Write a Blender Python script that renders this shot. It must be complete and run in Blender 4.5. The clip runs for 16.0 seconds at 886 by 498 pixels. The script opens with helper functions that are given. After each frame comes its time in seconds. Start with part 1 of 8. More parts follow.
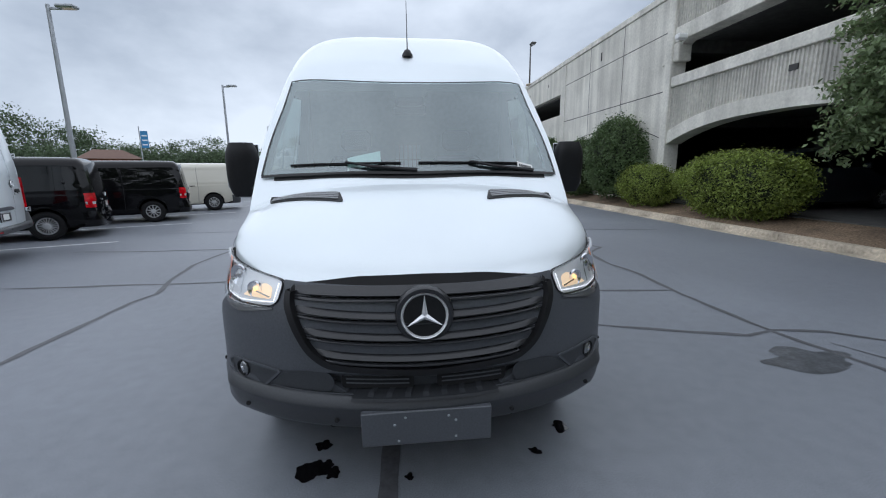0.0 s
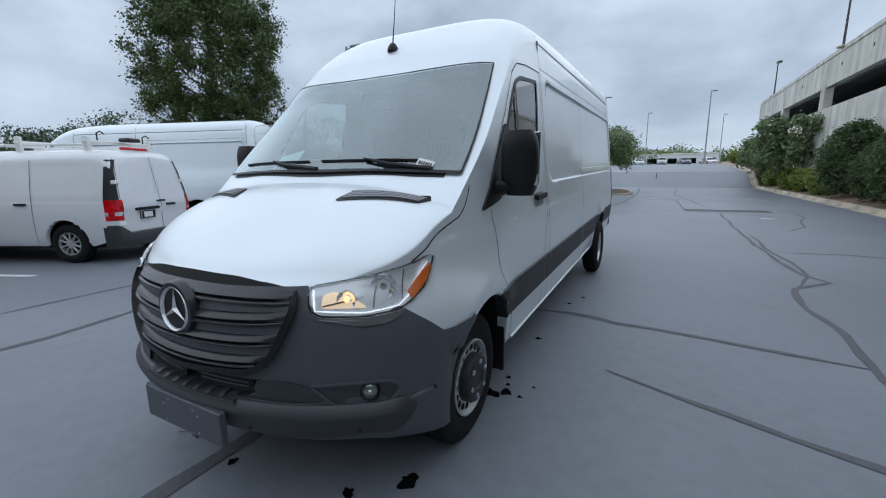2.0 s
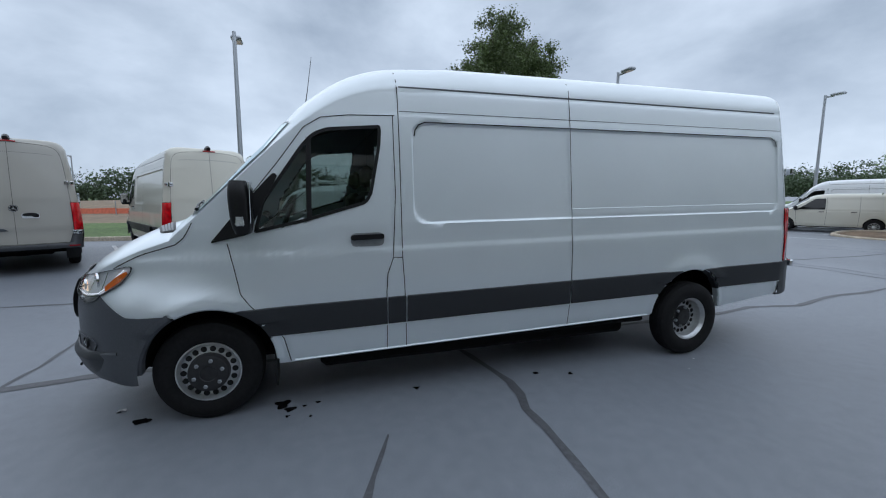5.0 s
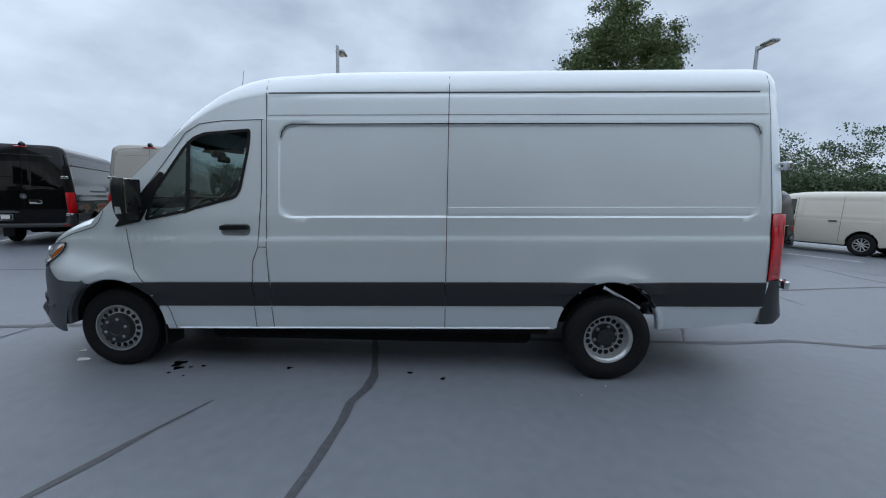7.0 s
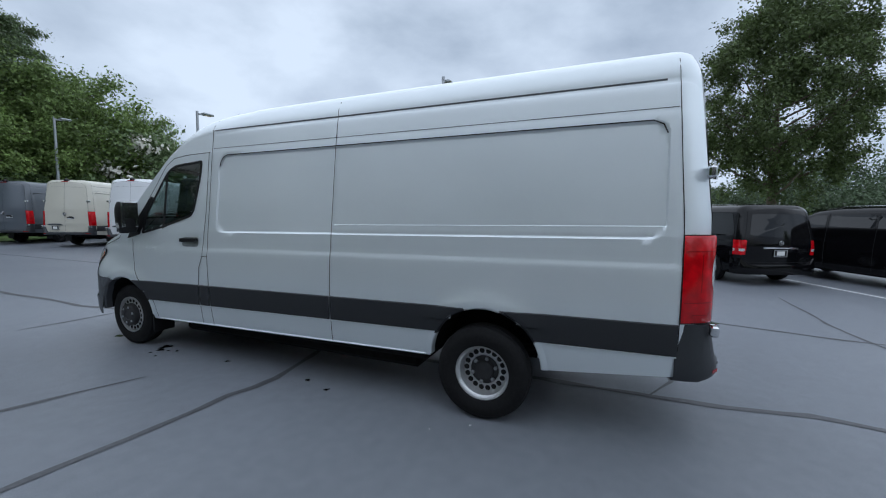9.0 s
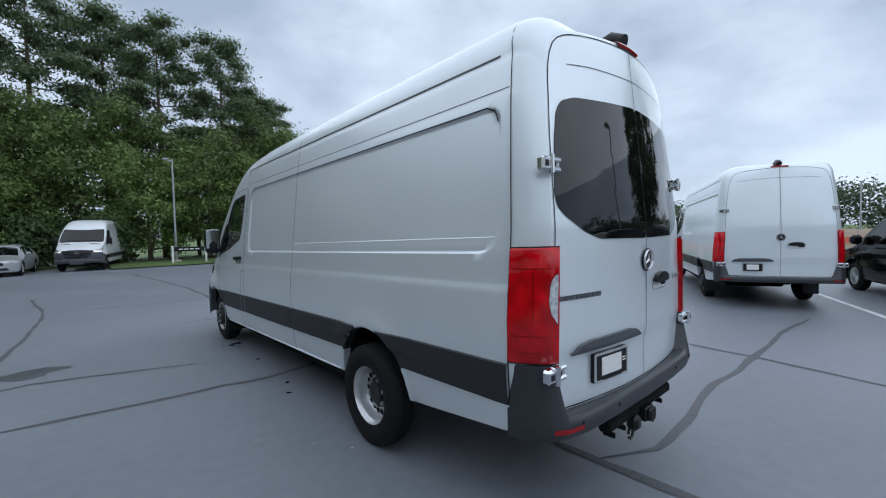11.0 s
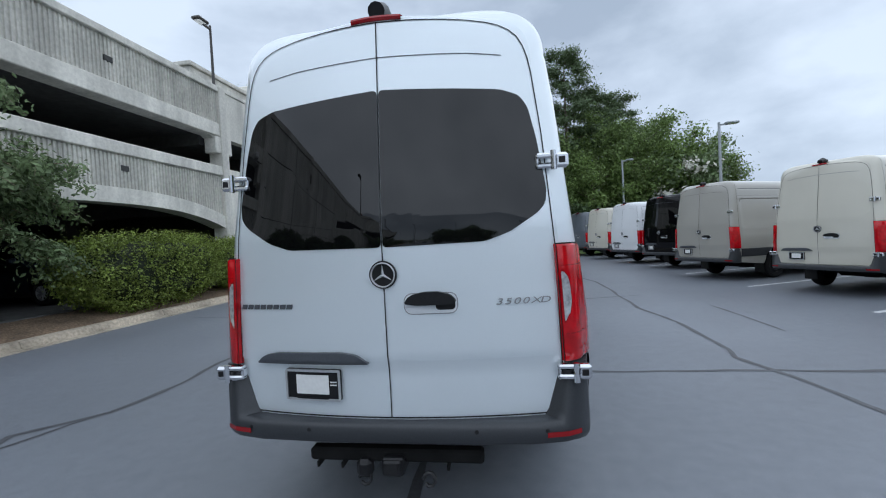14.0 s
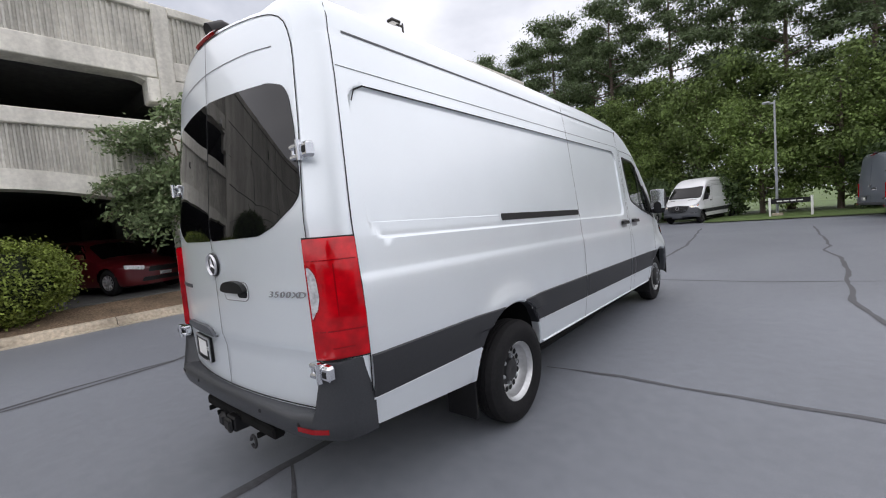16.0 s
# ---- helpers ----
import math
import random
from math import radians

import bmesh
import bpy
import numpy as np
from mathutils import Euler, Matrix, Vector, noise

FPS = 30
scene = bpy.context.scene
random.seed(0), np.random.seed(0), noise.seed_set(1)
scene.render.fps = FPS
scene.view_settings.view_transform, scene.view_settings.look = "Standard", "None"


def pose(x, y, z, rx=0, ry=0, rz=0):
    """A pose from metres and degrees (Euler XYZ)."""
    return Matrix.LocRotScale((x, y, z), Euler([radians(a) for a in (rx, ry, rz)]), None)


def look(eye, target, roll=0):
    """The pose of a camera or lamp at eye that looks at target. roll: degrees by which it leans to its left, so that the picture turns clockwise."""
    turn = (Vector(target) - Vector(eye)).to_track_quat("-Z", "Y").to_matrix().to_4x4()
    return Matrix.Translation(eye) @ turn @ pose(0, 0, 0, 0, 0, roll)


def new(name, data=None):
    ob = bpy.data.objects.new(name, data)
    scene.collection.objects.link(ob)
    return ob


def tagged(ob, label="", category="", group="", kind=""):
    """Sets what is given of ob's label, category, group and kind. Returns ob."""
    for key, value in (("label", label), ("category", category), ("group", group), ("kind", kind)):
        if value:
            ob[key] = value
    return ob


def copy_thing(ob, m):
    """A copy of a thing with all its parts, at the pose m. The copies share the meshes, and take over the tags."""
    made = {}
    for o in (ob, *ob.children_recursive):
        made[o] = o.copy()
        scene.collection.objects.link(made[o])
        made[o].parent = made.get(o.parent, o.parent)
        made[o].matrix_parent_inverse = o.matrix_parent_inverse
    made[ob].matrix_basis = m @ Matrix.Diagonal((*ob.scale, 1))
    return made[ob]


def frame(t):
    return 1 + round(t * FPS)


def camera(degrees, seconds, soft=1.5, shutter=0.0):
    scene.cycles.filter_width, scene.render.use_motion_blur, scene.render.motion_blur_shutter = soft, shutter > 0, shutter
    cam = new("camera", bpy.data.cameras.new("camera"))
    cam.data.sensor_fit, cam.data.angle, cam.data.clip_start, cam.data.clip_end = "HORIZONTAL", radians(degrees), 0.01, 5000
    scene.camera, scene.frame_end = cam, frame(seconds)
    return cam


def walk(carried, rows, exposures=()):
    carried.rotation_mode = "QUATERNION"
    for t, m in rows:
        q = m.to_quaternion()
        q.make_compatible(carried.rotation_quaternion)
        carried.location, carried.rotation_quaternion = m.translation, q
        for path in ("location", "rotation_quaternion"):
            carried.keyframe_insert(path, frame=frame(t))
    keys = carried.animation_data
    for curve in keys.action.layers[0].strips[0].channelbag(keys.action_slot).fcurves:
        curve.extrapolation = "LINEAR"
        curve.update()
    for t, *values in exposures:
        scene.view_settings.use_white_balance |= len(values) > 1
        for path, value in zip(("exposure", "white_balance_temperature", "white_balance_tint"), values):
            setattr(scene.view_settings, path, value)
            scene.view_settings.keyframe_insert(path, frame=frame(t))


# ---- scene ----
EXPOSURES = [(0.0, 1.25, 6220, 12), (1.0, 1.22, 6180, 11), (2.0, 1.10, 5980, 10), (6.5, 1.16, 5960, 10), (8.5, 1.19, 5960, 10), (11.0, 1.27, 5960, 10), (14.0, 1.29, 6000, 10), (15.0, 1.42, 6260, 12), (16.0, 1.56, 6950, 18)]
cam = camera(94.48, 16.0, 1.1)
PATH = [
    (0.0, -0.085, -1.555, 1.484, -5.87, -10.79, -0.61),
    (0.5, 0.375, -1.530, 1.479, 2.21, -10.97, -0.44),
    (1.0, 0.852, -1.396, 1.482, 10.80, -10.95, -0.39),
    (1.5, 1.324, -1.185, 1.483, 19.56, -10.85, -0.41),
    (2.0, 1.785, -0.904, 1.468, 28.25, -10.77, -0.69),
    (2.5, 2.225, -0.567, 1.457, 36.91, -10.27, -0.95),
    (3.0, 2.649, -0.188, 1.459, 45.02, -9.36, -1.06),
    (3.5, 3.051, 0.252, 1.477, 52.36, -8.34, -0.92),
    (4.0, 3.420, 0.708, 1.506, 59.46, -7.48, -0.55),
    (4.5, 3.756, 1.183, 1.538, 65.89, -7.03, -0.12),
    (5.0, 4.046, 1.679, 1.566, 71.54, -7.02, 0.27),
    (5.5, 4.268, 2.200, 1.585, 76.55, -7.28, 0.60),
    (6.0, 4.407, 2.746, 1.595, 81.17, -7.60, 0.83),
    (6.5, 4.456, 3.317, 1.596, 85.71, -7.75, 0.99),
    (7.0, 4.437, 3.902, 1.592, 90.41, -7.62, 1.06),
    (7.5, 4.401, 4.486, 1.589, 95.33, -7.30, 1.02),
    (8.0, 4.323, 5.069, 1.592, 100.73, -6.79, 0.98),
    (8.5, 4.177, 5.645, 1.602, 106.23, -5.98, 0.93),
    (9.0, 3.965, 6.184, 1.604, 111.95, -5.12, 0.74),
    (9.5, 3.695, 6.678, 1.595, 117.94, -4.34, 0.37),
    (10.0, 3.371, 7.128, 1.581, 124.25, -3.63, -0.14),
    (10.5, 2.997, 7.544, 1.568, 130.91, -2.96, -0.70),
    (11.0, 2.578, 7.928, 1.562, 137.99, -2.33, -1.24),
    (11.5, 2.116, 8.273, 1.558, 145.58, -1.80, -1.66),
    (12.0, 1.612, 8.548, 1.542, 153.84, -1.62, -1.95),
    (12.5, 1.084, 8.762, 1.526, 162.24, -1.58, -2.09),
    (13.0, 0.534, 8.877, 1.520, 170.80, -1.54, -2.24),
    (13.5, -0.031, 8.898, 1.528, 179.44, -1.41, -2.54),
    (14.0, -0.579, 8.842, 1.532, 188.19, -1.44, -2.95),
    (14.5, -1.094, 8.667, 1.522, 196.66, -1.88, -3.38),
    (15.0, -1.592, 8.446, 1.518, 205.26, -2.44, -3.95),
    (15.5, -2.075, 8.182, 1.516, 213.45, -3.18, -4.57),
    (16.0, -2.539, 7.843, 1.514, 220.49, -4.12, -5.06),
]


def aim(x, y, z, yaw, pitch, roll):
    """Camera pose from an eye, a heading to the left of +y, a tilt and a lean."""
    a, p = radians(yaw), radians(pitch)
    return look((x, y, z), (x - 5 * math.sin(a) * math.cos(p), y + 5 * math.cos(a) * math.cos(p), z + 5 * math.sin(p)), roll)


walk(cam, [(r[0], aim(*r[1:])) for r in PATH], EXPOSURES)

# ---- sky and light ----
world = bpy.data.worlds.new("overcast_sky")
scene.world = world
world.use_nodes = True
wt = world.node_tree
wt.nodes.clear()
w_out = wt.nodes.new("ShaderNodeOutputWorld")
w_bg = wt.nodes.new("ShaderNodeBackground")
w_sky = wt.nodes.new("ShaderNodeTexSky")
w_sky.sky_type, w_sky.sun_disc = "NISHITA", False
w_sky.sun_elevation, w_sky.sun_rotation = radians(89), radians(0)
w_tc = wt.nodes.new("ShaderNodeTexCoord")
w_map = wt.nodes.new("ShaderNodeMapping")
w_map.inputs["Scale"].default_value = (1.0, 1.0, 1.9)
w_n1 = wt.nodes.new("ShaderNodeTexNoise")
w_n1.inputs["Scale"].default_value, w_n1.inputs["Detail"].default_value, w_n1.inputs["Roughness"].default_value = 2.6, 7, 0.52
w_n1.inputs["Distortion"].default_value = 0.12
w_ramp = wt.nodes.new("ShaderNodeValToRGB")
w_ramp.color_ramp.elements[0].position, w_ramp.color_ramp.elements[0].color = 0.34, (4.1, 4.75, 5.55, 1)
w_ramp.color_ramp.elements[1].position, w_ramp.color_ramp.elements[1].color = 0.66, (7.6, 8.35, 9.2, 1)
w_mix = wt.nodes.new("ShaderNodeMix")
w_mix.data_type = "RGBA"
w_mix.inputs["Factor"].default_value = 0.93
wt.links.new(w_tc.outputs["Generated"], w_map.inputs["Vector"])
wt.links.new(w_map.outputs["Vector"], w_n1.inputs["Vector"])
wt.links.new(w_n1.outputs["Fac"], w_ramp.inputs["Fac"])
wt.links.new(w_sky.outputs["Color"], w_mix.inputs["A"])
wt.links.new(w_ramp.outputs["Color"], w_mix.inputs["B"])
wt.links.new(w_mix.outputs["Result"], w_bg.inputs["Color"])
# the cloud is a little brighter low over the horizon
w_sep = wt.nodes.new("ShaderNodeSeparateXYZ")
w_up = wt.nodes.new("ShaderNodeValToRGB")
w_up.color_ramp.interpolation = "EASE"
for k, (at, v) in enumerate(((0.0, 0.0475), (0.30, 0.045), (0.95, 0.041))):
    e = w_up.color_ramp.elements[k] if k < 2 else w_up.color_ramp.elements.new(at)
    e.position, e.color = at, (v, v, v, 1)
wt.links.new(w_tc.outputs["Generated"], w_sep.inputs[0])
wt.links.new(w_sep.outputs["Z"], w_up.inputs["Fac"])
wt.links.new(w_up.outputs["Color"], w_bg.inputs["Strength"])
wt.links.new(w_bg.outputs["Background"], w_out.inputs["Surface"])

sun_data = bpy.data.lights.new("sun", "SUN")
sun_data.energy, sun_data.angle, sun_data.color = 0.69, radians(152), (0.97, 0.985, 1.0)
sun = new("sun", sun_data)
sun.matrix_world = pose(0, 0, 60)


# ---- materials ----
def mat(name, color, rough=0.6, metal=0.0, grain=0.0, scale=20.0, stain=0.0, stain_scale=0.6, bump=0.0, bump_scale=80.0,
        coat=0.0, spec=0.5, streak=0.0, mottle=0.0, per_piece=0.0, island=0.0, emit=0.0):
    """A surface with grain, stains and relief at real sizes."""
    m = bpy.data.materials.new(name)
    m.use_nodes = True
    nt = m.node_tree
    b = nt.nodes["Principled BSDF"]
    b.inputs["Roughness"].default_value, b.inputs["Metallic"].default_value = rough, metal
    b.inputs["Specular IOR Level"].default_value = spec
    b.inputs["Coat Weight"].default_value, b.inputs["Coat Roughness"].default_value = coat, 0.04
    tc = nt.nodes.new("ShaderNodeTexCoord")
    col = None
    base = nt.nodes.new("ShaderNodeRGB")
    base.outputs[0].default_value = (*color, 1)
    col = base.outputs[0]

    def vary(col, amount, sc, detail=4.0, stretch=None, src=None):
        if src is None:
            n = nt.nodes.new("ShaderNodeTexNoise")
            n.inputs["Scale"].default_value, n.inputs["Detail"].default_value = sc, detail
            vec = tc.outputs["Object"]
            if stretch:
                mp = nt.nodes.new("ShaderNodeMapping")
                mp.inputs["Scale"].default_value = stretch
                nt.links.new(vec, mp.inputs["Vector"])
                vec = mp.outputs["Vector"]
            nt.links.new(vec, n.inputs["Vector"])
            src = n.outputs["Fac"]
            lo, hi = 0.3, 0.7
        else:
            lo, hi = 0.0, 1.0
        mr = nt.nodes.new("ShaderNodeMapRange")
        mr.inputs["From Min"].default_value, mr.inputs["From Max"].default_value = lo, hi
        mr.inputs["To Min"].default_value, mr.inputs["To Max"].default_value = 1 - amount, 1 + amount
        nt.links.new(src, mr.inputs["Value"])
        mx = nt.nodes.new("ShaderNodeVectorMath")
        mx.operation = "SCALE"
        nt.links.new(col, mx.inputs[0])
        nt.links.new(mr.outputs["Result"], mx.inputs["Scale"])
        return mx.outputs["Vector"]

    if grain:
        col = vary(col, grain, scale)
    if stain:
        col = vary(col, stain, stain_scale, 6.0)
    if mottle:
        col = vary(col, mottle, 9.0, 6.0)
    if streak:
        col = vary(col, streak, 1.0, 5.0, (2.2, 2.2, 0.12))
    if per_piece:
        oi = nt.nodes.new("ShaderNodeObjectInfo")
        col = vary(col, per_piece, 1, src=oi.outputs["Random"])
    if island:
        gi = nt.nodes.new("ShaderNodeNewGeometry")
        col = vary(col, island, 1, src=gi.outputs["Random Per Island"])
    nt.links.new(col, b.inputs["Base Color"])
    if bump:
        n = nt.nodes.new("ShaderNodeTexNoise")
        n.inputs["Scale"].default_value, n.inputs["Detail"].default_value = bump_scale, 3
        nt.links.new(tc.outputs["Object"], n.inputs["Vector"])
        bp = nt.nodes.new("ShaderNodeBump")
        bp.inputs["Strength"].default_value, bp.inputs["Distance"].default_value = bump, 0.01
        nt.links.new(n.outputs["Fac"], bp.inputs["Height"])
        nt.links.new(bp.outputs["Normal"], b.inputs["Normal"])
    if emit:
        b.inputs["Emission Color"].default_value, b.inputs["Emission Strength"].default_value = (*color, 1), emit
    return m


def glass(name, tint, rough=0.0, alpha=0.25, face=(1.0, 1.0, 1.0)):
    """Clear window glass: tinted, mostly see-through, with a glossy face."""
    m = bpy.data.materials.new(name)
    m.use_nodes = True
    nt = m.node_tree
    nt.nodes.remove(nt.nodes["Principled BSDF"])
    out = nt.nodes["Material Output"]
    tr = nt.nodes.new("ShaderNodeBsdfTransparent")
    tr.inputs["Color"].default_value = (*tint, 1)
    gl = nt.nodes.new("ShaderNodeBsdfGlossy")
    gl.inputs["Roughness"].default_value, gl.inputs["Color"].default_value = rough, (*face, 1)
    fr = nt.nodes.new("ShaderNodeLayerWeight")
    pw = nt.nodes.new("ShaderNodeMath")
    pw.operation = "POWER"
    pw.inputs[1].default_value = 4.0
    add = nt.nodes.new("ShaderNodeMath")
    add.operation = "ADD"
    add.use_clamp = True
    add.inputs[1].default_value = alpha + 0.04
    mix = nt.nodes.new("ShaderNodeMixShader")
    nt.links.new(fr.outputs["Facing"], pw.inputs[0])
    nt.links.new(pw.outputs[0], add.inputs[0])
    nt.links.new(add.outputs[0], mix.inputs["Fac"])
    nt.links.new(tr.outputs[0], mix.inputs[1])
    nt.links.new(gl.outputs[0], mix.inputs[2])
    nt.links.new(mix.outputs[0], out.inputs["Surface"])
    return m


M_ASPHALT = mat("sealed_asphalt", (0.190, 0.205, 0.231), 0.46, spec=0.45, grain=0.16, scale=140, stain=0.13, stain_scale=0.30, bump=0.22, bump_scale=320, mottle=0.07)
M_TAR = mat("crack_sealant", (0.078, 0.080, 0.088), 0.55, grain=0.22, scale=30, bump=0.15, bump_scale=60)
M_WET = mat("damp_stain", (0.085, 0.09, 0.10), 0.3, grain=0.3, scale=40, mottle=0.3)
M_LINE = mat("worn_white_line_paint", (0.72, 0.73, 0.74), 0.7, grain=0.18, scale=60, stain=0.12, stain_scale=3)
M_GRASS = mat("lawn", (0.085, 0.135, 0.035), 0.9, grain=0.35, scale=6, stain=0.3, stain_scale=0.15, bump=0.6, bump_scale=40)
M_EARTH = mat("bare_earth", (0.21, 0.155, 0.10), 0.95, grain=0.25, scale=2, stain=0.25, stain_scale=0.08)
M_MULCH = mat("pine_mulch", (0.200, 0.140, 0.092), 0.95, grain=0.5, scale=28, stain=0.3, stain_scale=2, bump=0.8, bump_scale=60)
M_KERB = mat("worn_concrete_kerb", (0.50, 0.43, 0.335), 0.85, grain=0.25, scale=18, stain=0.3, stain_scale=1.4, bump=0.3, bump_scale=60, per_piece=0.10)
M_CONC = mat("weathered_concrete", (0.67, 0.65, 0.585), 0.85, grain=0.10, scale=14, stain=0.16, stain_scale=0.7, streak=0.20, bump=0.2, bump_scale=40)
M_CONC_D = mat("ribbed_concrete", (0.53, 0.515, 0.465), 0.88, grain=0.14, scale=10, stain=0.16, stain_scale=0.8, streak=0.22, bump=0.2, bump_scale=50)
# garage inside: shade is put into this concrete's dark colour
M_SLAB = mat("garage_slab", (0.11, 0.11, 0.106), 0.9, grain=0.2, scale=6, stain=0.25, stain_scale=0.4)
M_JOINT = mat("dark_joint", (0.06, 0.06, 0.058), 0.9)
M_BARK = mat("bark", (0.13, 0.10, 0.08), 0.9, grain=0.3, scale=22, streak=0.2, bump=0.7, bump_scale=30)
M_BARK_L = mat("smooth_pale_bark", (0.33, 0.25, 0.19), 0.8, grain=0.2, scale=12, stain=0.25, stain_scale=4, bump=0.3, bump_scale=20)
M_STEEL = mat("galvanised_steel", (0.36, 0.38, 0.40), 0.45, 0.7, grain=0.1, scale=30)
M_DARKPOLE = mat("dark_bronze_paint", (0.06, 0.055, 0.05), 0.5, grain=0.1, scale=30)
M_CHROME = mat("chrome", (0.75, 0.76, 0.78), 0.12, 1.0)
M_RUBBER = mat("tyre_rubber", (0.012, 0.012, 0.013), 0.75, grain=0.2, scale=40, bump=0.25, bump_scale=150, spec=0.22)
M_RUB = mat("dark_rub_strip_plastic", (0.028, 0.030, 0.034), 0.5, grain=0.12, scale=120, bump=0.1, bump_scale=400, spec=0.4)
M_TRIM = mat("dark_grey_plastic", (0.076, 0.082, 0.093), 0.42, grain=0.12, scale=120, bump=0.12, bump_scale=400)
M_TRIM_L = mat("satin_grey_plastic", (0.115, 0.122, 0.134), 0.4, grain=0.08, scale=120)
M_BLACK = mat("black_plastic", (0.009, 0.009, 0.010), 0.42, spec=0.35, grain=0.2, scale=90)
M_GAP = mat("panel_gap", (0.012, 0.012, 0.013), 0.9)
M_UNDER = mat("underbody", (0.010, 0.010, 0.010), 0.9, spec=0.15, grain=0.3, scale=12)
M_RIM = mat("painted_steel_rim", (0.58, 0.59, 0.60), 0.30, 0.60, grain=0.08, scale=40)
M_RIM_D = mat("dusty_hub", (0.032, 0.032, 0.034), 0.5, 0.2, grain=0.2, scale=30)
M_DGLASS = mat("privacy_glass", (0.003, 0.003, 0.0035), 0.0, 0.0, spec=0.5)
M_LENS_RED = mat("red_lens", (0.52, 0.002, 0.007), 0.10, grain=0.25, scale=14, stain=0.3, stain_scale=9, spec=0.5)
M_LENS_DRED = mat("dark_red_lens", (0.30, 0.003, 0.006), 0.12)
M_LENS_CLR = mat("frosted_lens", (0.70, 0.71, 0.72), 0.10, 0.45, coat=1.0, grain=0.4, scale=40)
M_AMBER = mat("amber_reflector", (0.75, 0.16, 0.02), 0.15, coat=1.0)
M_AMBER_GLOW = mat("amber_lit_reflector", (1.0, 0.74, 0.48), 0.3, 0.2, emit=0.22)
M_AMBER_LIT = mat("lit_indicator_bulb", (1.0, 0.60, 0.22), 0.3, emit=0.8)
M_REFLECTOR = mat("lamp_reflector", (0.86, 0.87, 0.88), 0.25, 0.30)
M_BRIGHT = mat("satin_silver_plastic", (0.78, 0.80, 0.82), 0.3, 0.15)
# real dark bumpers; on the van's nose it also carries painted shade
M_TRIM_D = mat("dark_plastic_and_shade", (0.036, 0.039, 0.044), 0.40, grain=0.12, scale=120, bump=0.1, bump_scale=400)
M_STAR = mat("polished_badge_metal", (0.82, 0.83, 0.85), 0.16, 0.45)
M_DRL = mat("lit_daytime_strip", (0.95, 0.96, 1.0), 0.3, emit=0.35)
M_FOG = mat("fog_lamp_glass", (0.22, 0.23, 0.24), 0.08, 0.6, coat=1.0)
M_GRILLE = mat("satin_black_plastic", (0.024, 0.025, 0.028), 0.27, grain=0.1, scale=150)
M_LAMP_SKIRT = mat("smoked_ribbed_lens", (0.11, 0.115, 0.12), 0.2, coat=0.6)
M_VENT = mat("grey_vent_plastic", (0.27, 0.275, 0.285), 0.5, grain=0.1, scale=100)
M_WHITE = mat("white_card", (0.80, 0.80, 0.78), 0.6, grain=0.04, scale=50)
M_PAPER = mat("pale_green_paper", (0.72, 0.84, 0.78), 0.7, grain=0.05, scale=30)
M_SEAT = mat("black_fabric", (0.022, 0.022, 0.024), 0.9, grain=0.25, scale=120)
M_DASH = mat("grey_dashboard", (0.07, 0.07, 0.072), 0.7, grain=0.1, scale=80)
M_CABIN = mat("pale_cabin_lining", (0.30, 0.30, 0.29), 0.8, grain=0.08, scale=30)
M_WSHIELD = glass("windscreen_glass", (0.60, 0.72, 0.72), alpha=0.19, face=(0.84, 0.94, 0.96))
M_TINT = glass("tinted_window_glass", (0.36, 0.42, 0.40), alpha=0.01)
M_CLEAR = glass("headlamp_lens", (0.93, 0.94, 0.95), alpha=0.03)


def paint(name, color, metal=0.0, rough=0.3):
    return mat(name, color, rough, metal, grain=0.02, scale=300, stain=0.025, stain_scale=1.3, coat=0.6)


P_SILVER = paint("silver_metallic_paint", (0.79, 0.845, 0.875), 0.42, 0.39)
P_WHITE = paint("white_paint", (0.74, 0.755, 0.77))
P_CREAM = paint("cream_paint", (0.60, 0.575, 0.49))
P_GREIGE = paint("stone_grey_paint", (0.37, 0.355, 0.315))
P_BLACK = mat("black_paint", (0.004, 0.004, 0.005), 0.08, spec=0.28)
P_SLATE = paint("slate_grey_paint", (0.10, 0.115, 0.135))
P_RED = paint("dark_red_paint", (0.10, 0.006, 0.010))


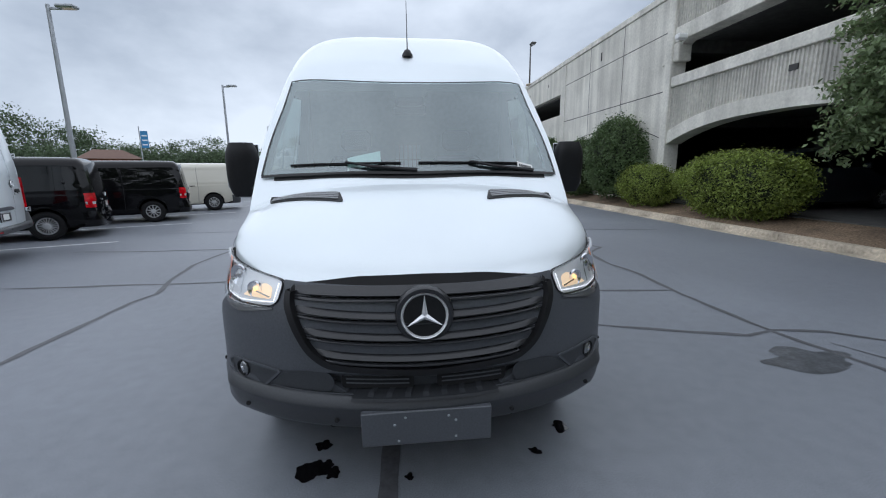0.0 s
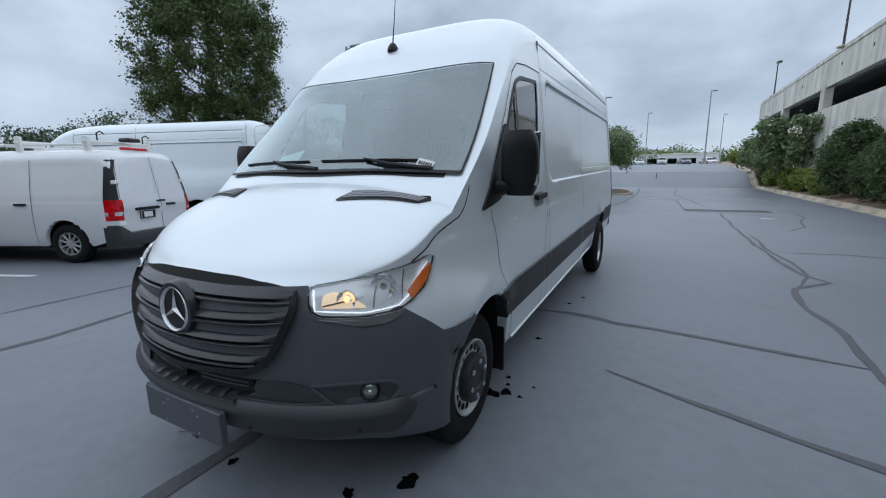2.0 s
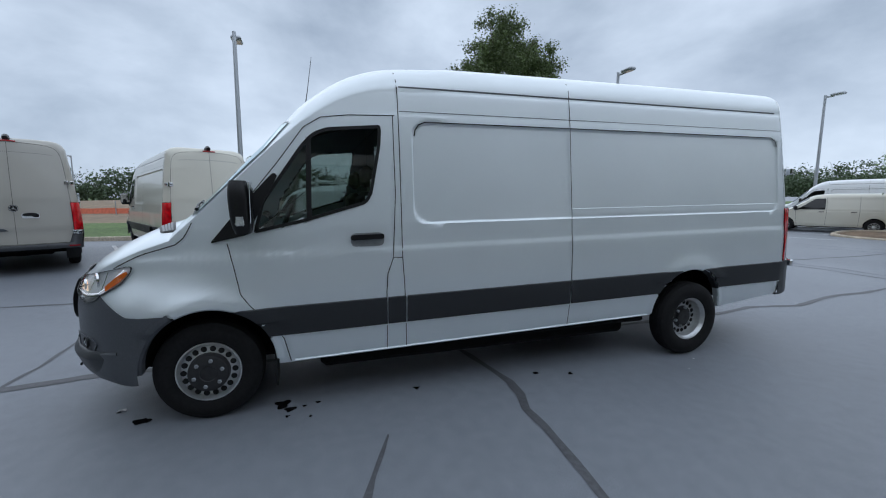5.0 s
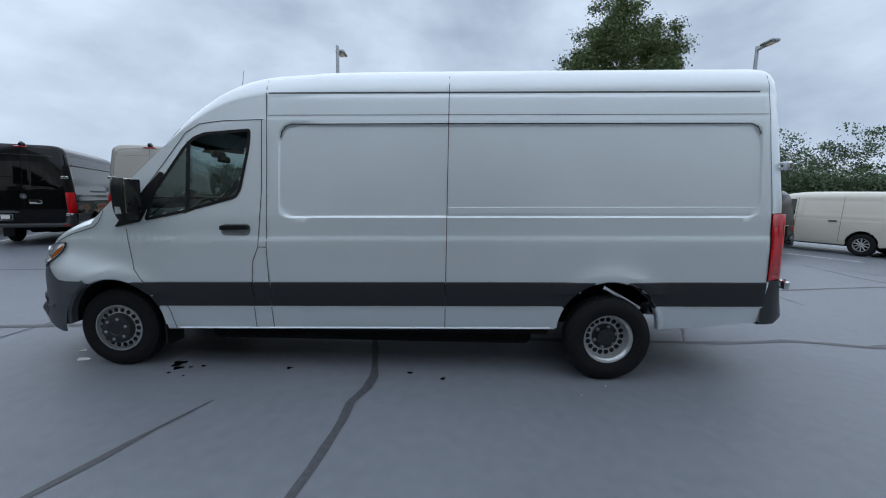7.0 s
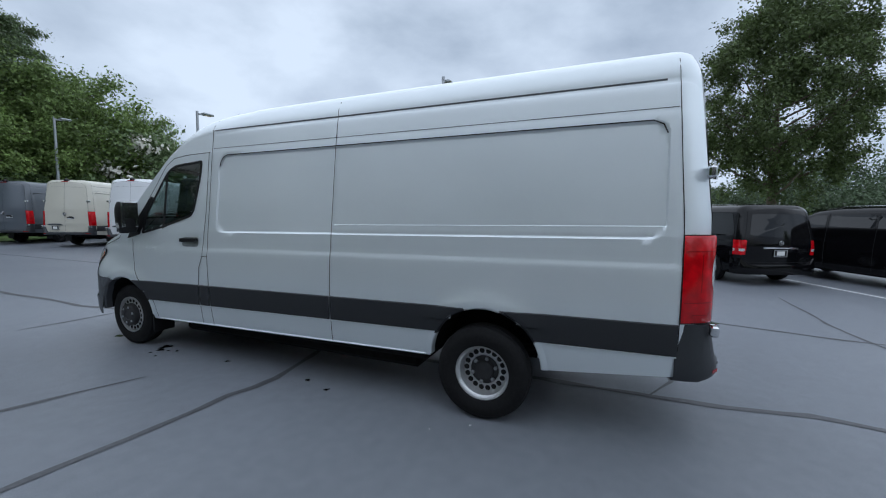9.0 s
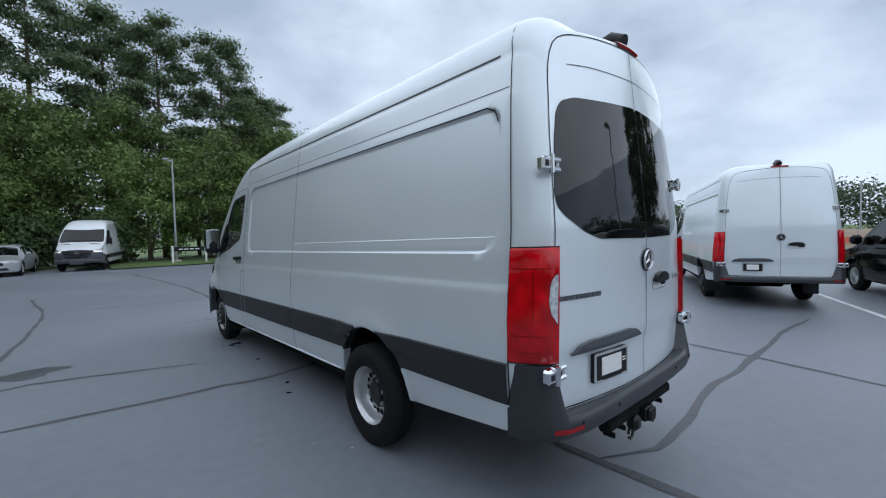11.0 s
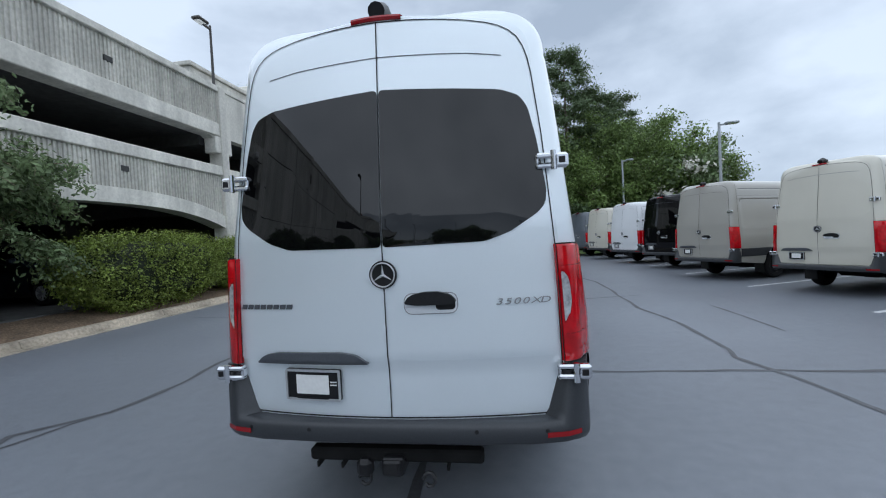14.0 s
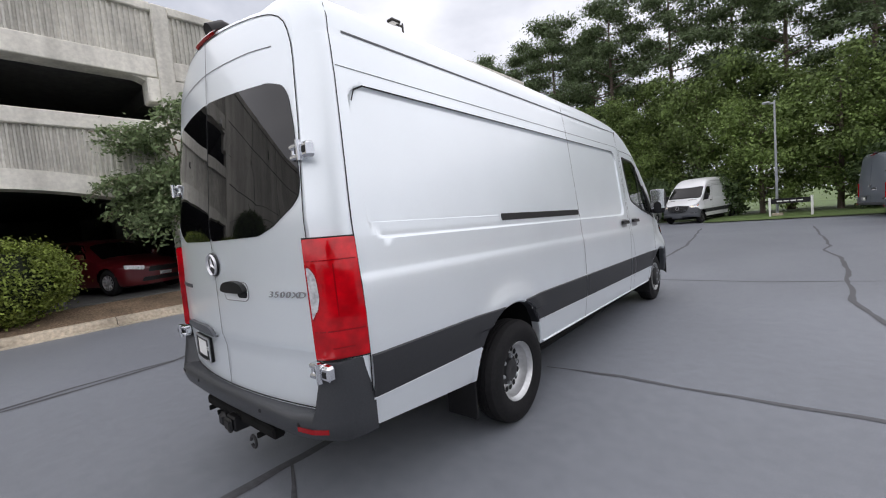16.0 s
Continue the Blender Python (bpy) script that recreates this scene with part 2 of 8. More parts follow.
# ---- geometry helpers ----
class Geo:
    """Collects vertices and faces for one mesh."""

    def __init__(self):
        self.v, self.f, self.m = [], [], []

    def add(self, verts, faces, mi=0):
        k = len(self.v)
        self.v += [tuple(p) for p in verts]
        self.f += [tuple(i + k for i in fc) for fc in faces]
        self.m += [mi] * len(faces)
        return self

    def box(self, a, b, bev=0.0, mi=0, mx=None):
        """An axis-aligned box from corner a to corner b, with chamfered edges."""
        c = [(a[i] + b[i]) / 2 for i in range(3)]
        h = [abs(b[i] - a[i]) / 2 for i in range(3)]
        if bev <= 0:
            vs = [(c[0] + sx * h[0], c[1] + sy * h[1], c[2] + sz * h[2]) for sx in (-1, 1) for sy in (-1, 1) for sz in (-1, 1)]
            fs = [(0, 1, 3, 2), (4, 6, 7, 5), (0, 4, 5, 1), (2, 3, 7, 6), (0, 2, 6, 4), (1, 5, 7, 3)]
        else:
            d = min(bev, *(q * 0.98 for q in h))
            vs, idx = [], {}
            for sx in (-1, 1):
                for sy in (-1, 1):
                    for sz in (-1, 1):
                        s = (sx, sy, sz)
                        for ax in range(3):
                            idx[(s, ax)] = len(vs)
                            vs.append(tuple(c[i] + s[i] * (h[i] if i == ax else h[i] - d) for i in range(3)))
            fs = []
            for ax in range(3):
                o = [i for i in range(3) if i != ax]
                for s in (-1, 1):
                    loop = []
                    for p, q in ((-1, -1), (1, -1), (1, 1), (-1, 1)):
                        k = [0, 0, 0]
                        k[ax], k[o[0]], k[o[1]] = s, p, q
                        loop.append(idx[(tuple(k), ax)])
                    fs.append(tuple(loop if (s > 0) == (ax != 1) else loop[::-1]))
                for p in (-1, 1):
                    for q in (-1, 1):
                        k0, k1 = [0, 0, 0], [0, 0, 0]
                        k0[ax], k1[ax] = -1, 1
                        k0[o[0]] = k1[o[0]] = p
                        k0[o[1]] = k1[o[1]] = q
                        fs.append((idx[(tuple(k0), o[0])], idx[(tuple(k1), o[0])], idx[(tuple(k1), o[1])], idx[(tuple(k0), o[1])]))
            for s in {k[0] for k in idx}:
                fs.append((idx[(s, 0)], idx[(s, 1)], idx[(s, 2)]))
        if mx is not None:
            vs = [tuple(mx @ Vector(p)) for p in vs]
        return self.add(vs, fs, mi)

    def tube(self, path, radii, n=10, mi=0, cap=True):
        """A tube along a path, one radius a point."""
        pts = [Vector(p) for p in path]
        rings, ref = [], None
        for i, p in enumerate(pts):
            d = (pts[min(i + 1, len(pts) - 1)] - pts[max(i - 1, 0)]).normalized()
            if ref is None:
                ref = Vector((0, 0, 1)) if abs(d.z) < 0.9 else Vector((1, 0, 0))
            u = d.cross(ref).normalized()
            w = u.cross(d).normalized()
            ref = w
            r = radii[i] if isinstance(radii, (list, tuple)) else radii
            rings.append([p + r * (math.cos(2 * math.pi * k / n) * u + math.sin(2 * math.pi * k / n) * w) for k in range(n)])
        vs = [q for ring in rings for q in ring]
        fs = [(i * n + k, i * n + (k + 1) % n, (i + 1) * n + (k + 1) % n, (i + 1) * n + k) for i in range(len(rings) - 1) for k in range(n)]
        if cap:
            fs += [tuple(range(n))[::-1], tuple((len(rings) - 1) * n + k for k in range(n))]
        return self.add(vs, fs, mi)

    def lathe(self, prof, n=32, mi=0, axis="x", at=(0, 0, 0)):
        """Turns a profile of (along, radius) about an axis through at."""
        vs = []
        for a, r in prof:
            for k in range(n):
                t = 2 * math.pi * k / n
                c, s = r * math.cos(t), r * math.sin(t)
                p = {"x": (a, c, s), "y": (c, a, s), "z": (c, s, a)}[axis]
                vs.append((p[0] + at[0], p[1] + at[1], p[2] + at[2]))
        fs = [(i * n + k, i * n + (k + 1) % n, (i + 1) * n + (k + 1) % n, (i + 1) * n + k) for i in range(len(prof) - 1) for k in range(n)]
        return self.add(vs, fs, mi)

    def grid(self, rows, mi=0, keep=None, flip=False):
        """A sheet from rows of points; keep(i, j) picks its cells."""
        n = len(rows[0])
        fs = []
        for i in range(len(rows) - 1):
            for j in range(n - 1):
                if keep is None or keep(i, j):
                    q = (i * n + j, i * n + j + 1, (i + 1) * n + j + 1, (i + 1) * n + j)
                    fs.append(q[::-1] if flip else q)
        return self.add([p for r in rows for p in r], fs, mi)

    def prism(self, poly, lo, hi, axis="x", mi=0):
        """A straight prism over a polygon given across the axis."""
        def at(p, a):
            return {"x": (a, p[0], p[1]), "y": (p[0], a, p[1]), "z": (p[0], p[1], a)}[axis]
        n = len(poly)
        vs = [at(p, lo) for p in poly] + [at(p, hi) for p in poly]
        fs = [tuple(range(n))[::-1], tuple(range(n, 2 * n))] + [(i, (i + 1) % n, n + (i + 1) % n, n + i) for i in range(n)]
        return self.add(vs, fs, mi)

    def obj(self, name, mats, parent=None, smooth=False, label="", **tags):
        me = bpy.data.meshes.new(name)
        me.from_pydata(self.v, [], self.f)
        for m in (mats if isinstance(mats, (list, tuple)) else [mats]):
            me.materials.append(m)
        if any(self.m):
            me.polygons.foreach_set("material_index", self.m)
        bm = bmesh.new()
        bm.from_mesh(me)
        loose = [v for v in bm.verts if not v.link_faces]
        if loose:
            bmesh.ops.delete(bm, geom=loose, context="VERTS")
        bmesh.ops.recalc_face_normals(bm, faces=bm.faces)
        if smooth:
            lim = math.cos(radians(smooth if smooth is not True else 40))
            for fc in bm.faces:
                fc.smooth = True
            for e in bm.edges:
                if len(e.link_faces) == 2 and e.link_faces[0].normal.dot(e.link_faces[1].normal) < lim:
                    e.smooth = False
        bm.to_mesh(me)
        bm.free()
        ob = new(name, me)
        if parent is not None:
            ob.parent = parent
        return tagged(ob, label, **tags)


def thing(name, label, category, group="", m=None, kind=""):
    """An empty at a thing's base, to carry its parts."""
    ob = new(name)
    ob.empty_display_size = 0.2
    if m is not None:
        ob.matrix_world = m
    return tagged(ob, label, category, group, kind)


def lerp(table, q):
    """Piecewise-linear look-up."""
    if q <= table[0][0]:
        return table[0][1]
    for (a, u), (b, w) in zip(table, table[1:]):
        if q <= b:
            return u + (w - u) * (q - a) / (b - a)
    return table[-1][1]


def smooth_table(table, n=6):
    """Rounds a table by a Catmull-Rom curve."""
    out = []
    for i in range(len(table) - 1):
        p = [table[max(i - 1, 0)], table[i], table[i + 1], table[min(i + 2, len(table) - 1)]]
        for k in range(n):
            t = k / n
            q = []
            for d in (0, 1):
                a, b, c, e = (r[d] for r in p)
                q.append(0.5 * (2 * b + (c - a) * t + (2 * a - 5 * b + 4 * c - e) * t * t + (3 * b - a - 3 * c + e) * t ** 3))
            out.append(tuple(q))
    out.append(tuple(table[-1]))
    return out


# ---- ground ----
RISE = smooth_table([(-400, 0), (8, 0), (15, 0.0), (18, 0.1), (24, 0.39), (40, 1.17), (52, 1.72), (62, 1.95), (120, 2.0), (900, 2.0)], 4)


def gz(y):
    """Height of the ground, which climbs gently past the van."""
    return lerp(RISE, y) if y > 14 else 0.0


def steps(a, b, cuts):
    return sorted({a, b, *[c for c in cuts if a < c < b]})


YCUTS = [14, 15, 16, 17, 18, 20, 22, 24, 28, 32, 36, 40, 44, 48, 52, 56, 60, 66, 80, 120, 200]


def sheet(name, x0, x1, y0, y1, lift, m, label, category, kind="structure", xc=(), yc=()):
    ys, xs = steps(y0, y1, [*YCUTS, *yc]), steps(x0, x1, xc)
    return Geo().grid([[(x, y, gz(y) + lift) for x in xs] for y in ys]).obj(name, m, label=label, category=category, kind=kind)


sheet("ground", -900, 900, -900, 900, -0.035, M_GRASS, "open grassy ground reaching to a distant tree line", "ground")
sheet("parking_lot", -13.6, 7.52, -22.5, 190, 0.0, M_ASPHALT, "dark blue-grey sealed asphalt of a dealership parking lot", "parking lot")
sheet("side_road", -60, -13.6, 44, 64, -0.004, M_ASPHALT, "asphalt cross lane beyond the parking rows", "road")
sheet("bare_earth", -170, -24, -60, 40, -0.02, M_EARTH, "bare brown graded earth on an open building plot", "earth")

# planted bed between kerb and garage
g = Geo()
ys = steps(-22, 150, [*YCUTS, *[q * 0.7 for q in range(-30, 60)]])
rng = random.Random(4)
g.grid([[(x, y, gz(y) + z + (0.025 * noise.noise((x * 2, y * 2, 3)) if 0 < k < 5 else 0)) for k, (x, z) in enumerate(((7.78, 0.10), (7.9, 0.14), (8.15, 0.19), (8.5, 0.26), (8.8, 0.31), (9.06, 0.34)))] for y in ys])
g.obj("planting_bed", M_MULCH, smooth=60, label="brown pine-straw mulch bed along the garage", category="planting bed", kind="structure")

# kerb and gutter, cast in lengths
kerb = thing("kerb", "weathered pale concrete kerb edging the planting bed", "kerb", kind="structure")
kg = Geo()
kg.prism([(7.42, -0.03), (7.42, 0.012), (7.60, 0.02), (7.63, 0.13), (7.66, 0.15), (7.78, 0.155), (7.80, 0.14), (7.80, -0.03)], 0.006, 2.994, "y")
kme = None
for k in range(27):
    y = -21 + 3 * k
    if kme is None:
        ob = kg.obj("kerb_length", M_KERB, kerb, smooth=25)
        kme = ob.data
    else:
        ob = new("kerb_length", kme)
        ob.parent = kerb
    slope = (gz(y + 3) - gz(y)) / 3
    ob.matrix_local = pose(0, y, gz(y), math.degrees(math.atan(slope)), 0, 0)

# parking stripes, slanting away from the lane
SL = math.tan(radians(23.3))
for k in range(-6, 9):
    y0 = 1.45 + 3.38 * k
    g = Geo()
    w = 0.055
    n = 10
    rows = []
    for i in range(n + 1):
        x = -6.4 - 5.4 * i / n
        y = y0 + (x + 6.4) * SL
        rows.append([(x, y - w, gz(y) + 0.004), (x, y + w, gz(y) + 0.004)])
    g.grid(rows).obj("parking_stripe", M_LINE, label="worn white painted parking stripe on the asphalt", category="parking stripe", group="parking stripes", kind="structure")

# lawn edge kerb behind the parking row
g = Geo()
for a, b in ((-22, 44),):
    ys = steps(a, b, YCUTS)
    prof = [(-13.78, -0.03), (-13.78, 0.13), (-13.76, 0.15), (-13.66, 0.15), (-13.63, 0.13), (-13.60, -0.01)]
    g.grid([[(x, y, gz(y) + z) for x, z in prof] for y in ys])
g.obj("lawn_kerb", M_KERB, label="pale concrete kerb between asphalt and lawn", category="kerb", kind="structure")
sheet("lawn", -24, -13.78, -60, 44, 0.10, M_GRASS, "green mown lawn strip behind the parked vans", "lawn", xc=[-20, -17])


# ---- parking garage ----
garage = thing("parking_garage", "weathered pale concrete parking garage with ribbed parapets and open decks", "parking garage", kind="structure", m=pose(9.0, 0, 0))
TOP = 7.25


def gpart(name, g, m=None, smooth=False, label=""):
    return g.obj(name, m or M_CONC, garage, smooth, label)


def ribs(y0, y1, lo, hi, x=0.02, pitch=0.105):
    """A ribbed panel; lo may be a function of y."""
    g = Geo()
    rows = []
    n = max(1, round((y1 - y0) / pitch))
    p = (y1 - y0) / n
    for i in range(n):
        for q, dx in ((0.0, 0.035), (0.40, 0.035), (0.52, 0.0), (0.88, 0.0)):
            y = y0 + (i + q) * p
            rows.append((y, dx))
    rows.append((y1, 0.035))
    g.grid([[(x + dx, y, (lo(y) if callable(lo) else lo)), (x + dx, y, hi)] for y, dx in rows])
    return g


def arch(y, a, b, ends, mid):
    """Height of a flat arch between columns at a and b."""
    t = abs((y - (a + b) / 2) / ((b - a) / 2))
    return mid - (mid - ends) * t ** 2.6


BAYS = [(-4.35, 3.95), (4.3, 11.95)]
for a, b in BAYS:
    n = 24
    yy = [a + (b - a) * i / n for i in range(n + 1)]
    gpart("parapet_cap", Geo().box((-0.06, a, 7.05), (0.25, b, TOP), 0.02))
    gpart("parapet_panel", ribs(a, b, 5.95, 7.05), M_CONC_D)
    gpart("deck_beam", Geo().box((-0.03, a, 5.5), (0.5, b, 5.95), 0.02))
    for ya, yb, s in ((a, a + 0.55, 1), (b - 0.55, b, -1)):
        poly = [(ya if s > 0 else yb, 5.02), (ya if s > 0 else yb, 5.497), (yb if s > 0 else ya, 5.497)]
        c = (yb if s > 0 else ya, 5.02)
        poly += [(c[0] - s * 0.55 * math.sin(q) * 0.98, 5.02 + 0.47 * math.cos(q)) for q in (0.3, 0.6, 0.9, 1.2)]
        gpart("haunch", Geo().prism(poly, 0.06, 0.42))
    gpart("spandrel_cap", Geo().box((-0.05, a, 4.13), (0.3, b, 4.45), 0.02))
    gpart("spandrel_panel", ribs(a, b, lambda y, a=a, b=b: arch(y, a, b, 2.72, 3.26), 4.13), M_CONC_D)
    g = Geo()
    rows = [[(x, y, arch(y, a, b, lo, hi)) for x, lo, hi in ((-0.03, 2.72, 3.26), (-0.03, 2.30, 2.86), (0.5, 2.30, 2.86), (0.5, 2.72, 3.26), (-0.03, 2.72, 3.26))] for y in yy]
    gpart("arched_beam", g.grid(rows), smooth=30)
    gpart("backing_wall", Geo().grid([[(0.16, y, arch(y, a, b, 2.72, 3.26)), (0.16, y, 4.2)] for y in yy]).box((0.1, a, 5.9), (0.2, b, 7.1)))
for y, w in ((4.125, 0.175), (12.12, 0.17), (-4.52, 0.17)):
    gpart("column", Geo().box((-0.10, y - w, 0.2), (0.45, y + w, TOP - 0.02), 0.03))
    gpart("column_collar", Geo().box((-0.04, y - 0.42, 4.9), (0.42, y + 0.42, 5.48), 0.03))
# bay at the sign end, with one open level
gpart("end_wall_upper", Geo().box((0.0, -8.3, 5.48), (0.3, -4.7, 7.12), 0.01))
gpart("end_wall_cap", Geo().box((-0.05, -8.3, 7.12), (0.34, -4.7, TOP), 0.02))
gpart("end_wall_lower", Geo().box((0.0, -8.3, 0.2), (0.3, -4.7, 4.42), 0.01))
gpart("end_column", Geo().box((-0.03, -8.62, 0.2), (0.35, -8.3, 6.9), 0.02))
gpart("stair_tower", Geo().box((-0.02, -14.1, 0.0), (6.0, -8.62, 8.95), 0.03))
for z in (3.05, 4.9, 6.85):
    gpart("tower_joint", Geo().box((-0.026, -14.08, z), (-0.0225, -8.64, z + 0.025)), M_JOINT)
gpart("penthouse", Geo().box((1.4, -8.7, 6.0), (7, -4.9, 8.35), 0.03))
gpart("penthouse_cap", Geo().box((1.3, -8.62, 8.35), (7, -4.8, 8.5), 0.02))
# solid wall with joints, then window bays
gpart("panel_wall", Geo().box((0.0, 12.3, 0.2), (0.4, 21.05, 7.02), 0.01))
gpart("panel_wall_cap", Geo().box((-0.05, 12.3, 7.02), (0.42, 47.5, TOP), 0.02))
for y in (15.15, 18.1, 21.0):
    gpart("wall_joint", Geo().box((-0.0035, y, 0.3), (-0.0005, y + 0.03, 7.0)), M_JOINT)
for z in (4.05, 5.92):
    gpart("wall_joint", Geo().box((-0.0035, 12.3, z), (-0.0005, 21.0, z + 0.03)), M_JOINT)
g = Geo()
g.tube([(0.0, 12.4 + 8.4 * i / 30, arch(12.4 + 8.4 * i / 30, 12.3, 21.0, 2.5, 3.15)) for i in range(31)], 0.016, 5)
gpart("arched_joint", g, M_JOINT)
gpart("upper_wall", Geo().box((0.0, 21.09, 5.6), (0.3, 47.5, 7.02), 0.01))
gpart("lower_wall", Geo().box((0.0, 21.09, 0.2), (0.3, 47.5, 4.5), 0.01))
for y in (21.3, 29.55, 38.6, 47.2):
    gpart("pier", Geo().box((-0.04, y - 0.32, 0.2), (0.36, y + 0.32, 7.0), 0.02))
for y in (17.0, 23.6, 27.2, 34.0):
    gpart("scupper", Geo().box((-0.012, y, 6.35 if y != 17.0 else 6.2), (0.02, y + 0.10, 6.5 if y != 17.0 else 6.55)), M_JOINT)
for y, z in ((2.3, 3.75), (7.6, 3.75), (-0.6, 3.78), (-0.35, 6.5)):
    gpart("drain_outlet", Geo().box((0.005, y - 0.11, z - 0.07), (0.06, y + 0.11, z + 0.07)), M_JOINT)
# decks and inside: concrete darkened for shade, walls added to keep light out
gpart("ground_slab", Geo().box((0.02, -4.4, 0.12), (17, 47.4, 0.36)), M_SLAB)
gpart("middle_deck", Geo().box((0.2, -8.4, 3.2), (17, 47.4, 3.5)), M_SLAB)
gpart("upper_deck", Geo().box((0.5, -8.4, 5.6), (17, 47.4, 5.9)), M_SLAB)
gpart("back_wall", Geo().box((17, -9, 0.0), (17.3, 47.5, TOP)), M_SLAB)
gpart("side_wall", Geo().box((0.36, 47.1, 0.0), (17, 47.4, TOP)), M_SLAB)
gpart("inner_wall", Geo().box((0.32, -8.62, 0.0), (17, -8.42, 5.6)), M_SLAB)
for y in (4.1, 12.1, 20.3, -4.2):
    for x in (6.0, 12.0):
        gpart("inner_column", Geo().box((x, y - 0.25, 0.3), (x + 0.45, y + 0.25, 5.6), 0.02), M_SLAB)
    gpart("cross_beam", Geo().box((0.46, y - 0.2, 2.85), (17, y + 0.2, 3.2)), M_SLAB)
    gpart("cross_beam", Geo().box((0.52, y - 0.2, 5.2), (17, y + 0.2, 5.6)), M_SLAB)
gpart("camera_box", Geo().box((-0.42, 11.2, 5.42), (-0.1, 11.42, 5.58), 0.03), M_WHITE, label="white security camera box")
# sign board with plain bars in place of its lettering
sign = thing("wall_sign", "long black sign board with white lettering bars on the concrete wall", "sign", m=pose(8.83, 0, 0))
Geo().box((0, -12.25, 6.02), (0.15, -6.52, 6.74), 0.015).obj("board", M_BLACK, sign)
Geo().box((-0.03, -6.98, 6.12), (0.0, -6.82, 6.64), 0.01).obj("mark", M_WHITE, sign, label="white bar where a letter stands")
yy = -7.10
rng = random.Random(8)
for k in range(11):
    w = rng.uniform(0.26, 0.40)
    Geo().box((-0.03, yy - w, 6.16), (0.0, yy, 6.16 + (0.42 if k in (4, 7) else 0.32)), 0.01).obj("letter_bar", M_WHITE, sign)
    yy -= w + 0.075


# ---- lamp posts ----
def lamp_post(x, y, h, side, m=M_STEEL, base=0.6, r=0.075, heading=0, name="street_lamp", label="grey steel parking-lot lamp post with a flat head"):
    t = thing(name, label, "lamp post", "lamp posts", pose(x, y, gz(y), 0, 0, heading))
    if base:
        Geo().lathe([(-0.02, 0.0), (-0.02, 0.25), (base - 0.03, 0.25), (base, 0.22), (base, 0)], 20, 0, "z").obj("concrete_base", M_KERB, t, 30)
    Geo().tube([(0, 0, base - 0.02), (0, 0, h * 0.5), (0, 0, h)], [r * 1.25, r * 1.05, r * 0.85], 14).obj("pole", m, t, 40)
    Geo().box((min(0, side * 0.45), -0.035, h - 0.17), (max(0, side * 0.45), 0.035, h - 0.08), 0.015).obj("arm", m, t)
    hd = Geo().box((min(side * 0.3, side * 0.95), -0.17, h - 0.12), (max(side * 0.3, side * 0.95), 0.17, h), 0.04)
    hd.obj("lamp_head", m, t)
    Geo().box((min(side * 0.42, side * 0.88), -0.13, h - 0.135), (max(side * 0.42, side * 0.88), 0.13, h - 0.122), 0.01).obj("lens", M_LENS_CLR, t)
    return t


for x, y, h, a in ((-12.35, 15.75, 7.45, 0), (-12.28, -0.45, 7.2, 180), (-12.3, -15.0, 6.95, 180), (-12.3, 30.4, 7.6, 0)):
    lamp_post(x, y, h, 1, heading=a)
# lamps that stand on the garage roof
for x, y in ((9.6, -5.05), (8.95, 27.3), (9.1, 43.0)):
    t = lamp_post(x, y, 2.55, 0.8, M_DARKPOLE, 0.06, 0.045, 90 if y < 0 else -90, "roof_lamp", "dark bronze lamp post standing on the garage parapet")
    t.location.z = 7.2


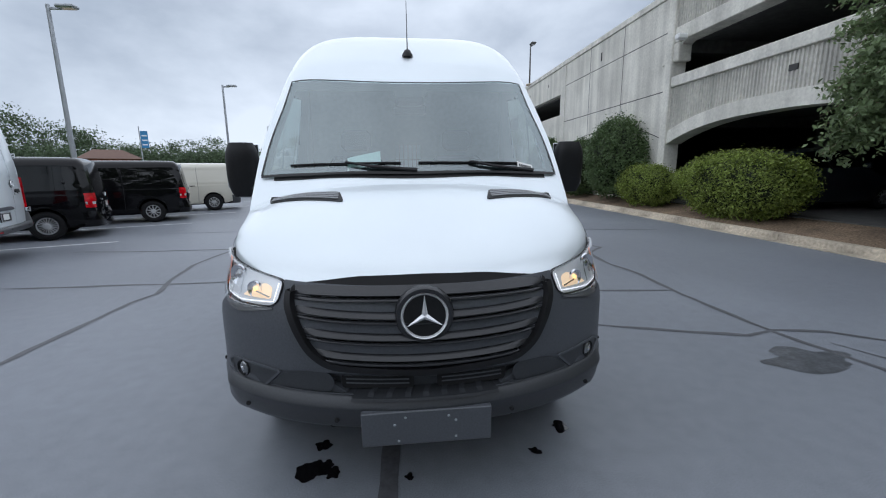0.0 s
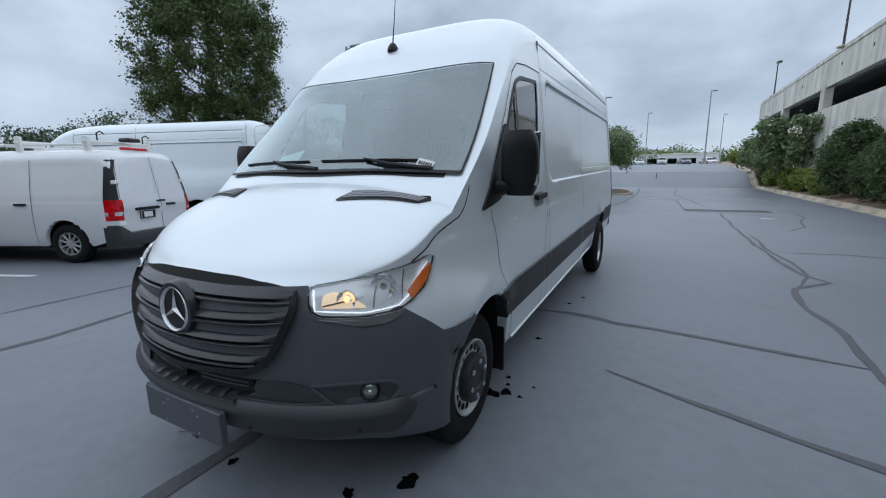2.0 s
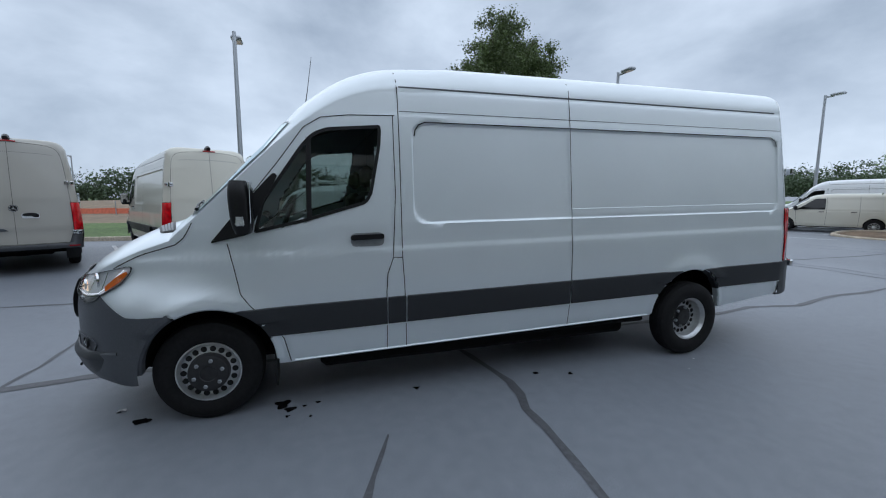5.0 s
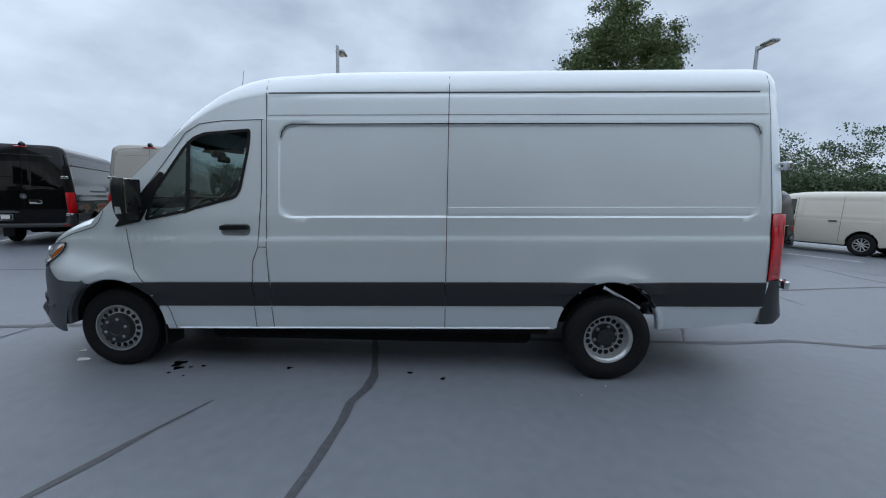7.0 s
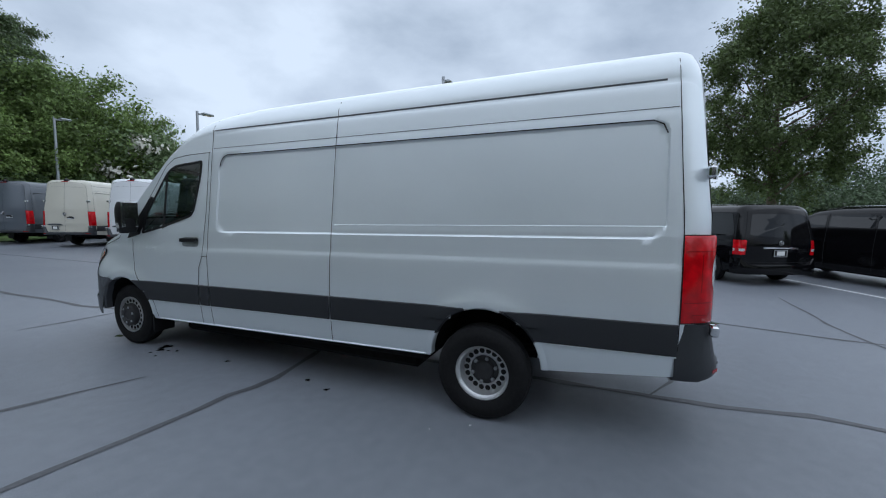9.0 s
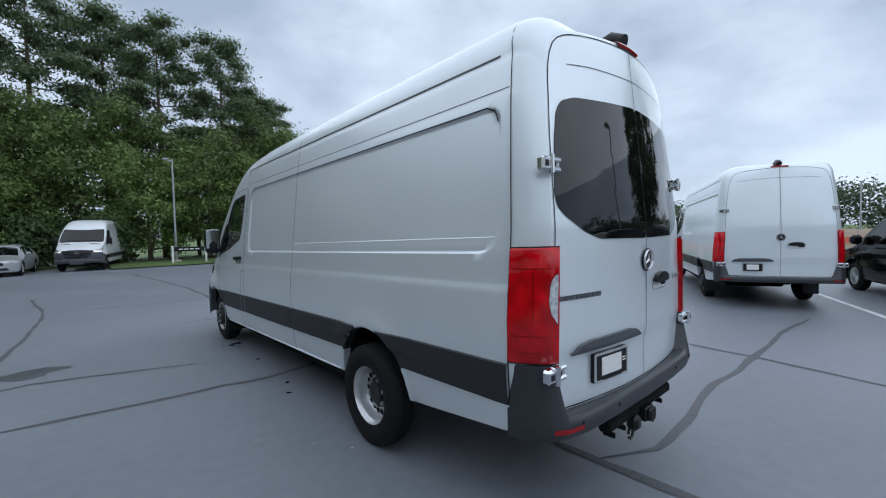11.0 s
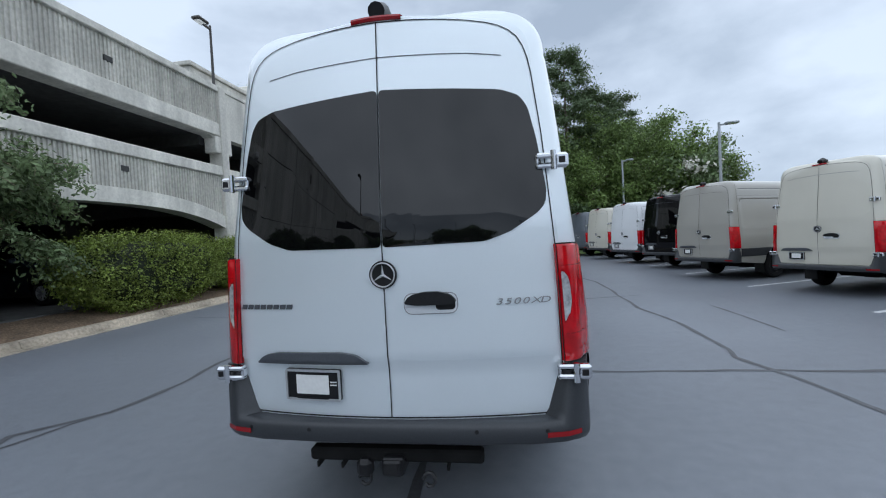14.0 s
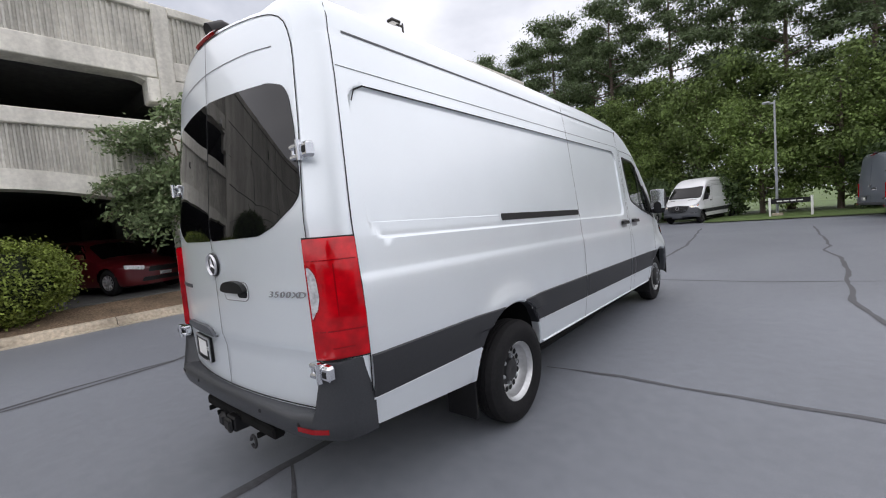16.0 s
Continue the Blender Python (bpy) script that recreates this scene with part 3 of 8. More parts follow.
# ---- high-roof vans ----
class Body:
    """The surface of a van: length along +y from its nose, half-widths by height, roof line, all with the rake it stands at."""

    def __init__(self, length, hood, screen, roof, side, shoulder, arches, width=0.995, nose=0.62, rake=0.0, rake_y=2.4, tail=0.32,
                 lean=0.10, lean_z=1.5, bulge=0.105, zb=0.385, tail_in=0.115, flare=0.03, nose_z=0.0, pinch=0.0):
        self.len, self.hood, self.screen, self.roof = length, smooth_table(hood), screen, smooth_table(roof)
        self.side, self.shoulder, self.arches, self.width, self.nose = smooth_table(side, 4), shoulder, arches, width, nose
        self.rake, self.rake_y, self.tail, self.lean, self.lean_z, self.bulge, self.zb = rake, rake_y, tail, lean, lean_z, bulge, zb
        h1, s1 = hood[-1][0], screen[-1][0]
        self.drop = smooth_table([(0, 0.05), (0.1, 0.10), (0.3, 0.13), (0.55, 0.135), (h1, 0.135), (h1 + 0.25, 0.16), (s1, 0.18), (s1 + 0.5, 0.22), (s1 + 1.0, 0.26)], 4)
        self.tail_in, self.flare, self.yr, self.nose_z, self.pinch = tail_in, flare, length - bulge, nose_z, pinch

    def top(self, y):
        if y < self.hood[-1][0]:
            return lerp(self.hood, y)
        if y < self.screen[-1][0]:
            return lerp(self.screen, y)
        return lerp(self.roof, y)

    def plan(self, y):
        if y < self.nose:
            return math.sqrt(max(0.0, 1 - (1 - max(y, 0.0) / self.nose) ** 2))
        k = max(0.0, (y - (self.yr - 0.22)) / 0.22)
        return 1 - self.tail_in * min(k, 1.0) ** 2

    def zs(self, y):
        """Shoulder height, where the side turns into hood, screen or roof, and how round the turn is."""
        t = self.top(y)
        h1, s1 = self.hood[-1][0], self.screen[-1][0]
        drop = lerp(self.drop, y)
        return min(self.shoulder, t - drop), lerp([(0.0, 0.4), (h1 - 0.1, 0.4), (h1 + 0.08, 0.0), (s1 - 0.05, 0.0), (s1 + 0.22, 0.6), (s1 + 0.7, 0.8), (s1 + 1.5, 1.0), (s1 + 4.5, 1.4)], y)

    def half(self, y, z):
        """Half-width at a height."""
        zs, rnd = self.zs(y)
        w = lerp(self.side, min(z, zs)) * self.plan(y)
        for ay, az, r in self.arches:
            d = math.hypot(y - ay, z + self.dz(y) - az)
            if z > 0.7:
                w += self.flare * math.exp(-((d - r - 0.02) / 0.085) ** 2) * (0.5 + 0.5 * min(1, max(0, (z - 0.7) / 0.15)))
        if z > zs:
            s = min(1.0, (z - zs) / (self.top(y) - zs))
            w *= (1 - s ** (1 + 1.0 * rnd)) ** (1 / (2 + 3.8 * rnd))
        return w

    def crown(self, x, y):
        """Height of hood, screen or roof at x."""
        zs, rnd = self.zs(y)
        k = min(1.0, abs(x) / max(1e-4, self.half(y, zs)))
        s = (1 - k ** (2 + 3.8 * rnd)) ** (1 / (1 + 1.0 * rnd))
        return zs + s * (self.top(y) - zs)

    def dz(self, y):
        return self.rake * (y - self.rake_y)

    def low(self, y):
        """Lower edge of the skin, which climbs behind the rear wheels."""
        a = self.arches[1][0] + 0.45
        return lerp([(a, self.zb), (self.yr - 0.17, self.zb + 0.075), (self.yr - 0.10, self.zb + 0.135)], y)

    def place(self, x, y, z):
        if y < self.nose:
            y += lerp(NOSE, z + self.nose_z) * (1 - max(0.0, y) / self.nose)
        if self.pinch and y < 1.3 and z > 0.85:
            q, r = min(1.0, (z - 0.85) / 0.27), min(1.0, max(0.0, (y - 0.62) / 0.65))
            x *= 1 - self.pinch * q * q * (3 - 2 * q) * (1 - r * r * (3 - 2 * r))
        k = min(1.0, max(0.0, (y - (self.yr - 0.30)) / 0.30))
        return (x, y - self.lean * max(0.0, z - self.lean_z) * k, z + self.dz(y))

    def on_side(self, s, y, z, off=0.0):
        return self.place(s * (self.half(y, z) + off), y, z)

    def on_top(self, x, y, off=0.0):
        p = self.place(x, y, self.crown(x, y))
        k = 0.6 if y < self.screen[-1][0] else 0.2
        return (p[0], p[1] - off * k, p[2] + off)

    def on_back(self, x, z, off=0.0):
        xk = max(0.05, self.half(self.yr, z))
        p = self.place(x, self.yr + self.bulge * max(0.0, 1 - (x / xk) ** 2), z)
        q = min(1.0, max(0.0, (0.862 - z) / 0.03))
        return (p[0], p[1] + off - 0.017 * q * q * (3 - 2 * q) * min(1.0, max(0.0, (0.84 - abs(x)) / 0.04)), p[2])

    def on_nose(self, a, z, off=0.0):
        """A point on the rounded nose: a is the angle about the plan's ellipse (0 ahead, 90 degrees at the side)."""
        p = self.place(self.width * math.sin(a), self.nose * (1 - math.cos(a)), z)
        return (p[0] + off * math.sin(a), p[1] - off * math.cos(a), p[2])


NOSE = smooth_table([(0.36, 0.08), (0.44, 0.055), (0.50, 0.045), (0.60, 0.04), (0.70, 0.04), (0.80, 0.04), (0.92, 0.048), (1.02, 0.075), (1.10, 0.125)], 4)


# height of the seam between bumper and wings, by distance from the nose
NOSE_EDGE = [(0.0, 0.98), (0.34, 0.98), (0.40, 0.965), (0.55, 0.83), (0.90, 0.825), (0.91, 0.0)]


def angle_at(body, x):
    return math.asin(max(-1, min(1, x / body.width)))


def rounded(poly, r=0.04, n=4):
    """Rounds the corners of a polygon."""
    out = []
    m = len(poly)
    for i in range(m):
        p, a, b = Vector(poly[i]), Vector(poly[i - 1]), Vector(poly[(i + 1) % m])
        da, db = (a - p), (b - p)
        k = min(r, da.length * 0.45, db.length * 0.45)
        p0, p1 = p + da.normalized() * k, p + db.normalized() * k
        for j in range(n + 1):
            t = j / n
            out.append(tuple((1 - t) ** 2 * p0 + 2 * t * (1 - t) * p + t * t * p1))
    return out


def dense(poly, step):
    out = []
    for i in range(len(poly)):
        a, b = Vector(poly[i]), Vector(poly[(i + 1) % len(poly)])
        n = max(1, math.ceil((b - a).length / step))
        out += [tuple(a + (b - a) * k / n) for k in range(n)]
    return out


def patch(poly, f, off=0.004, rings=4, step=0.06, edge=0.0):
    """A panel over a star-shaped outline, laid on a surface f(u, v, off), with a turned-in edge."""
    poly = dense(poly, step)
    c = (sum(p[0] for p in poly) / len(poly), sum(p[1] for p in poly) / len(poly))
    g = Geo()
    rows = []
    if edge:
        rows.append([f(*p, off - edge) for p in poly])
    for k in range(rings + 1):
        t = 1 - k / rings if k < rings else 0.001
        rows.append([f(c[0] + (p[0] - c[0]) * t, c[1] + (p[1] - c[1]) * t, off) for p in poly])
    for r in rows:
        r.append(r[0])
    return g.grid(rows)


def rim(poly, f, w, off=0.006, step=0.05, edge=0.006):
    """A band round an outline, w wide inwards, laid on a surface."""
    poly = dense(poly, step)
    n = len(poly)
    c = (sum(p[0] for p in poly) / n, sum(p[1] for p in poly) / n)
    inner = []
    for i in range(n):
        a, b = Vector(poly[i - 1]), Vector(poly[(i + 1) % n])
        d = (b - a).normalized()
        nrm = Vector((-d.y, d.x))
        p = Vector(poly[i])
        if nrm.dot(Vector(c) - p) < 0:
            nrm = -nrm
        inner.append(tuple(p + nrm * w))
    rows = [[f(*p, off - edge) for p in poly], [f(*p, off) for p in poly], [f(*p, off) for p in inner], [f(*p, off - edge) for p in inner]]
    for r in rows:
        r.append(r[0])
    return Geo().grid(rows), inner


def stroke(pts, f, w=0.006, off=0.003, step=0.08):
    """A thin line along points on a surface: panel gaps and creases."""
    line = []
    for a, b in zip(pts, pts[1:]):
        n = max(1, math.ceil(math.dist(a, b) / step))
        line += [(a[0] + (b[0] - a[0]) * k / n, a[1] + (b[1] - a[1]) * k / n) for k in range(n)]
    line.append(pts[-1])
    rows = []
    for i, p in enumerate(line):
        a, b = Vector(line[max(i - 1, 0)]), Vector(line[min(i + 1, len(line) - 1)])
        d = (b - a).normalized()
        nx = Vector((-d.y, d.x)) * (w / 2)
        rows.append([f(p[0] + nx.x, p[1] + nx.y, off), f(p[0] - nx.x, p[1] - nx.y, off)])
    return Geo().grid(rows)


def inside(poly, p):
    c = False
    for i in range(len(poly)):
        (x0, y0), (x1, y1) = poly[i - 1], poly[i]
        if (y0 > p[1]) != (y1 > p[1]) and p[0] < (x1 - x0) * (p[1] - y0) / (y1 - y0) + x0:
            c = not c
    return c


def make_shell(body, t, m, ystep, zlist, ycuts, holes, screen=None, recess=None, name="body_shell", nose_cut=0.0):
    """The painted skin: both sides, hood, roof and tail, with wheel arches and window openings left out."""
    ys = sorted({round(q, 4) for q in [0.0, 0.005, 0.015, 0.03, 0.055, 0.08, *[0.10 + ystep * i for i in range(int((body.yr - 0.10) / ystep) + 1)], body.yr, *ycuts] if q <= body.yr})
    top_t = [k / 40 for k in range(41)] if ystep < 0.05 else [0.0, 0.06, 0.14, 0.24, 0.35, 0.47, 0.59, 0.70, 0.80, 0.88, 0.94, 0.98, 1.0]
    zr = body.shoulder
    secs = []
    for y in ys:
        zs, _ = body.zs(y)
        row = []
        z0, zb = zlist[0], body.low(y)
        for z in zlist:
            zz = max(zb, zb + (z - z0) / (zr - z0) * (zs - zb)) if zs < zr else max(zb, z)
            w = body.half(y, zz)
            if recess:
                w -= recess(y, zz)
            row.append((w, y, zz))
        cap = body.top(y)
        w0 = row[-1][0]
        for q in top_t[1:]:
            ang = q * math.pi / 2
            x = w0 * math.cos(ang)
            row.append((x, y, body.crown(x, y) if q < 1 else cap))
        secs.append(row)
    g = Geo()
    for s in (1, -1):
        rows = []
        for row in secs:
            out = []
            for x, y, z in row:
                p = list(body.place(s * x, y, z))
                for ay, az, r in body.arches:
                    d = math.hypot(p[1] - ay, p[2] - az)
                    if abs(d - r) < (0.023 if ystep < 0.05 else 0.038) and d > 0:
                        p[1], p[2] = ay + (p[1] - ay) * r / d, az + (p[2] - az) * r / d
                out.append(tuple(p))
            rows.append(out)
        hs = [h for side, h in holes if side in (0, s)]

        def keep(i, j):
            q = [secs[i][j], secs[i][j + 1], secs[i + 1][j], secs[i + 1][j + 1]]
            r = [rows[i][j], rows[i][j + 1], rows[i + 1][j], rows[i + 1][j + 1]]
            cy, cz = sum(p[1] for p in r) / 4, sum(p[2] for p in r) / 4
            cx = abs(sum(p[0] for p in r) / 4)
            for ay, az, rr in body.arches:
                if cz < az + rr and (math.hypot(cy - ay, cz - az) < rr or (abs(cy - ay) < rr and cz < az)):
                    return False
            if nose_cut and sum(p[2] for p in q) / 4 < lerp(NOSE_EDGE, sum(p[1] for p in q) / 4) - 0.055:
                return False
            if j < len(zlist):
                vy, vz = sum(p[1] for p in q) / 4, sum(p[2] for p in q) / 4
                for h in hs:
                    if inside(h, (vy, vz)):
                        return False
            elif screen and screen(cx, sum(p[1] for p in q) / 4):
                return False
            return True
        g.grid(rows, keep=keep, flip=s < 0)
    # tail
    tail = secs[-1]
    rows = []
    for x, y, z in tail:
        rows.append([body.on_back(x * k / 8, z) for k in range(-8, 9)])
    g.grid(rows)
    return g.obj(name, m, t, smooth=35)


def wheel(t, x, y, r, w, dished=False, m_rim=None, m_hub=None, detail=True, alloy=0):
    """A tyre on a steel or alloy rim; its outer face lies at x."""
    s = 1 if x > 0 else -1
    wh = thing("wheel", "", "")
    wh.parent = t
    wh.matrix_local = pose(x, y, r, 0, 0, 0 if s > 0 else 180)
    n = 48 if detail else 28
    rr = r * 0.59
    prof = [(-w, rr * 0.98), (-w, rr), (-w + 0.012, rr + 0.03), (-w + 0.006, r - 0.05), (-w + 0.03, r - 0.012), (-w + 0.06, r), (-w * 0.66, r), (-w * 0.655, r - 0.007), (-w * 0.62, r - 0.007), (-w * 0.615, r), (-w * 0.52, r), (-w * 0.515, r - 0.007), (-w * 0.48, r - 0.007), (-w * 0.475, r), (-w * 0.38, r), (-w * 0.375, r - 0.007), (-w * 0.34, r - 0.007), (-w * 0.335, r),
            (-0.06, r), (-0.028, r - 0.012), (-0.008, r - 0.05), (-0.0, r - 0.085), (-0.012, rr + 0.02), (-0.02, rr), (-0.03, rr * 0.97), (-w * 0.5, rr * 0.93)]
    tyre = Geo().lathe(prof, n)
    tyre.obj("tyre", M_RUBBER, wh, 30)
    m_rim, m_hub = m_rim or M_RIM, m_hub or M_RIM_D
    if alloy:
        g = Geo().lathe([(-0.03, rr * 0.985), (-0.012, rr * 0.99), (-0.012, rr * 0.93), (-0.06, rr * 0.90), (-0.10, rr * 0.9)], n)
        g.obj("rim", m_rim, wh, 30)
        for i in range(alloy):
            a = 2 * math.pi * i / alloy
            sp = Geo().box((-0.055, -0.011 * 12 / alloy, 0.03), (-0.02, 0.011 * 12 / alloy, rr * 0.93), 0.006, 0, Matrix.Rotation(a, 4, "X"))
            sp.obj("spoke", m_rim, wh)
        Geo().lathe([(-0.06, 0.065), (-0.022, 0.06), (-0.016, 0.045), (-0.016, 0.0)], 20).obj("hub", m_rim, wh, 30)
        Geo().lathe([(-0.105, rr * 0.95), (-0.105, 0.0)], 24).obj("brake", M_UNDER, wh)
        return wh
    if dished:
        prof = [(-0.045, rr * 0.985), (-0.030, rr * 1.0), (-0.026, rr * 0.965), (-0.045, rr * 0.93), (-0.06, rr * 0.86), (-0.115, rr * 0.83), (-0.13, rr * 0.78), (-0.128, rr * 0.56), (-0.118, rr * 0.52)]
        Geo().lathe(prof, n).obj("rim", m_rim, wh, 35)
        Geo().lathe([(-0.118, rr * 0.52), (-0.112, rr * 0.5), (-0.112, rr * 0.36), (-0.085, rr * 0.34), (-0.08, rr * 0.25), (-0.09, 0.0)], n).obj("hub", m_hub, wh, 30)
        hole_r, hole_x, bolt_x = rr * 0.69, -0.1275, -0.108
    else:
        prof = [(-0.03, rr * 0.985), (-0.010, rr * 0.995), (-0.008, rr * 0.955), (-0.035, rr * 0.92), (-0.050, rr * 0.88), (-0.034, rr * 0.76), (-0.028, rr * 0.62)]
        Geo().lathe(prof, n).obj("rim", m_rim, wh, 35)
        Geo().lathe([(-0.03, rr * 0.64), (0.010, rr * 0.625), (0.022, rr * 0.60), (0.028, rr * 0.55), (0.028, rr * 0.27), (0.022, rr * 0.25), (0.022, 0.0)], n).obj("hub", m_hub, wh, 30)
        hole_r, hole_x, bolt_x = rr * 0.77, -0.033, 0.014
    if detail:
        hole_me = None
        for i in range(18):
            a = 2 * math.pi * i / 18
            if hole_me is None:
                ho = Geo().lathe([(0.0, rr * 0.098), (0.001, 0.0)], 12).obj("vent_hole", M_GAP, wh)
                hole_me = ho.data
            else:
                ho = new("vent_hole", hole_me)
                ho.parent = wh
            ho.matrix_local = Matrix.Translation((hole_x + 0.004, hole_r * math.cos(a), hole_r * math.sin(a)))
        for i in range(6):
            a = 2 * math.pi * i / 6 + 0.3
            Geo().lathe([(bolt_x, 0.016), (bolt_x + 0.018, 0.015), (bolt_x + 0.022, 0.011), (bolt_x + 0.022, 0)], 6, 0, "x", (0, rr * 0.44 * math.cos(a), rr * 0.44 * math.sin(a))).obj("wheel_bolt", M_STEEL, wh)
    return wh


def emblem(t, at, r, tilt, m_disc=None, name="emblem"):
    """A round badge: a bright ring, a dark disc and three bright spokes, facing its +y."""
    e = thing(name, "", "")
    e.parent = t
    e.matrix_local = pose(*at, tilt, 0, 0 if at[1] > 3 else 180)
    ring = Geo().lathe([(-0.012, r * 1.0), (0.0, r * 1.0), (0.007, r * 0.95), (0.0, r * 0.88), (-0.012, r * 0.88)], 40, 0, "y")
    ring.obj("ring", M_STAR, e, 50)
    Geo().lathe([(-0.012, r * 1.12), (-0.004, r * 1.1), (-0.006, r * 0.9), (-0.006, 0)], 40, 0, "y").obj("disc", m_disc or M_BLACK, e, 30)
    for k in range(3):
        a = 2 * math.pi * k / 3
        g = Geo()
        ca, sa = math.cos(a), math.sin(a)

        def rot(x, z):
            return (x * ca + z * sa, -x * sa + z * ca)
        pts = [rot(-r * 0.13, r * 0.02), rot(0, r * 0.9), rot(r * 0.13, r * 0.02)]
        mid = [rot(0, r * 0.0), rot(0, r * 0.9)]
        g.add([(pts[0][0], -0.003, pts[0][1]), (pts[1][0], 0.0, pts[1][1]), (pts[2][0], -0.003, pts[2][1]), (mid[0][0], 0.009, mid[0][1])], [(0, 1, 3), (1, 2, 3), (0, 2, 1)])
        g.obj("spoke", M_STAR, e)
    return e


HI_SIDE = [(0.385, 0.950), (0.42, 0.962), (0.585, 0.984), (0.60, 0.986), (0.82, 0.998), (1.0, 0.997), (1.17, 0.989), (1.215, 0.978), (1.38, 0.967), (1.46, 0.957), (2.12, 0.888), (2.21, 0.876), (2.36, 0.856), (2.39, 0.848)]


def high_body(length=6.905, wb=4.325, rake=0.019):
    yr = length
    return Body(length, [(0.0, 1.075), (0.05, 1.125), (0.11, 1.16), (0.285, 1.242), (0.533, 1.343), (0.82, 1.446)],
                [(0.82, 1.456), (1.48, 2.135)],
                [(1.48, 2.135), (1.58, 2.228), (1.67, 2.31), (1.9, 2.475), (2.1, 2.567), (2.34, 2.622), (2.7, 2.645), (3.2, 2.66), (yr - 0.7, 2.66), (yr - 0.33, 2.656), (yr - 0.2, 2.645), (yr - 0.15, 2.628), (yr - 0.105, 2.580)],
                HI_SIDE, 2.39, [(1.03, 0.40, 0.43), (1.0 + wb, 0.435, 0.455)], rake=rake, pinch=0.075)


DOOR_WIN = [(1.33, 1.34), (1.385, 1.56), (1.655, 1.955), (1.74, 2.045), (1.84, 2.085), (2.225, 2.115), (2.235, 2.08), (2.225, 1.95), (2.155, 1.60), (2.11, 1.53), (1.65, 1.405)]
BACK_WIN = [(0.0045, 2.203), (0.60, 2.170), (0.695, 2.14), (0.735, 2.08), (0.768, 1.93), (0.806, 1.67), (0.80, 1.60), (0.76, 1.553), (0.62, 1.465), (0.50, 1.425), (0.0045, 1.418)]


def letters(text, size, f, name, m, parent):
    """Raised characters laid on a surface f(along, up, off), each a piece of its own."""
    for k, ch in enumerate(text):
        cu = bpy.data.curves.new(name, "FONT")
        cu.body, cu.size, cu.extrude, cu.shear = ch, size, 0.002, 0.25
        ob = bpy.data.objects.new(name, cu)
        me = bpy.data.meshes.new_from_object(ob)
        bpy.data.objects.remove(ob)
        for v in me.vertices:
            v.co = f(v.co.x + 0.61 * size * k, v.co.y, 0.006 + v.co.z)
        me.materials.clear()
        me.materials.append(m)
        new(name, me).parent = parent


def tail_lamp(t, body, s, z0=0.83, z1=1.395, detail=True):
    yr = body.yr
    plan = [(0.962, yr - 0.160), (0.962, yr - 0.125), (0.957, yr - 0.09), (0.947, yr - 0.06), (0.932, yr - 0.03), (0.912, yr - 0.005), (0.885, yr + 0.015), (0.852, yr + 0.028)]
    n = len(plan)

    def pt(q, z, o):
        """A point on the lamp's face: q runs from its side edge (0) to its inner edge (1)."""
        k = min(n - 2, int(q * (n - 1)))
        f = q * (n - 1) - k
        x, y = (plan[k][d] + (plan[k + 1][d] - plan[k][d]) * f for d in (0, 1))
        dx, dy = plan[k + 1][0] - plan[k][0], plan[k + 1][1] - plan[k][1]
        ln = math.hypot(dx, dy)
        kx = 1.0 - 0.022 * (z - z0) / (z1 - z0)
        xx = max(x * kx, body.half(y, z) + 0.001) if y < yr - 0.004 else x * kx
        return body.place(s * (xx + dy / ln * o), y - dx / ln * o, z)

    def sheet_on(q0, q1, za, zb, o, nq=6, nz=2):
        return Geo().grid([[pt(q0 + (q1 - q0) * i / nq, za + (zb - za) * j / nz, o) for i in range(nq + 1)] for j in range(nz + 1)])
    rows = []
    for z, o in ((z0, -0.02), (z0 + 0.001, 0.006), (z0 + 0.012, 0.012), (z0 + 0.2, 0.013), (z0 + 0.4, 0.013), (z1 - 0.012, 0.012), (z1 - 0.001, 0.006), (z1, -0.02)):
        rows.append([pt(0, z, -0.02), *[pt(i / 14, z, o) for i in range(15)], pt(1, z, -0.03)])
    ob = Geo().grid(rows).obj("tail_lamp", M_LENS_RED, t, 40)
    Geo().grid([[pt(-0.03 + 1.05 * i / 14, z, 0.0045) for i in range(15)] for z in (z0 - 0.006, z0 + 0.2, z1 - 0.2, z1 + 0.006)]).obj("lamp_seal", M_GAP, ob, 40)
    if detail:
        clear = [(0.955, z0 + 0.19), (0.965, z1 - 0.13), (0.89, z1 - 0.135), (0.80, z1 - 0.18), (0.775, z1 - 0.27), (0.83, z0 + 0.24)]
        cr_, _ = rim(rounded(clear, 0.02, 3), pt, -0.010, 0.0148, 0.03, 0.003)
        cr_.obj("lens_edge", M_LENS_DRED, ob)
        patch(rounded(clear, 0.02, 3), pt, 0.0155, 3, 0.03, 0.003).obj("clear_lens", M_LENS_CLR, ob, 40)
        sheet_on(6.3 / 14, 6.7 / 14, z0 + 0.20, z1 - 0.12, 0.0140, 1, 4).obj("light_bar", M_LENS_DRED, ob)
        sheet_on(0.05, 0.95, z1 - 0.105, z1 - 0.10, 0.0145, 6, 1).obj("light_bar", M_LENS_DRED, ob)
        sheet_on(0.05, 0.95, z0 + 0.13, z0 + 0.137, 0.0145, 6, 1).obj("light_bar", M_LENS_DRED, ob)
        sheet_on(0.25, 0.65, z0 + 0.05, z0 + 0.057, 0.0145, 4, 1).obj("light_bar", M_LENS_DRED, ob)
    return ob


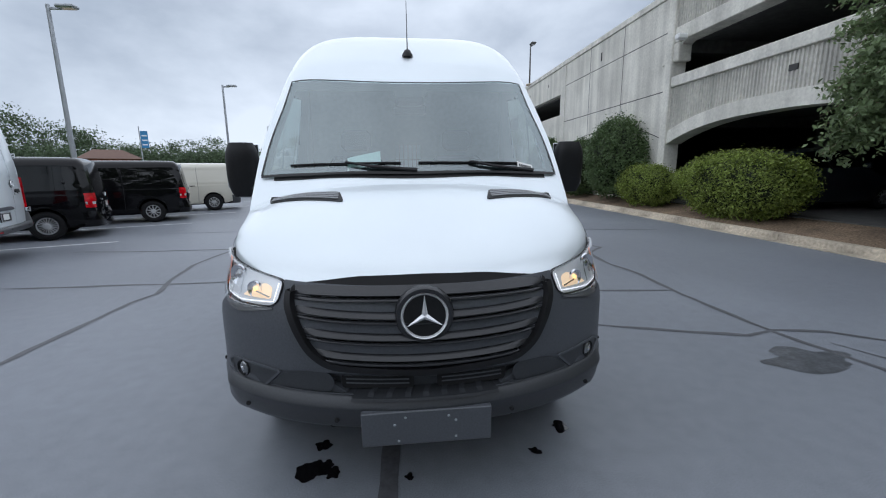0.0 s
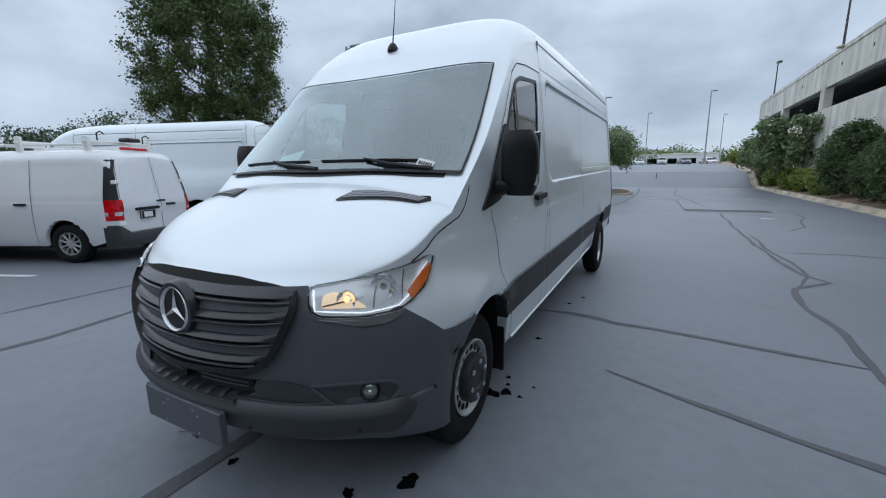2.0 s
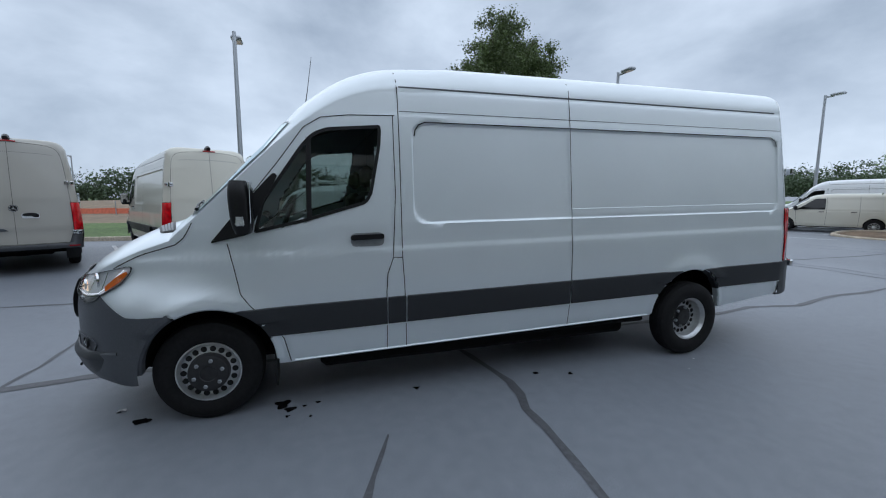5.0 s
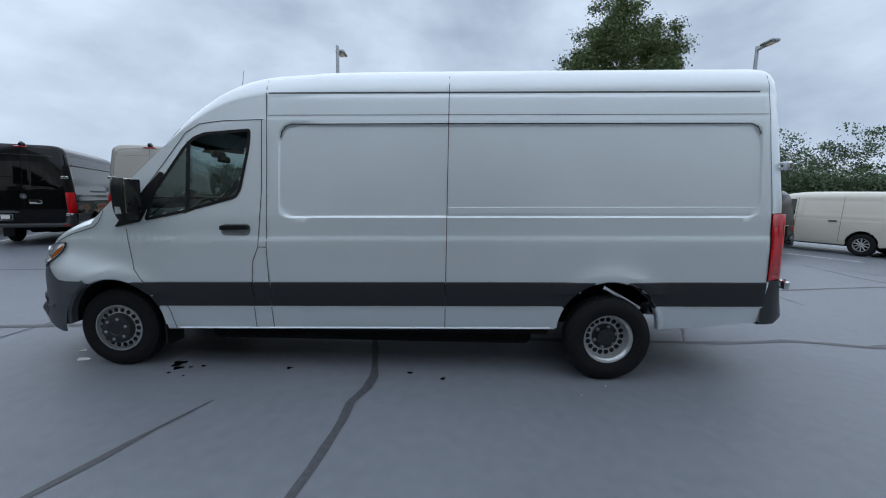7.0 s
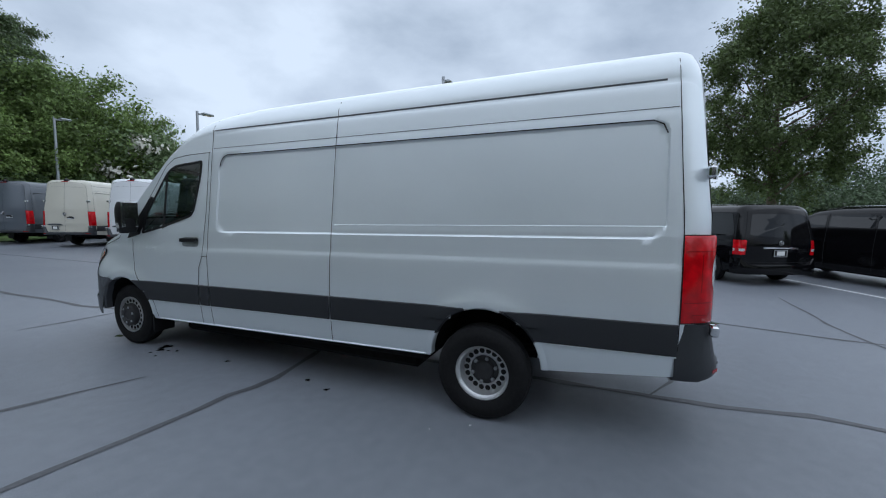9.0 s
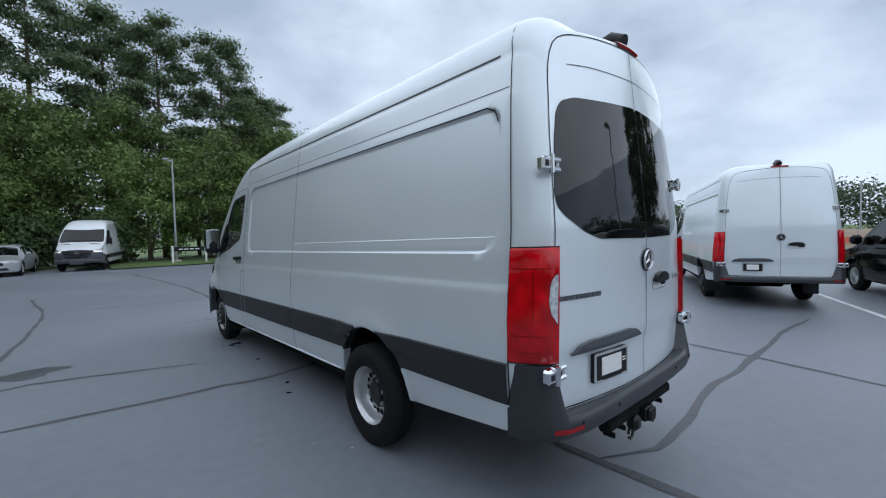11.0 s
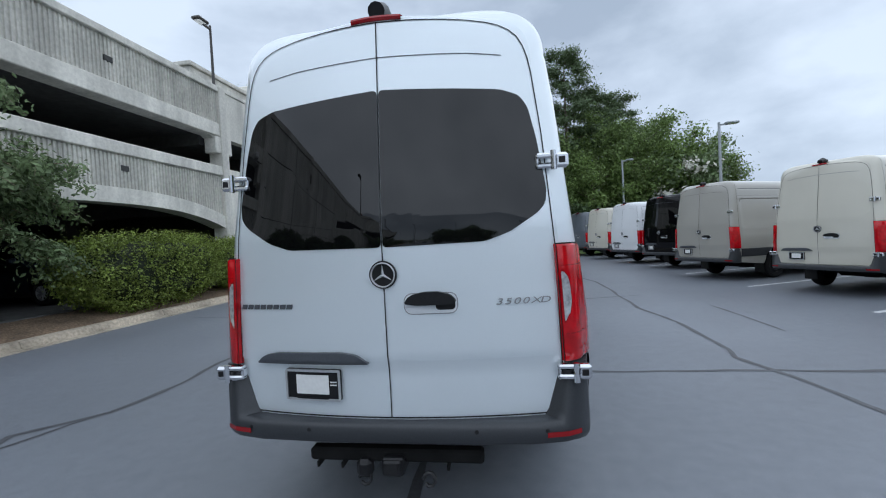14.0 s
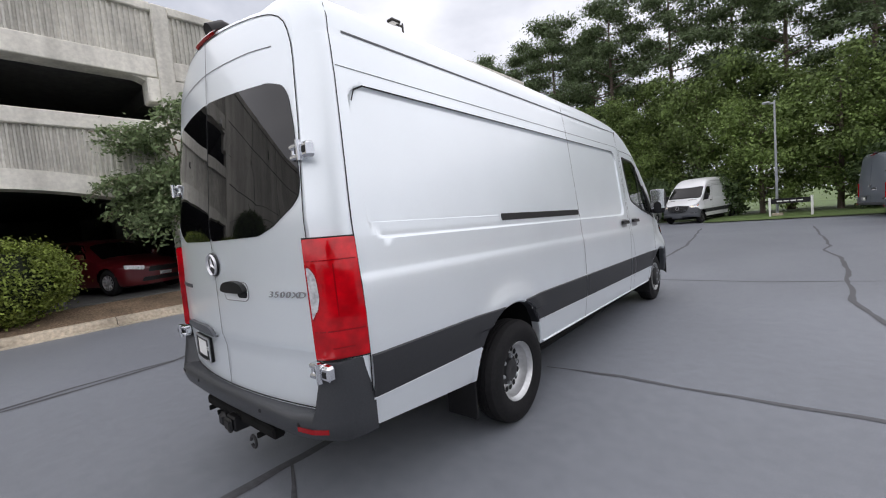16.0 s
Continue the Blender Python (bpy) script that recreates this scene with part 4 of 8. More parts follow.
def plate_parts(t, body, x, z, w=0.31, h=0.158, detail=True):
    """A blank number-plate holder on the tail."""
    f = body.on_back
    pl = patch(rounded([(x - w / 2, z - h / 2), (x + w / 2, z - h / 2), (x + w / 2, z + h / 2), (x - w / 2, z + h / 2)], 0.012, 3), f, 0.022, 2, 0.1, 0.02).obj("number_plate", M_BLACK, t)
    fr, _ = rim(rounded([(x - w / 2, z - h / 2), (x + w / 2, z - h / 2), (x + w / 2, z + h / 2), (x - w / 2, z + h / 2)], 0.012, 3), f, 0.011, 0.028, 0.1, 0.01)
    fr.obj("plate_frame", M_RIM, pl)
    patch([(x - 0.092, z - 0.046), (x + 0.092, z - 0.046), (x + 0.092, z + 0.052), (x - 0.092, z + 0.052)], f, 0.025, 2, 0.1, 0.002).obj("blank_card", M_WHITE, pl)
    if detail:
        for dx, dz, ww in ((-0.118, 0.015, 0.018), (-0.118, 0.0, 0.018)):
            patch([(x + dx - ww, z + dz), (x + dx + ww, z + dz), (x + dx + ww, z + dz + 0.006), (x + dx - ww, z + dz + 0.006)], f, 0.026, 1, 0.1, 0.002).obj("print_bar", M_WHITE, pl)
        patch([(x - 0.09, z - 0.07), (x + 0.09, z - 0.07), (x + 0.09, z - 0.062), (x - 0.09, z - 0.062)], f, 0.0285, 1, 0.1, 0.002).obj("print_bar", M_BLACK, pl)
    return pl


def high_van(name, label, m, paint_m, hero=False, wb=4.325, length=6.905, rake=0.019, back_glass=True, side_rail=True, group="vans"):
    body = high_body(length, wb, rake)
    t = thing(name, label, "van", group, m)
    yr, ya = body.yr, 1.0 + wb
    step = 0.04 if hero else 0.075
    zl = [0.385, 0.42, 0.48, 0.54, 0.60, 0.66, 0.72, 0.78, 0.82, 0.834, 0.848, 0.862, 0.88, 0.94, 1.0, 1.06, 1.12, 1.16, 1.19, 1.205, 1.22, 1.26, 1.32, 1.366, 1.372, 1.384, 1.39, 1.42, 1.452, 1.456, 1.50, 1.56,
          1.62, 1.68, 1.74, 1.80, 1.86, 1.92, 1.98, 2.04, 2.09, 2.122, 2.128, 2.142, 2.148, 2.18, 2.198, 2.204, 2.212, 2.218, 2.25, 2.30, 2.34, 2.362, 2.368, 2.378, 2.384, 2.39]
    if not hero:
        zl = [z for k, z in enumerate(zl) if k % 2 == 0] + [2.39]
        zl = sorted(set(zl))
    r0, r1 = 2.47, yr - 0.26
    yc = [r0, r0 + 0.006, r0 + 0.012, r0 + 0.03, r0 + 0.05, r0 + 0.07, r0 + 0.09, r1, r1 - 0.006, r1 - 0.012, r1 - 0.03, r1 - 0.05, r1 - 0.07, r1 - 0.09, 2.31, 2.38, 3.905, 3.918, 3.921]
    yc += [0.80 + 0.0125 * k for k in range(70)]

    def recess(y, z):
        """Stamped hollow of the load-bay panel; the roof-rail groove is only painted."""
        d = 0.0
        cr = 0.12
        if r0 < y < r1 and 1.366 < z < 2.148:
            ey, ez = min(y - r0, r1 - y), min(z - 1.366, 2.148 - z)
            e = min(ey, ez)
            if ey < cr and ez < cr:
                e = cr - math.hypot(cr - ey, cr - ez)
            d = 0.014 * min(1.0, max(0.0, e / 0.011))
            if z < 1.454 and y > 3.92:
                d -= 0.006 * min(1.0, max(0.0, e / 0.022))
        return d

    def screen(x, y):
        q = (0.09 + 0.09 * min(0.55, max(0.0, y - 0.95))) * (x / 0.8) ** 2
        return x < 0.858 - 0.10 * (y - q - 0.88) and 0.882 + q < y < 1.419 + q
    win = rounded(DOOR_WIN, 0.03, 3)
    hole = [(p[0] + (1.75 - p[0]) * 0.05, p[1] + (1.72 - p[1]) * 0.05) for p in win]
    make_shell(body, t, paint_m, step, zl, yc if hero else [r0, r1, 2.35], [(0, hole)], screen, recess, nose_cut=1.0)
    for s in (1, -1):
        def f(y, z, o=0.0, s=s):
            return body.on_side(s, y, z, o)
        # side window, mirror foot, door
        band, inner = rim(win, f, 0.024, 0.006)
        band.obj("window_seal", M_BLACK, t, 30)
        patch(inner, f, 0.0, 4, 0.08).obj("side_window", M_TINT if hero else M_DGLASS, t, 40)
        stroke([(1.70, 1.43), (1.705, 1.72), (1.712, 2.01)], f, 0.035, 0.008).obj("window_bar", M_BLACK, t)
        sail = patch(rounded([(1.06, 1.285), (1.30, 1.335), (1.40, 1.55), (1.50, 1.74), (1.47, 1.76), (1.27, 1.54)], 0.02, 2), f, 0.012, 3, 0.06, 0.012)
        sail.obj("mirror_foot", M_BLACK, t, 30)
        gap = "panel_gap"
        stroke([(1.165, 1.28), (1.20, 1.12), (1.235, 0.93), (1.29, 0.85), (1.42, 0.70), (1.50, 0.58), (1.54, 0.40)], f, 0.006).obj(gap, M_GAP, t)
        stroke([(1.28, 1.55), (1.5, 1.83), (1.68, 2.08), (1.80, 2.155), (2.0, 2.18), (2.34, 2.19)], f, 0.006).obj(gap, M_GAP, t)
        stroke([(2.325, 2.19), (2.33, 1.6), (2.30, 1.12), (2.37, 1.118)], f, 0.006).obj(gap, M_GAP, t)
        stroke([(2.30, 1.118), (2.255, 1.0), (2.245, 0.86), (2.25, 0.40)], f, 0.006).obj(gap, M_GAP, t)
        stroke([(2.352, 2.60), (2.366, 2.39), (2.372, 1.9), (2.372, 1.118), (2.385, 0.9), (2.405, 0.40)], f, 0.006).obj(gap, M_GAP, t)
        ym = 3.905
        stroke([(ym, 2.63), (ym, 2.39), (ym, 1.4), (ym, 0.40)], f, 0.006).obj(gap, M_GAP, t)
        stroke([(yr - 0.20, 2.62), (yr - 0.19, 2.39), (yr - 0.165, 1.4), (yr - 0.165, 0.64)], f, 0.006).obj(gap, M_GAP, t)
        # roof grooves have no hollow: dark lines paint their shade on the skin
        stroke([(2.38, 2.410), (2.7, 2.412), (yr - 0.30, 2.412)], f, 0.013, 0.0015).obj("roof_groove", M_TRIM, t)
        stroke([(2.38, 2.226), (2.7, 2.226), (yr - 0.2, 2.226)], f, 0.005, 0.0015).obj("roof_groove", M_TRIM, t)
        # dark line painted for the shade under the hollow's upper edge
        stroke([(r0 + 0.02, 2.04), (r0 + 0.03, 2.09), (r0 + 0.06, 2.13), (r0 + 0.11, 2.150), (3.9, 2.152), (r1 - 0.11, 2.150), (r1 - 0.05, 2.12), (r1 - 0.02, 2.06)], f, 0.009, 0.0012).obj("panel_shadow_gap", M_GAP, t)
        # handle in its cup
        hy = 2.11
        patch(rounded([(hy - 0.125, 1.215), (hy + 0.125, 1.215), (hy + 0.125, 1.315), (hy - 0.125, 1.315)], 0.05, 4), f, 0.002, 3, 0.05).obj("handle_cup", M_STEEL, t)
        h = patch(rounded([(hy - 0.125, 1.264), (hy + 0.12, 1.270), (hy + 0.12, 1.306), (hy - 0.125, 1.304)], 0.02, 3), f, 0.035, 3, 0.05, 0.03)
        h.obj("door_handle", M_BLACK, t, 30)
        if s < 0:
            patch(rounded([(2.43, 1.225), (2.65, 1.215), (2.65, 1.315), (2.43, 1.315)], 0.05, 4), f, 0.003, 3, 0.05).obj("handle_cup", M_STEEL, t)
            patch(rounded([(2.43, 1.255), (2.65, 1.262), (2.65, 1.30), (2.43, 1.298)], 0.02, 3), f, 0.035, 3, 0.05, 0.03).obj("sliding_door_handle", M_BLACK, t, 30)
            if side_rail:
                patch(rounded([(3.90, 1.415), (5.31, 1.415), (5.31, 1.465), (3.90, 1.465)], 0.012, 2), f, -0.002, 3, 0.1, 0.004).obj("sliding_door_rail", M_BLACK, t)
        # dark rub strips
        fr, rr_ = 1.03 + 0.445, ya - 0.495
        def arch_y(k, side_, z, y):
            ay_, az_, ar_ = body.arches[k]
            return ay_ + side_ * math.sqrt(max(0.0, (ar_ - 0.008) ** 2 - max(0.0, z + body.dz(y) - az_) ** 2))
        for a, b, ka, kb in ((fr, 2.247, 0, None), (2.255, 2.395, None, None), (2.405, 3.90, None, None), (3.91, rr_, None, 1), (rr_, yr - 0.17, 1, None)):
            n = max(2, int((b - a) / 0.035))
            rows = []
            for i in range(n + 1):
                row = []
                for z, o in ((0.603, -0.004), (0.606, 0.010), (0.655, 0.013), (0.70, 0.014), (0.715, 0.014), (0.73, 0.014), (0.76, 0.014), (0.785, 0.013), (0.812, 0.011), (0.820, -0.004)):
                    a2 = arch_y(ka, 1, z, a) if ka is not None else a
                    b2 = arch_y(kb, -1, z, b) if kb is not None else b
                    row.append(f(a2 + (b2 - a2) * i / n, z, o))
                rows.append(row)
            Geo().grid(rows).obj("rub_strip", M_RUB, t, 30)
        for za, o_, r_ in ((0.398, 0.004, 0.008), (0.598, 0.003, 0.006)):
            Geo().tube([f(fr + 0.09 + (rr_ - fr - 0.09) * k / 24, za, o_) for k in range(25)], r_, 6).obj("sill_edge", paint_m, t, 60)
        Geo().tube([f(ya + 0.49 + (yr - 0.66 - ya) * k / 10, 0.598, 0.003) for k in range(11)], 0.006, 6).obj("sill_edge", paint_m, t, 60)
        # wheel-arch lips
        for k, (ay, az, r) in enumerate(body.arches):
            rows = []
            for i in range(65):
                a = math.pi * (0.01 + (0.665 if k == 0 else 0.98) * i / 64)
                rr2 = []
                for dr, o in ((-0.016, -0.06), (-0.016, 0.0), (-0.006, 0.008), (0.010, 0.006), (0.036, 0.0015)):
                    y, z = ay + (r + dr) * math.cos(a), az + (r + dr) * math.sin(a)
                    rr2.append(f(y, z - body.dz(y), o))
                rows.append(rr2)
            # painted, but dark where the rub strip runs into the arch
            run, dark = [rows[0]], None
            for i in range(1, 65):
                a = math.pi * (0.01 + (0.665 if k == 0 else 0.98) * (i - 0.5) / 64)
                zc = az + r * math.sin(a) - body.dz(ay + r * math.cos(a))
                d = 0.60 < zc < 0.812
                if dark is not None and d != dark:
                    Geo().grid([q[:3] for q in run] if dark else run).obj("arch_lip", M_RUB if dark else paint_m, t, 30)
                    run = [rows[i - 1]]
                run.append(rows[i])
                dark = d
            Geo().grid([q[:3] for q in run] if dark else run).obj("arch_lip", M_RUB if dark else paint_m, t, 30)
            if k == 0:
                rows = []
                for i in range(25):
                    a = math.pi * (0.665 + 0.335 * i / 24)
                    row = []
                    for dr, o in ((-0.016, -0.06), (-0.016, 0.004), (0.0, 0.017), (0.022, 0.0165), (0.040, 0.011)):
                        y, z = ay + (r + dr) * math.cos(a), az + (r + dr) * math.sin(a)
                        row.append(f(y, z - body.dz(y), o))
                    rows.append(row)
                Geo().grid(rows).obj("bumper_arch_lip", M_TRIM, t, 30)
            liner = Geo()
            i0 = 6 if k == 1 and hero else 0
            rows = [[(s * x, ay + (r - 0.01) * math.cos(math.pi * i / 16), az + (r - 0.01) * math.sin(math.pi * i / 16)) for x in (0.50, 0.95)] for i in range(i0, 17)]
            liner.grid(rows)
            rows = [[(s * 0.5, ay, az - 0.1), (s * 0.5, ay + (r - 0.01) * math.cos(math.pi * i / 16), az + (r - 0.01) * math.sin(math.pi * i / 16))] for i in range(i0, 17)]
            liner.grid(rows).obj("arch_liner", M_UNDER, t)
        # mud flaps
        if s < 0 or not hero:
            Geo().box((s * 0.70, ya + 0.44, 0.18), (s * 0.95, ya + 0.455, 0.55), 0.004).obj("mud_flap", M_BLACK, t)
        if hero:
            Geo().tube([(s * 0.62, ya - 0.5, 0.50), (s * 0.62, ya, 0.40), (s * 0.62, ya + 0.52, 0.53)], 0.028, 8).obj("leaf_spring", M_UNDER, t, 40)
            Geo().box((s * 0.56, ya + 0.46, 0.50), (s * 0.68, ya + 0.58, 0.60), 0.02).obj("spring_hanger", M_STEEL, t)
        Geo().box((s * 0.72, 1.43, 0.20), (s * 0.96, 1.445, 0.50), 0.004).obj("mud_flap", M_BLACK, t)
        # mirror
        mir = Geo()
        for z0, z1, y0, y1, x0, x1 in ((1.355, 1.695, 1.20, 1.335, 0.99, 1.19),):
            n = 10
            rows = []
            for i in range(n + 1):
                q = i / n
                z = z0 + (z1 - z0) * q
                k = 1 - 0.30 * abs(2 * q - 1) ** 3.5
                cx, cy = (x0 + x1) / 2, (y0 + y1) / 2 + 0.02 * (1 - q)
                hx, hy2 = (x1 - x0) / 2 * k, (y1 - y0) / 2 * k
                rows.append([(s * (cx + hx * math.copysign(abs(math.cos(a)) ** 0.62, math.cos(a))), cy + hy2 * math.copysign(abs(math.sin(a)) ** 0.66, math.sin(a)), z + body.dz(1.27)) for a in [2 * math.pi * j / 24 for j in range(25)]])
            rows.insert(0, [(s * 1.09, 1.28, z0 + body.dz(1.27) - 0.004)] * 25)
            rows.append([(s * 1.09, 1.27, z1 + body.dz(1.27) + 0.004)] * 25)
            mir.grid(rows)
        mo = mir.obj("door_mirror", M_BLACK, t, 50)
        Geo().box((s * 1.005, 1.337, 1.40), (s * 1.18, 1.345, 1.67), 0.004).obj("mirror_glass", M_CHROME, mo)
        Geo().box((s * 1.150, 1.250, 1.385), (s * 1.189, 1.310, 1.455), 0.010).obj("indicator", M_LENS_CLR, mo)
        Geo().tube([(s * 0.93, 1.26, 1.38), (s * 1.02, 1.26, 1.38), (s * 1.10, 1.27, 1.40)], [0.045, 0.04, 0.035], 10).obj("mirror_arm", M_BLACK, mo, 40)
        # wheels
        if hero:
            wheel(t, s * 0.945, 1.0, 0.356, 0.225, False, M_RIM, M_RIM_D)
            wheel(t, s * 1.035, ya, 0.37, 0.21, True, M_RIM, M_RIM_D)
        else:
            wheel(t, s * 0.945, 1.0, 0.356, 0.225, False, M_RIM_D, M_RIM_D, detail=False)
            wheel(t, s * 0.955, ya, 0.356, 0.225, False, M_RIM_D, M_RIM_D, detail=False)
        tail_lamp(t, body, s, detail=hero)
        # chromed hinges
        fb = body.on_back
        for z, big in ((1.80, 0), (0.785, 1)):
            hn = Geo()
            xx, yy, zz = body.place(s * (0.838 if not big else 0.895), yr + (0.008 if not big else 0.035), z)
            xx *= 1.0 if big else 1.0
            hn.box((xx + s * 0.012, yy - 0.02, zz - 0.036), (xx + s * 0.078, yy + 0.026, zz + 0.036), 0.012)
            for dz_ in (-0.024, 0.024):
                hn.box((xx - s * 0.078, yy - 0.02, zz + dz_ - 0.013), (xx + s * 0.02, yy + 0.028, zz + dz_ + 0.013), 0.008)
            hn.tube([(xx + s * 0.006, yy + 0.026, zz - 0.046), (xx + s * 0.006, yy + 0.026, zz + 0.046)], 0.014, 10)
            hn.box((xx - s * 0.078, yy - 0.022, zz - 0.030), (xx - s * 0.058, yy + 0.016, zz + 0.030), 0.006)
            ho = hn.obj("hinge", M_CHROME, t, 30)
            Geo().box((xx + s * 0.030, yy + 0.022, zz - 0.016), (xx + s * 0.062, yy + 0.029, zz + 0.016), 0.004).obj("hinge_slot", M_BLACK, ho)
    # nose: bumper skin with a protruding lip, a recessed mouth and painted fog-lamp pockets
    fn = body.on_nose
    cols = [("n", radians(-88 + 176 * i / (100 if hero else 28))) for i in range((100 if hero else 28) + 1)]
    ends = [0.64, 0.67, 0.70, 0.73, 0.76, 0.79, 0.82, 0.85, 0.88] if hero else [0.66, 0.74, 0.84]
    cols = [("r", y) for y in ends[::-1]] + cols + [("l", y) for y in ends]
    zl_b = [0.36, 0.38, 0.40, 0.42, 0.44, 0.455, 0.47, 0.49, 0.52, 0.555, 0.578, 0.590, 0.598, 0.603, 0.612, 0.625, 0.64, 0.655, 0.67, 0.685, 0.70, 0.73, 0.77, 0.81, 0.85, 0.89, 0.93, 0.97, 1.0, 1.2]
    if not hero:
        zl_b = zl_b[::3] + [1.2]
    rows = []
    for kind, u in cols:
        if kind == "n":
            x, yy = abs(body.width * math.sin(u)), body.nose * (1 - math.cos(u))
        else:
            x, yy = 0.995, u
        deg = math.degrees(abs(u)) if kind == "n" else 90
        tp = lerp([(0, 1.06), (35.0, 1.072), (38.8, 1.075), (39.4, 0.972), (55, 0.952), (62, 0.965), (66, 0.985), (84, 0.835), (90, 0.825)], deg)
        zb_ = lerp([(0.0, 0.432), (0.2, 0.425), (0.45, 0.39), (0.60, 0.37), (0.9, 0.36)], yy)
        lip = lerp([(0.0, 1.0), (0.80, 1.0), (0.95, 0.5), (0.994, 0.0)], x) if kind == "n" else 0.0
        col = []
        for z in zl_b:
            zz = min(max(z, zb_), tp)
            o = 0.010 + lip * (lerp([(zb_, -0.03), (zb_ + 0.012, -0.002), (zb_ + 0.05, 0.014), (0.585, 0.020), (0.597, 0.016), (0.604, 0.0)], zz))
            if hero and kind == "n":
                q = min(1.0, max(0.0, (0.66 - x) / 0.24))
                w = lerp([(0.598, 0.0), (0.605, 1.0), (0.655, 1.0), (0.695, 0.0)], zz)
                o -= 0.060 * q * q * (3 - 2 * q) * w
            if kind == "n":
                col.append(fn(u, zz, o))
            else:
                col.append(body.on_side(1 if kind == "l" else -1, yy, zz, lerp([(0.60, 0.012), (0.9, 0.008)], yy)))
        rows.append(col)
    ay, az, ar = body.arches[0]
    for r in rows:
        for k, p in enumerate(r):
            d = math.hypot(p[1] - ay, p[2] - az)
            if abs(d - ar) < 0.028:
                r[k] = (p[0], ay + (p[1] - ay) * ar / d, az + (p[2] - az) * ar / d)

    def keep_b(i, j):
        q = [rows[i][j], rows[i][j + 1], rows[i + 1][j], rows[i + 1][j + 1]]
        y, z = sum(p[1] for p in q) / 4, sum(p[2] for p in q) / 4
        return math.hypot(y - ay, z - az) > ar and not (y > 0.61 and z < az)
    Geo().grid(rows, keep=keep_b).obj("front_bumper", M_TRIM, t, 40)
    if hero:
        rows = []
        for i in range(81):
            u = radians(-74 + 148 * i / 80)
            k = min(1.0, (74 - abs(math.degrees(u))) / 14)
            zl_ = lerp([(0, 0.445), (50, 0.44), (74, 0.43)], abs(math.degrees(u)))
            rows.append([fn(u, z, 0.006 + o * k) for z, o in ((zl_, -0.03), (zl_ + 0.008, 0.006), (zl_ + 0.03, 0.017), (0.553, 0.043), (0.561, 0.045), (0.568, 0.043), (0.602, 0.022), (0.607, 0.016), (0.608, -0.045))])
        # shade is put into the lip by a darker plastic than the bumper's
        Geo().grid(rows).obj("bumper_lip", M_TRIM_D, t, 40)

    # grille: dark back, frame and slats
    def fg(x, z, o=0.0):
        return fn(angle_at(body, x), z, o * 0.75 + 0.012)
    gr = rounded([(-0.592, 1.062), (-0.585, 0.99), (-0.475, 0.785), (-0.39, 0.725), (0, 0.70), (0.39, 0.725), (0.475, 0.785), (0.585, 0.99), (0.592, 1.062), (0.3, 1.098), (0, 1.106), (-0.3, 1.098)], 0.05, 4)
    patch(gr, fg, -0.004, 5, 0.06).obj("grille_back", M_GAP, t, 40)
    fb_, _ = rim(gr, fg, 0.026, 0.034, 0.04, 0.035)
    keep_f = [k for k, fc in enumerate(fb_.f) if sum(fb_.v[i][2] for i in fc) / len(fc) < 1.0]
    fb_.f, fb_.m = [fb_.f[k] for k in keep_f], [0] * len(keep_f)
    fb_.obj("grille_frame", M_BLACK, t, 40)
    lip_z = smooth_table([(-0.60, 1.060), (-0.45, 1.086), (-0.3, 1.098), (0, 1.106), (0.3, 1.098), (0.45, 1.086), (0.60, 1.060)], 4)
    for z, wdt in ((0.790, 0.455), (0.878, 0.505), (0.966, 0.552), (1.050, 0.568)):
        for nm, prof in (("grille_slat", ((0.022, -0.035), (0.018, -0.008), (0.012, 0.008), (0.002, 0.019), (-0.006, 0.027), (-0.010, 0.022), (-0.013, -0.02))), ("slat_lip", ((-0.019, -0.01), (-0.020, 0.024), (-0.023, 0.030), (-0.029, 0.030), (-0.033, 0.020), (-0.034, -0.01)))):
            rows = []
            n = 30
            if z > 1.0 and nm == "grille_slat":
                prof = ((0.046, -0.035), (0.036, -0.012), *prof[2:])
            for i in range(n + 1):
                x = -wdt + 2 * wdt * i / n
                zd = z - 0.018 * (1 - (x / wdt) ** 2) + (0.02 * (0.35 - (x / wdt) ** 2) if z > 1.0 else 0.0)
                k = 1 - abs(x / wdt) ** 10
                rows.append([fg(x, min(zd + dz, lerp(lip_z, x) - 0.008), -0.004 + (o + 0.004) * k) for dz, o in prof])
            Geo().grid(rows).obj(nm, M_GRILLE, t, 35)
    ez = 0.955
    ex = fn(0, ez, 0.040)
    emblem(t, (0.0, ex[1], ex[2]), 0.098, 4)
    Geo().lathe([(0.035, 0.122), (0.012, 0.120), (0.0, 0.113), (-0.001, 0.098)], 40, 0, "y", (0, ex[1], ex[2]), ).obj("emblem_base", M_GRILLE, t, 30)
    # number-plate panel, mouth and step
    Geo().box((-0.272, -0.016, 0.36), (0.272, 0.014, 0.512), 0.004).obj("plate_panel", M_TRIM, t)
    if hero:
        for x, z in ((-0.12, 0.38), (-0.135, 0.455), (0.12, 0.385), (0.12, 0.46), (-0.09, 0.485), (0.09, 0.482)):
            Geo().lathe([(-0.0165, 0.006), (-0.018, 0.004), (-0.018, 0.0)], 8, 0, "y", (x, 0, z)).obj("plate_screw", M_STEEL, t)

        def fm(x, z, o=0.0):
            return fn(angle_at(body, x), z, o - 0.016)
        for x0, x1 in ((-0.36, -0.05), (0.05, 0.36)):
            patch(rounded([(x0, 0.622), (x0, 0.694), (x1, 0.694), (x1, 0.622)], 0.015, 3), fm, 0.0, 3, 0.06).obj("lower_intake", M_GAP, t, 40)
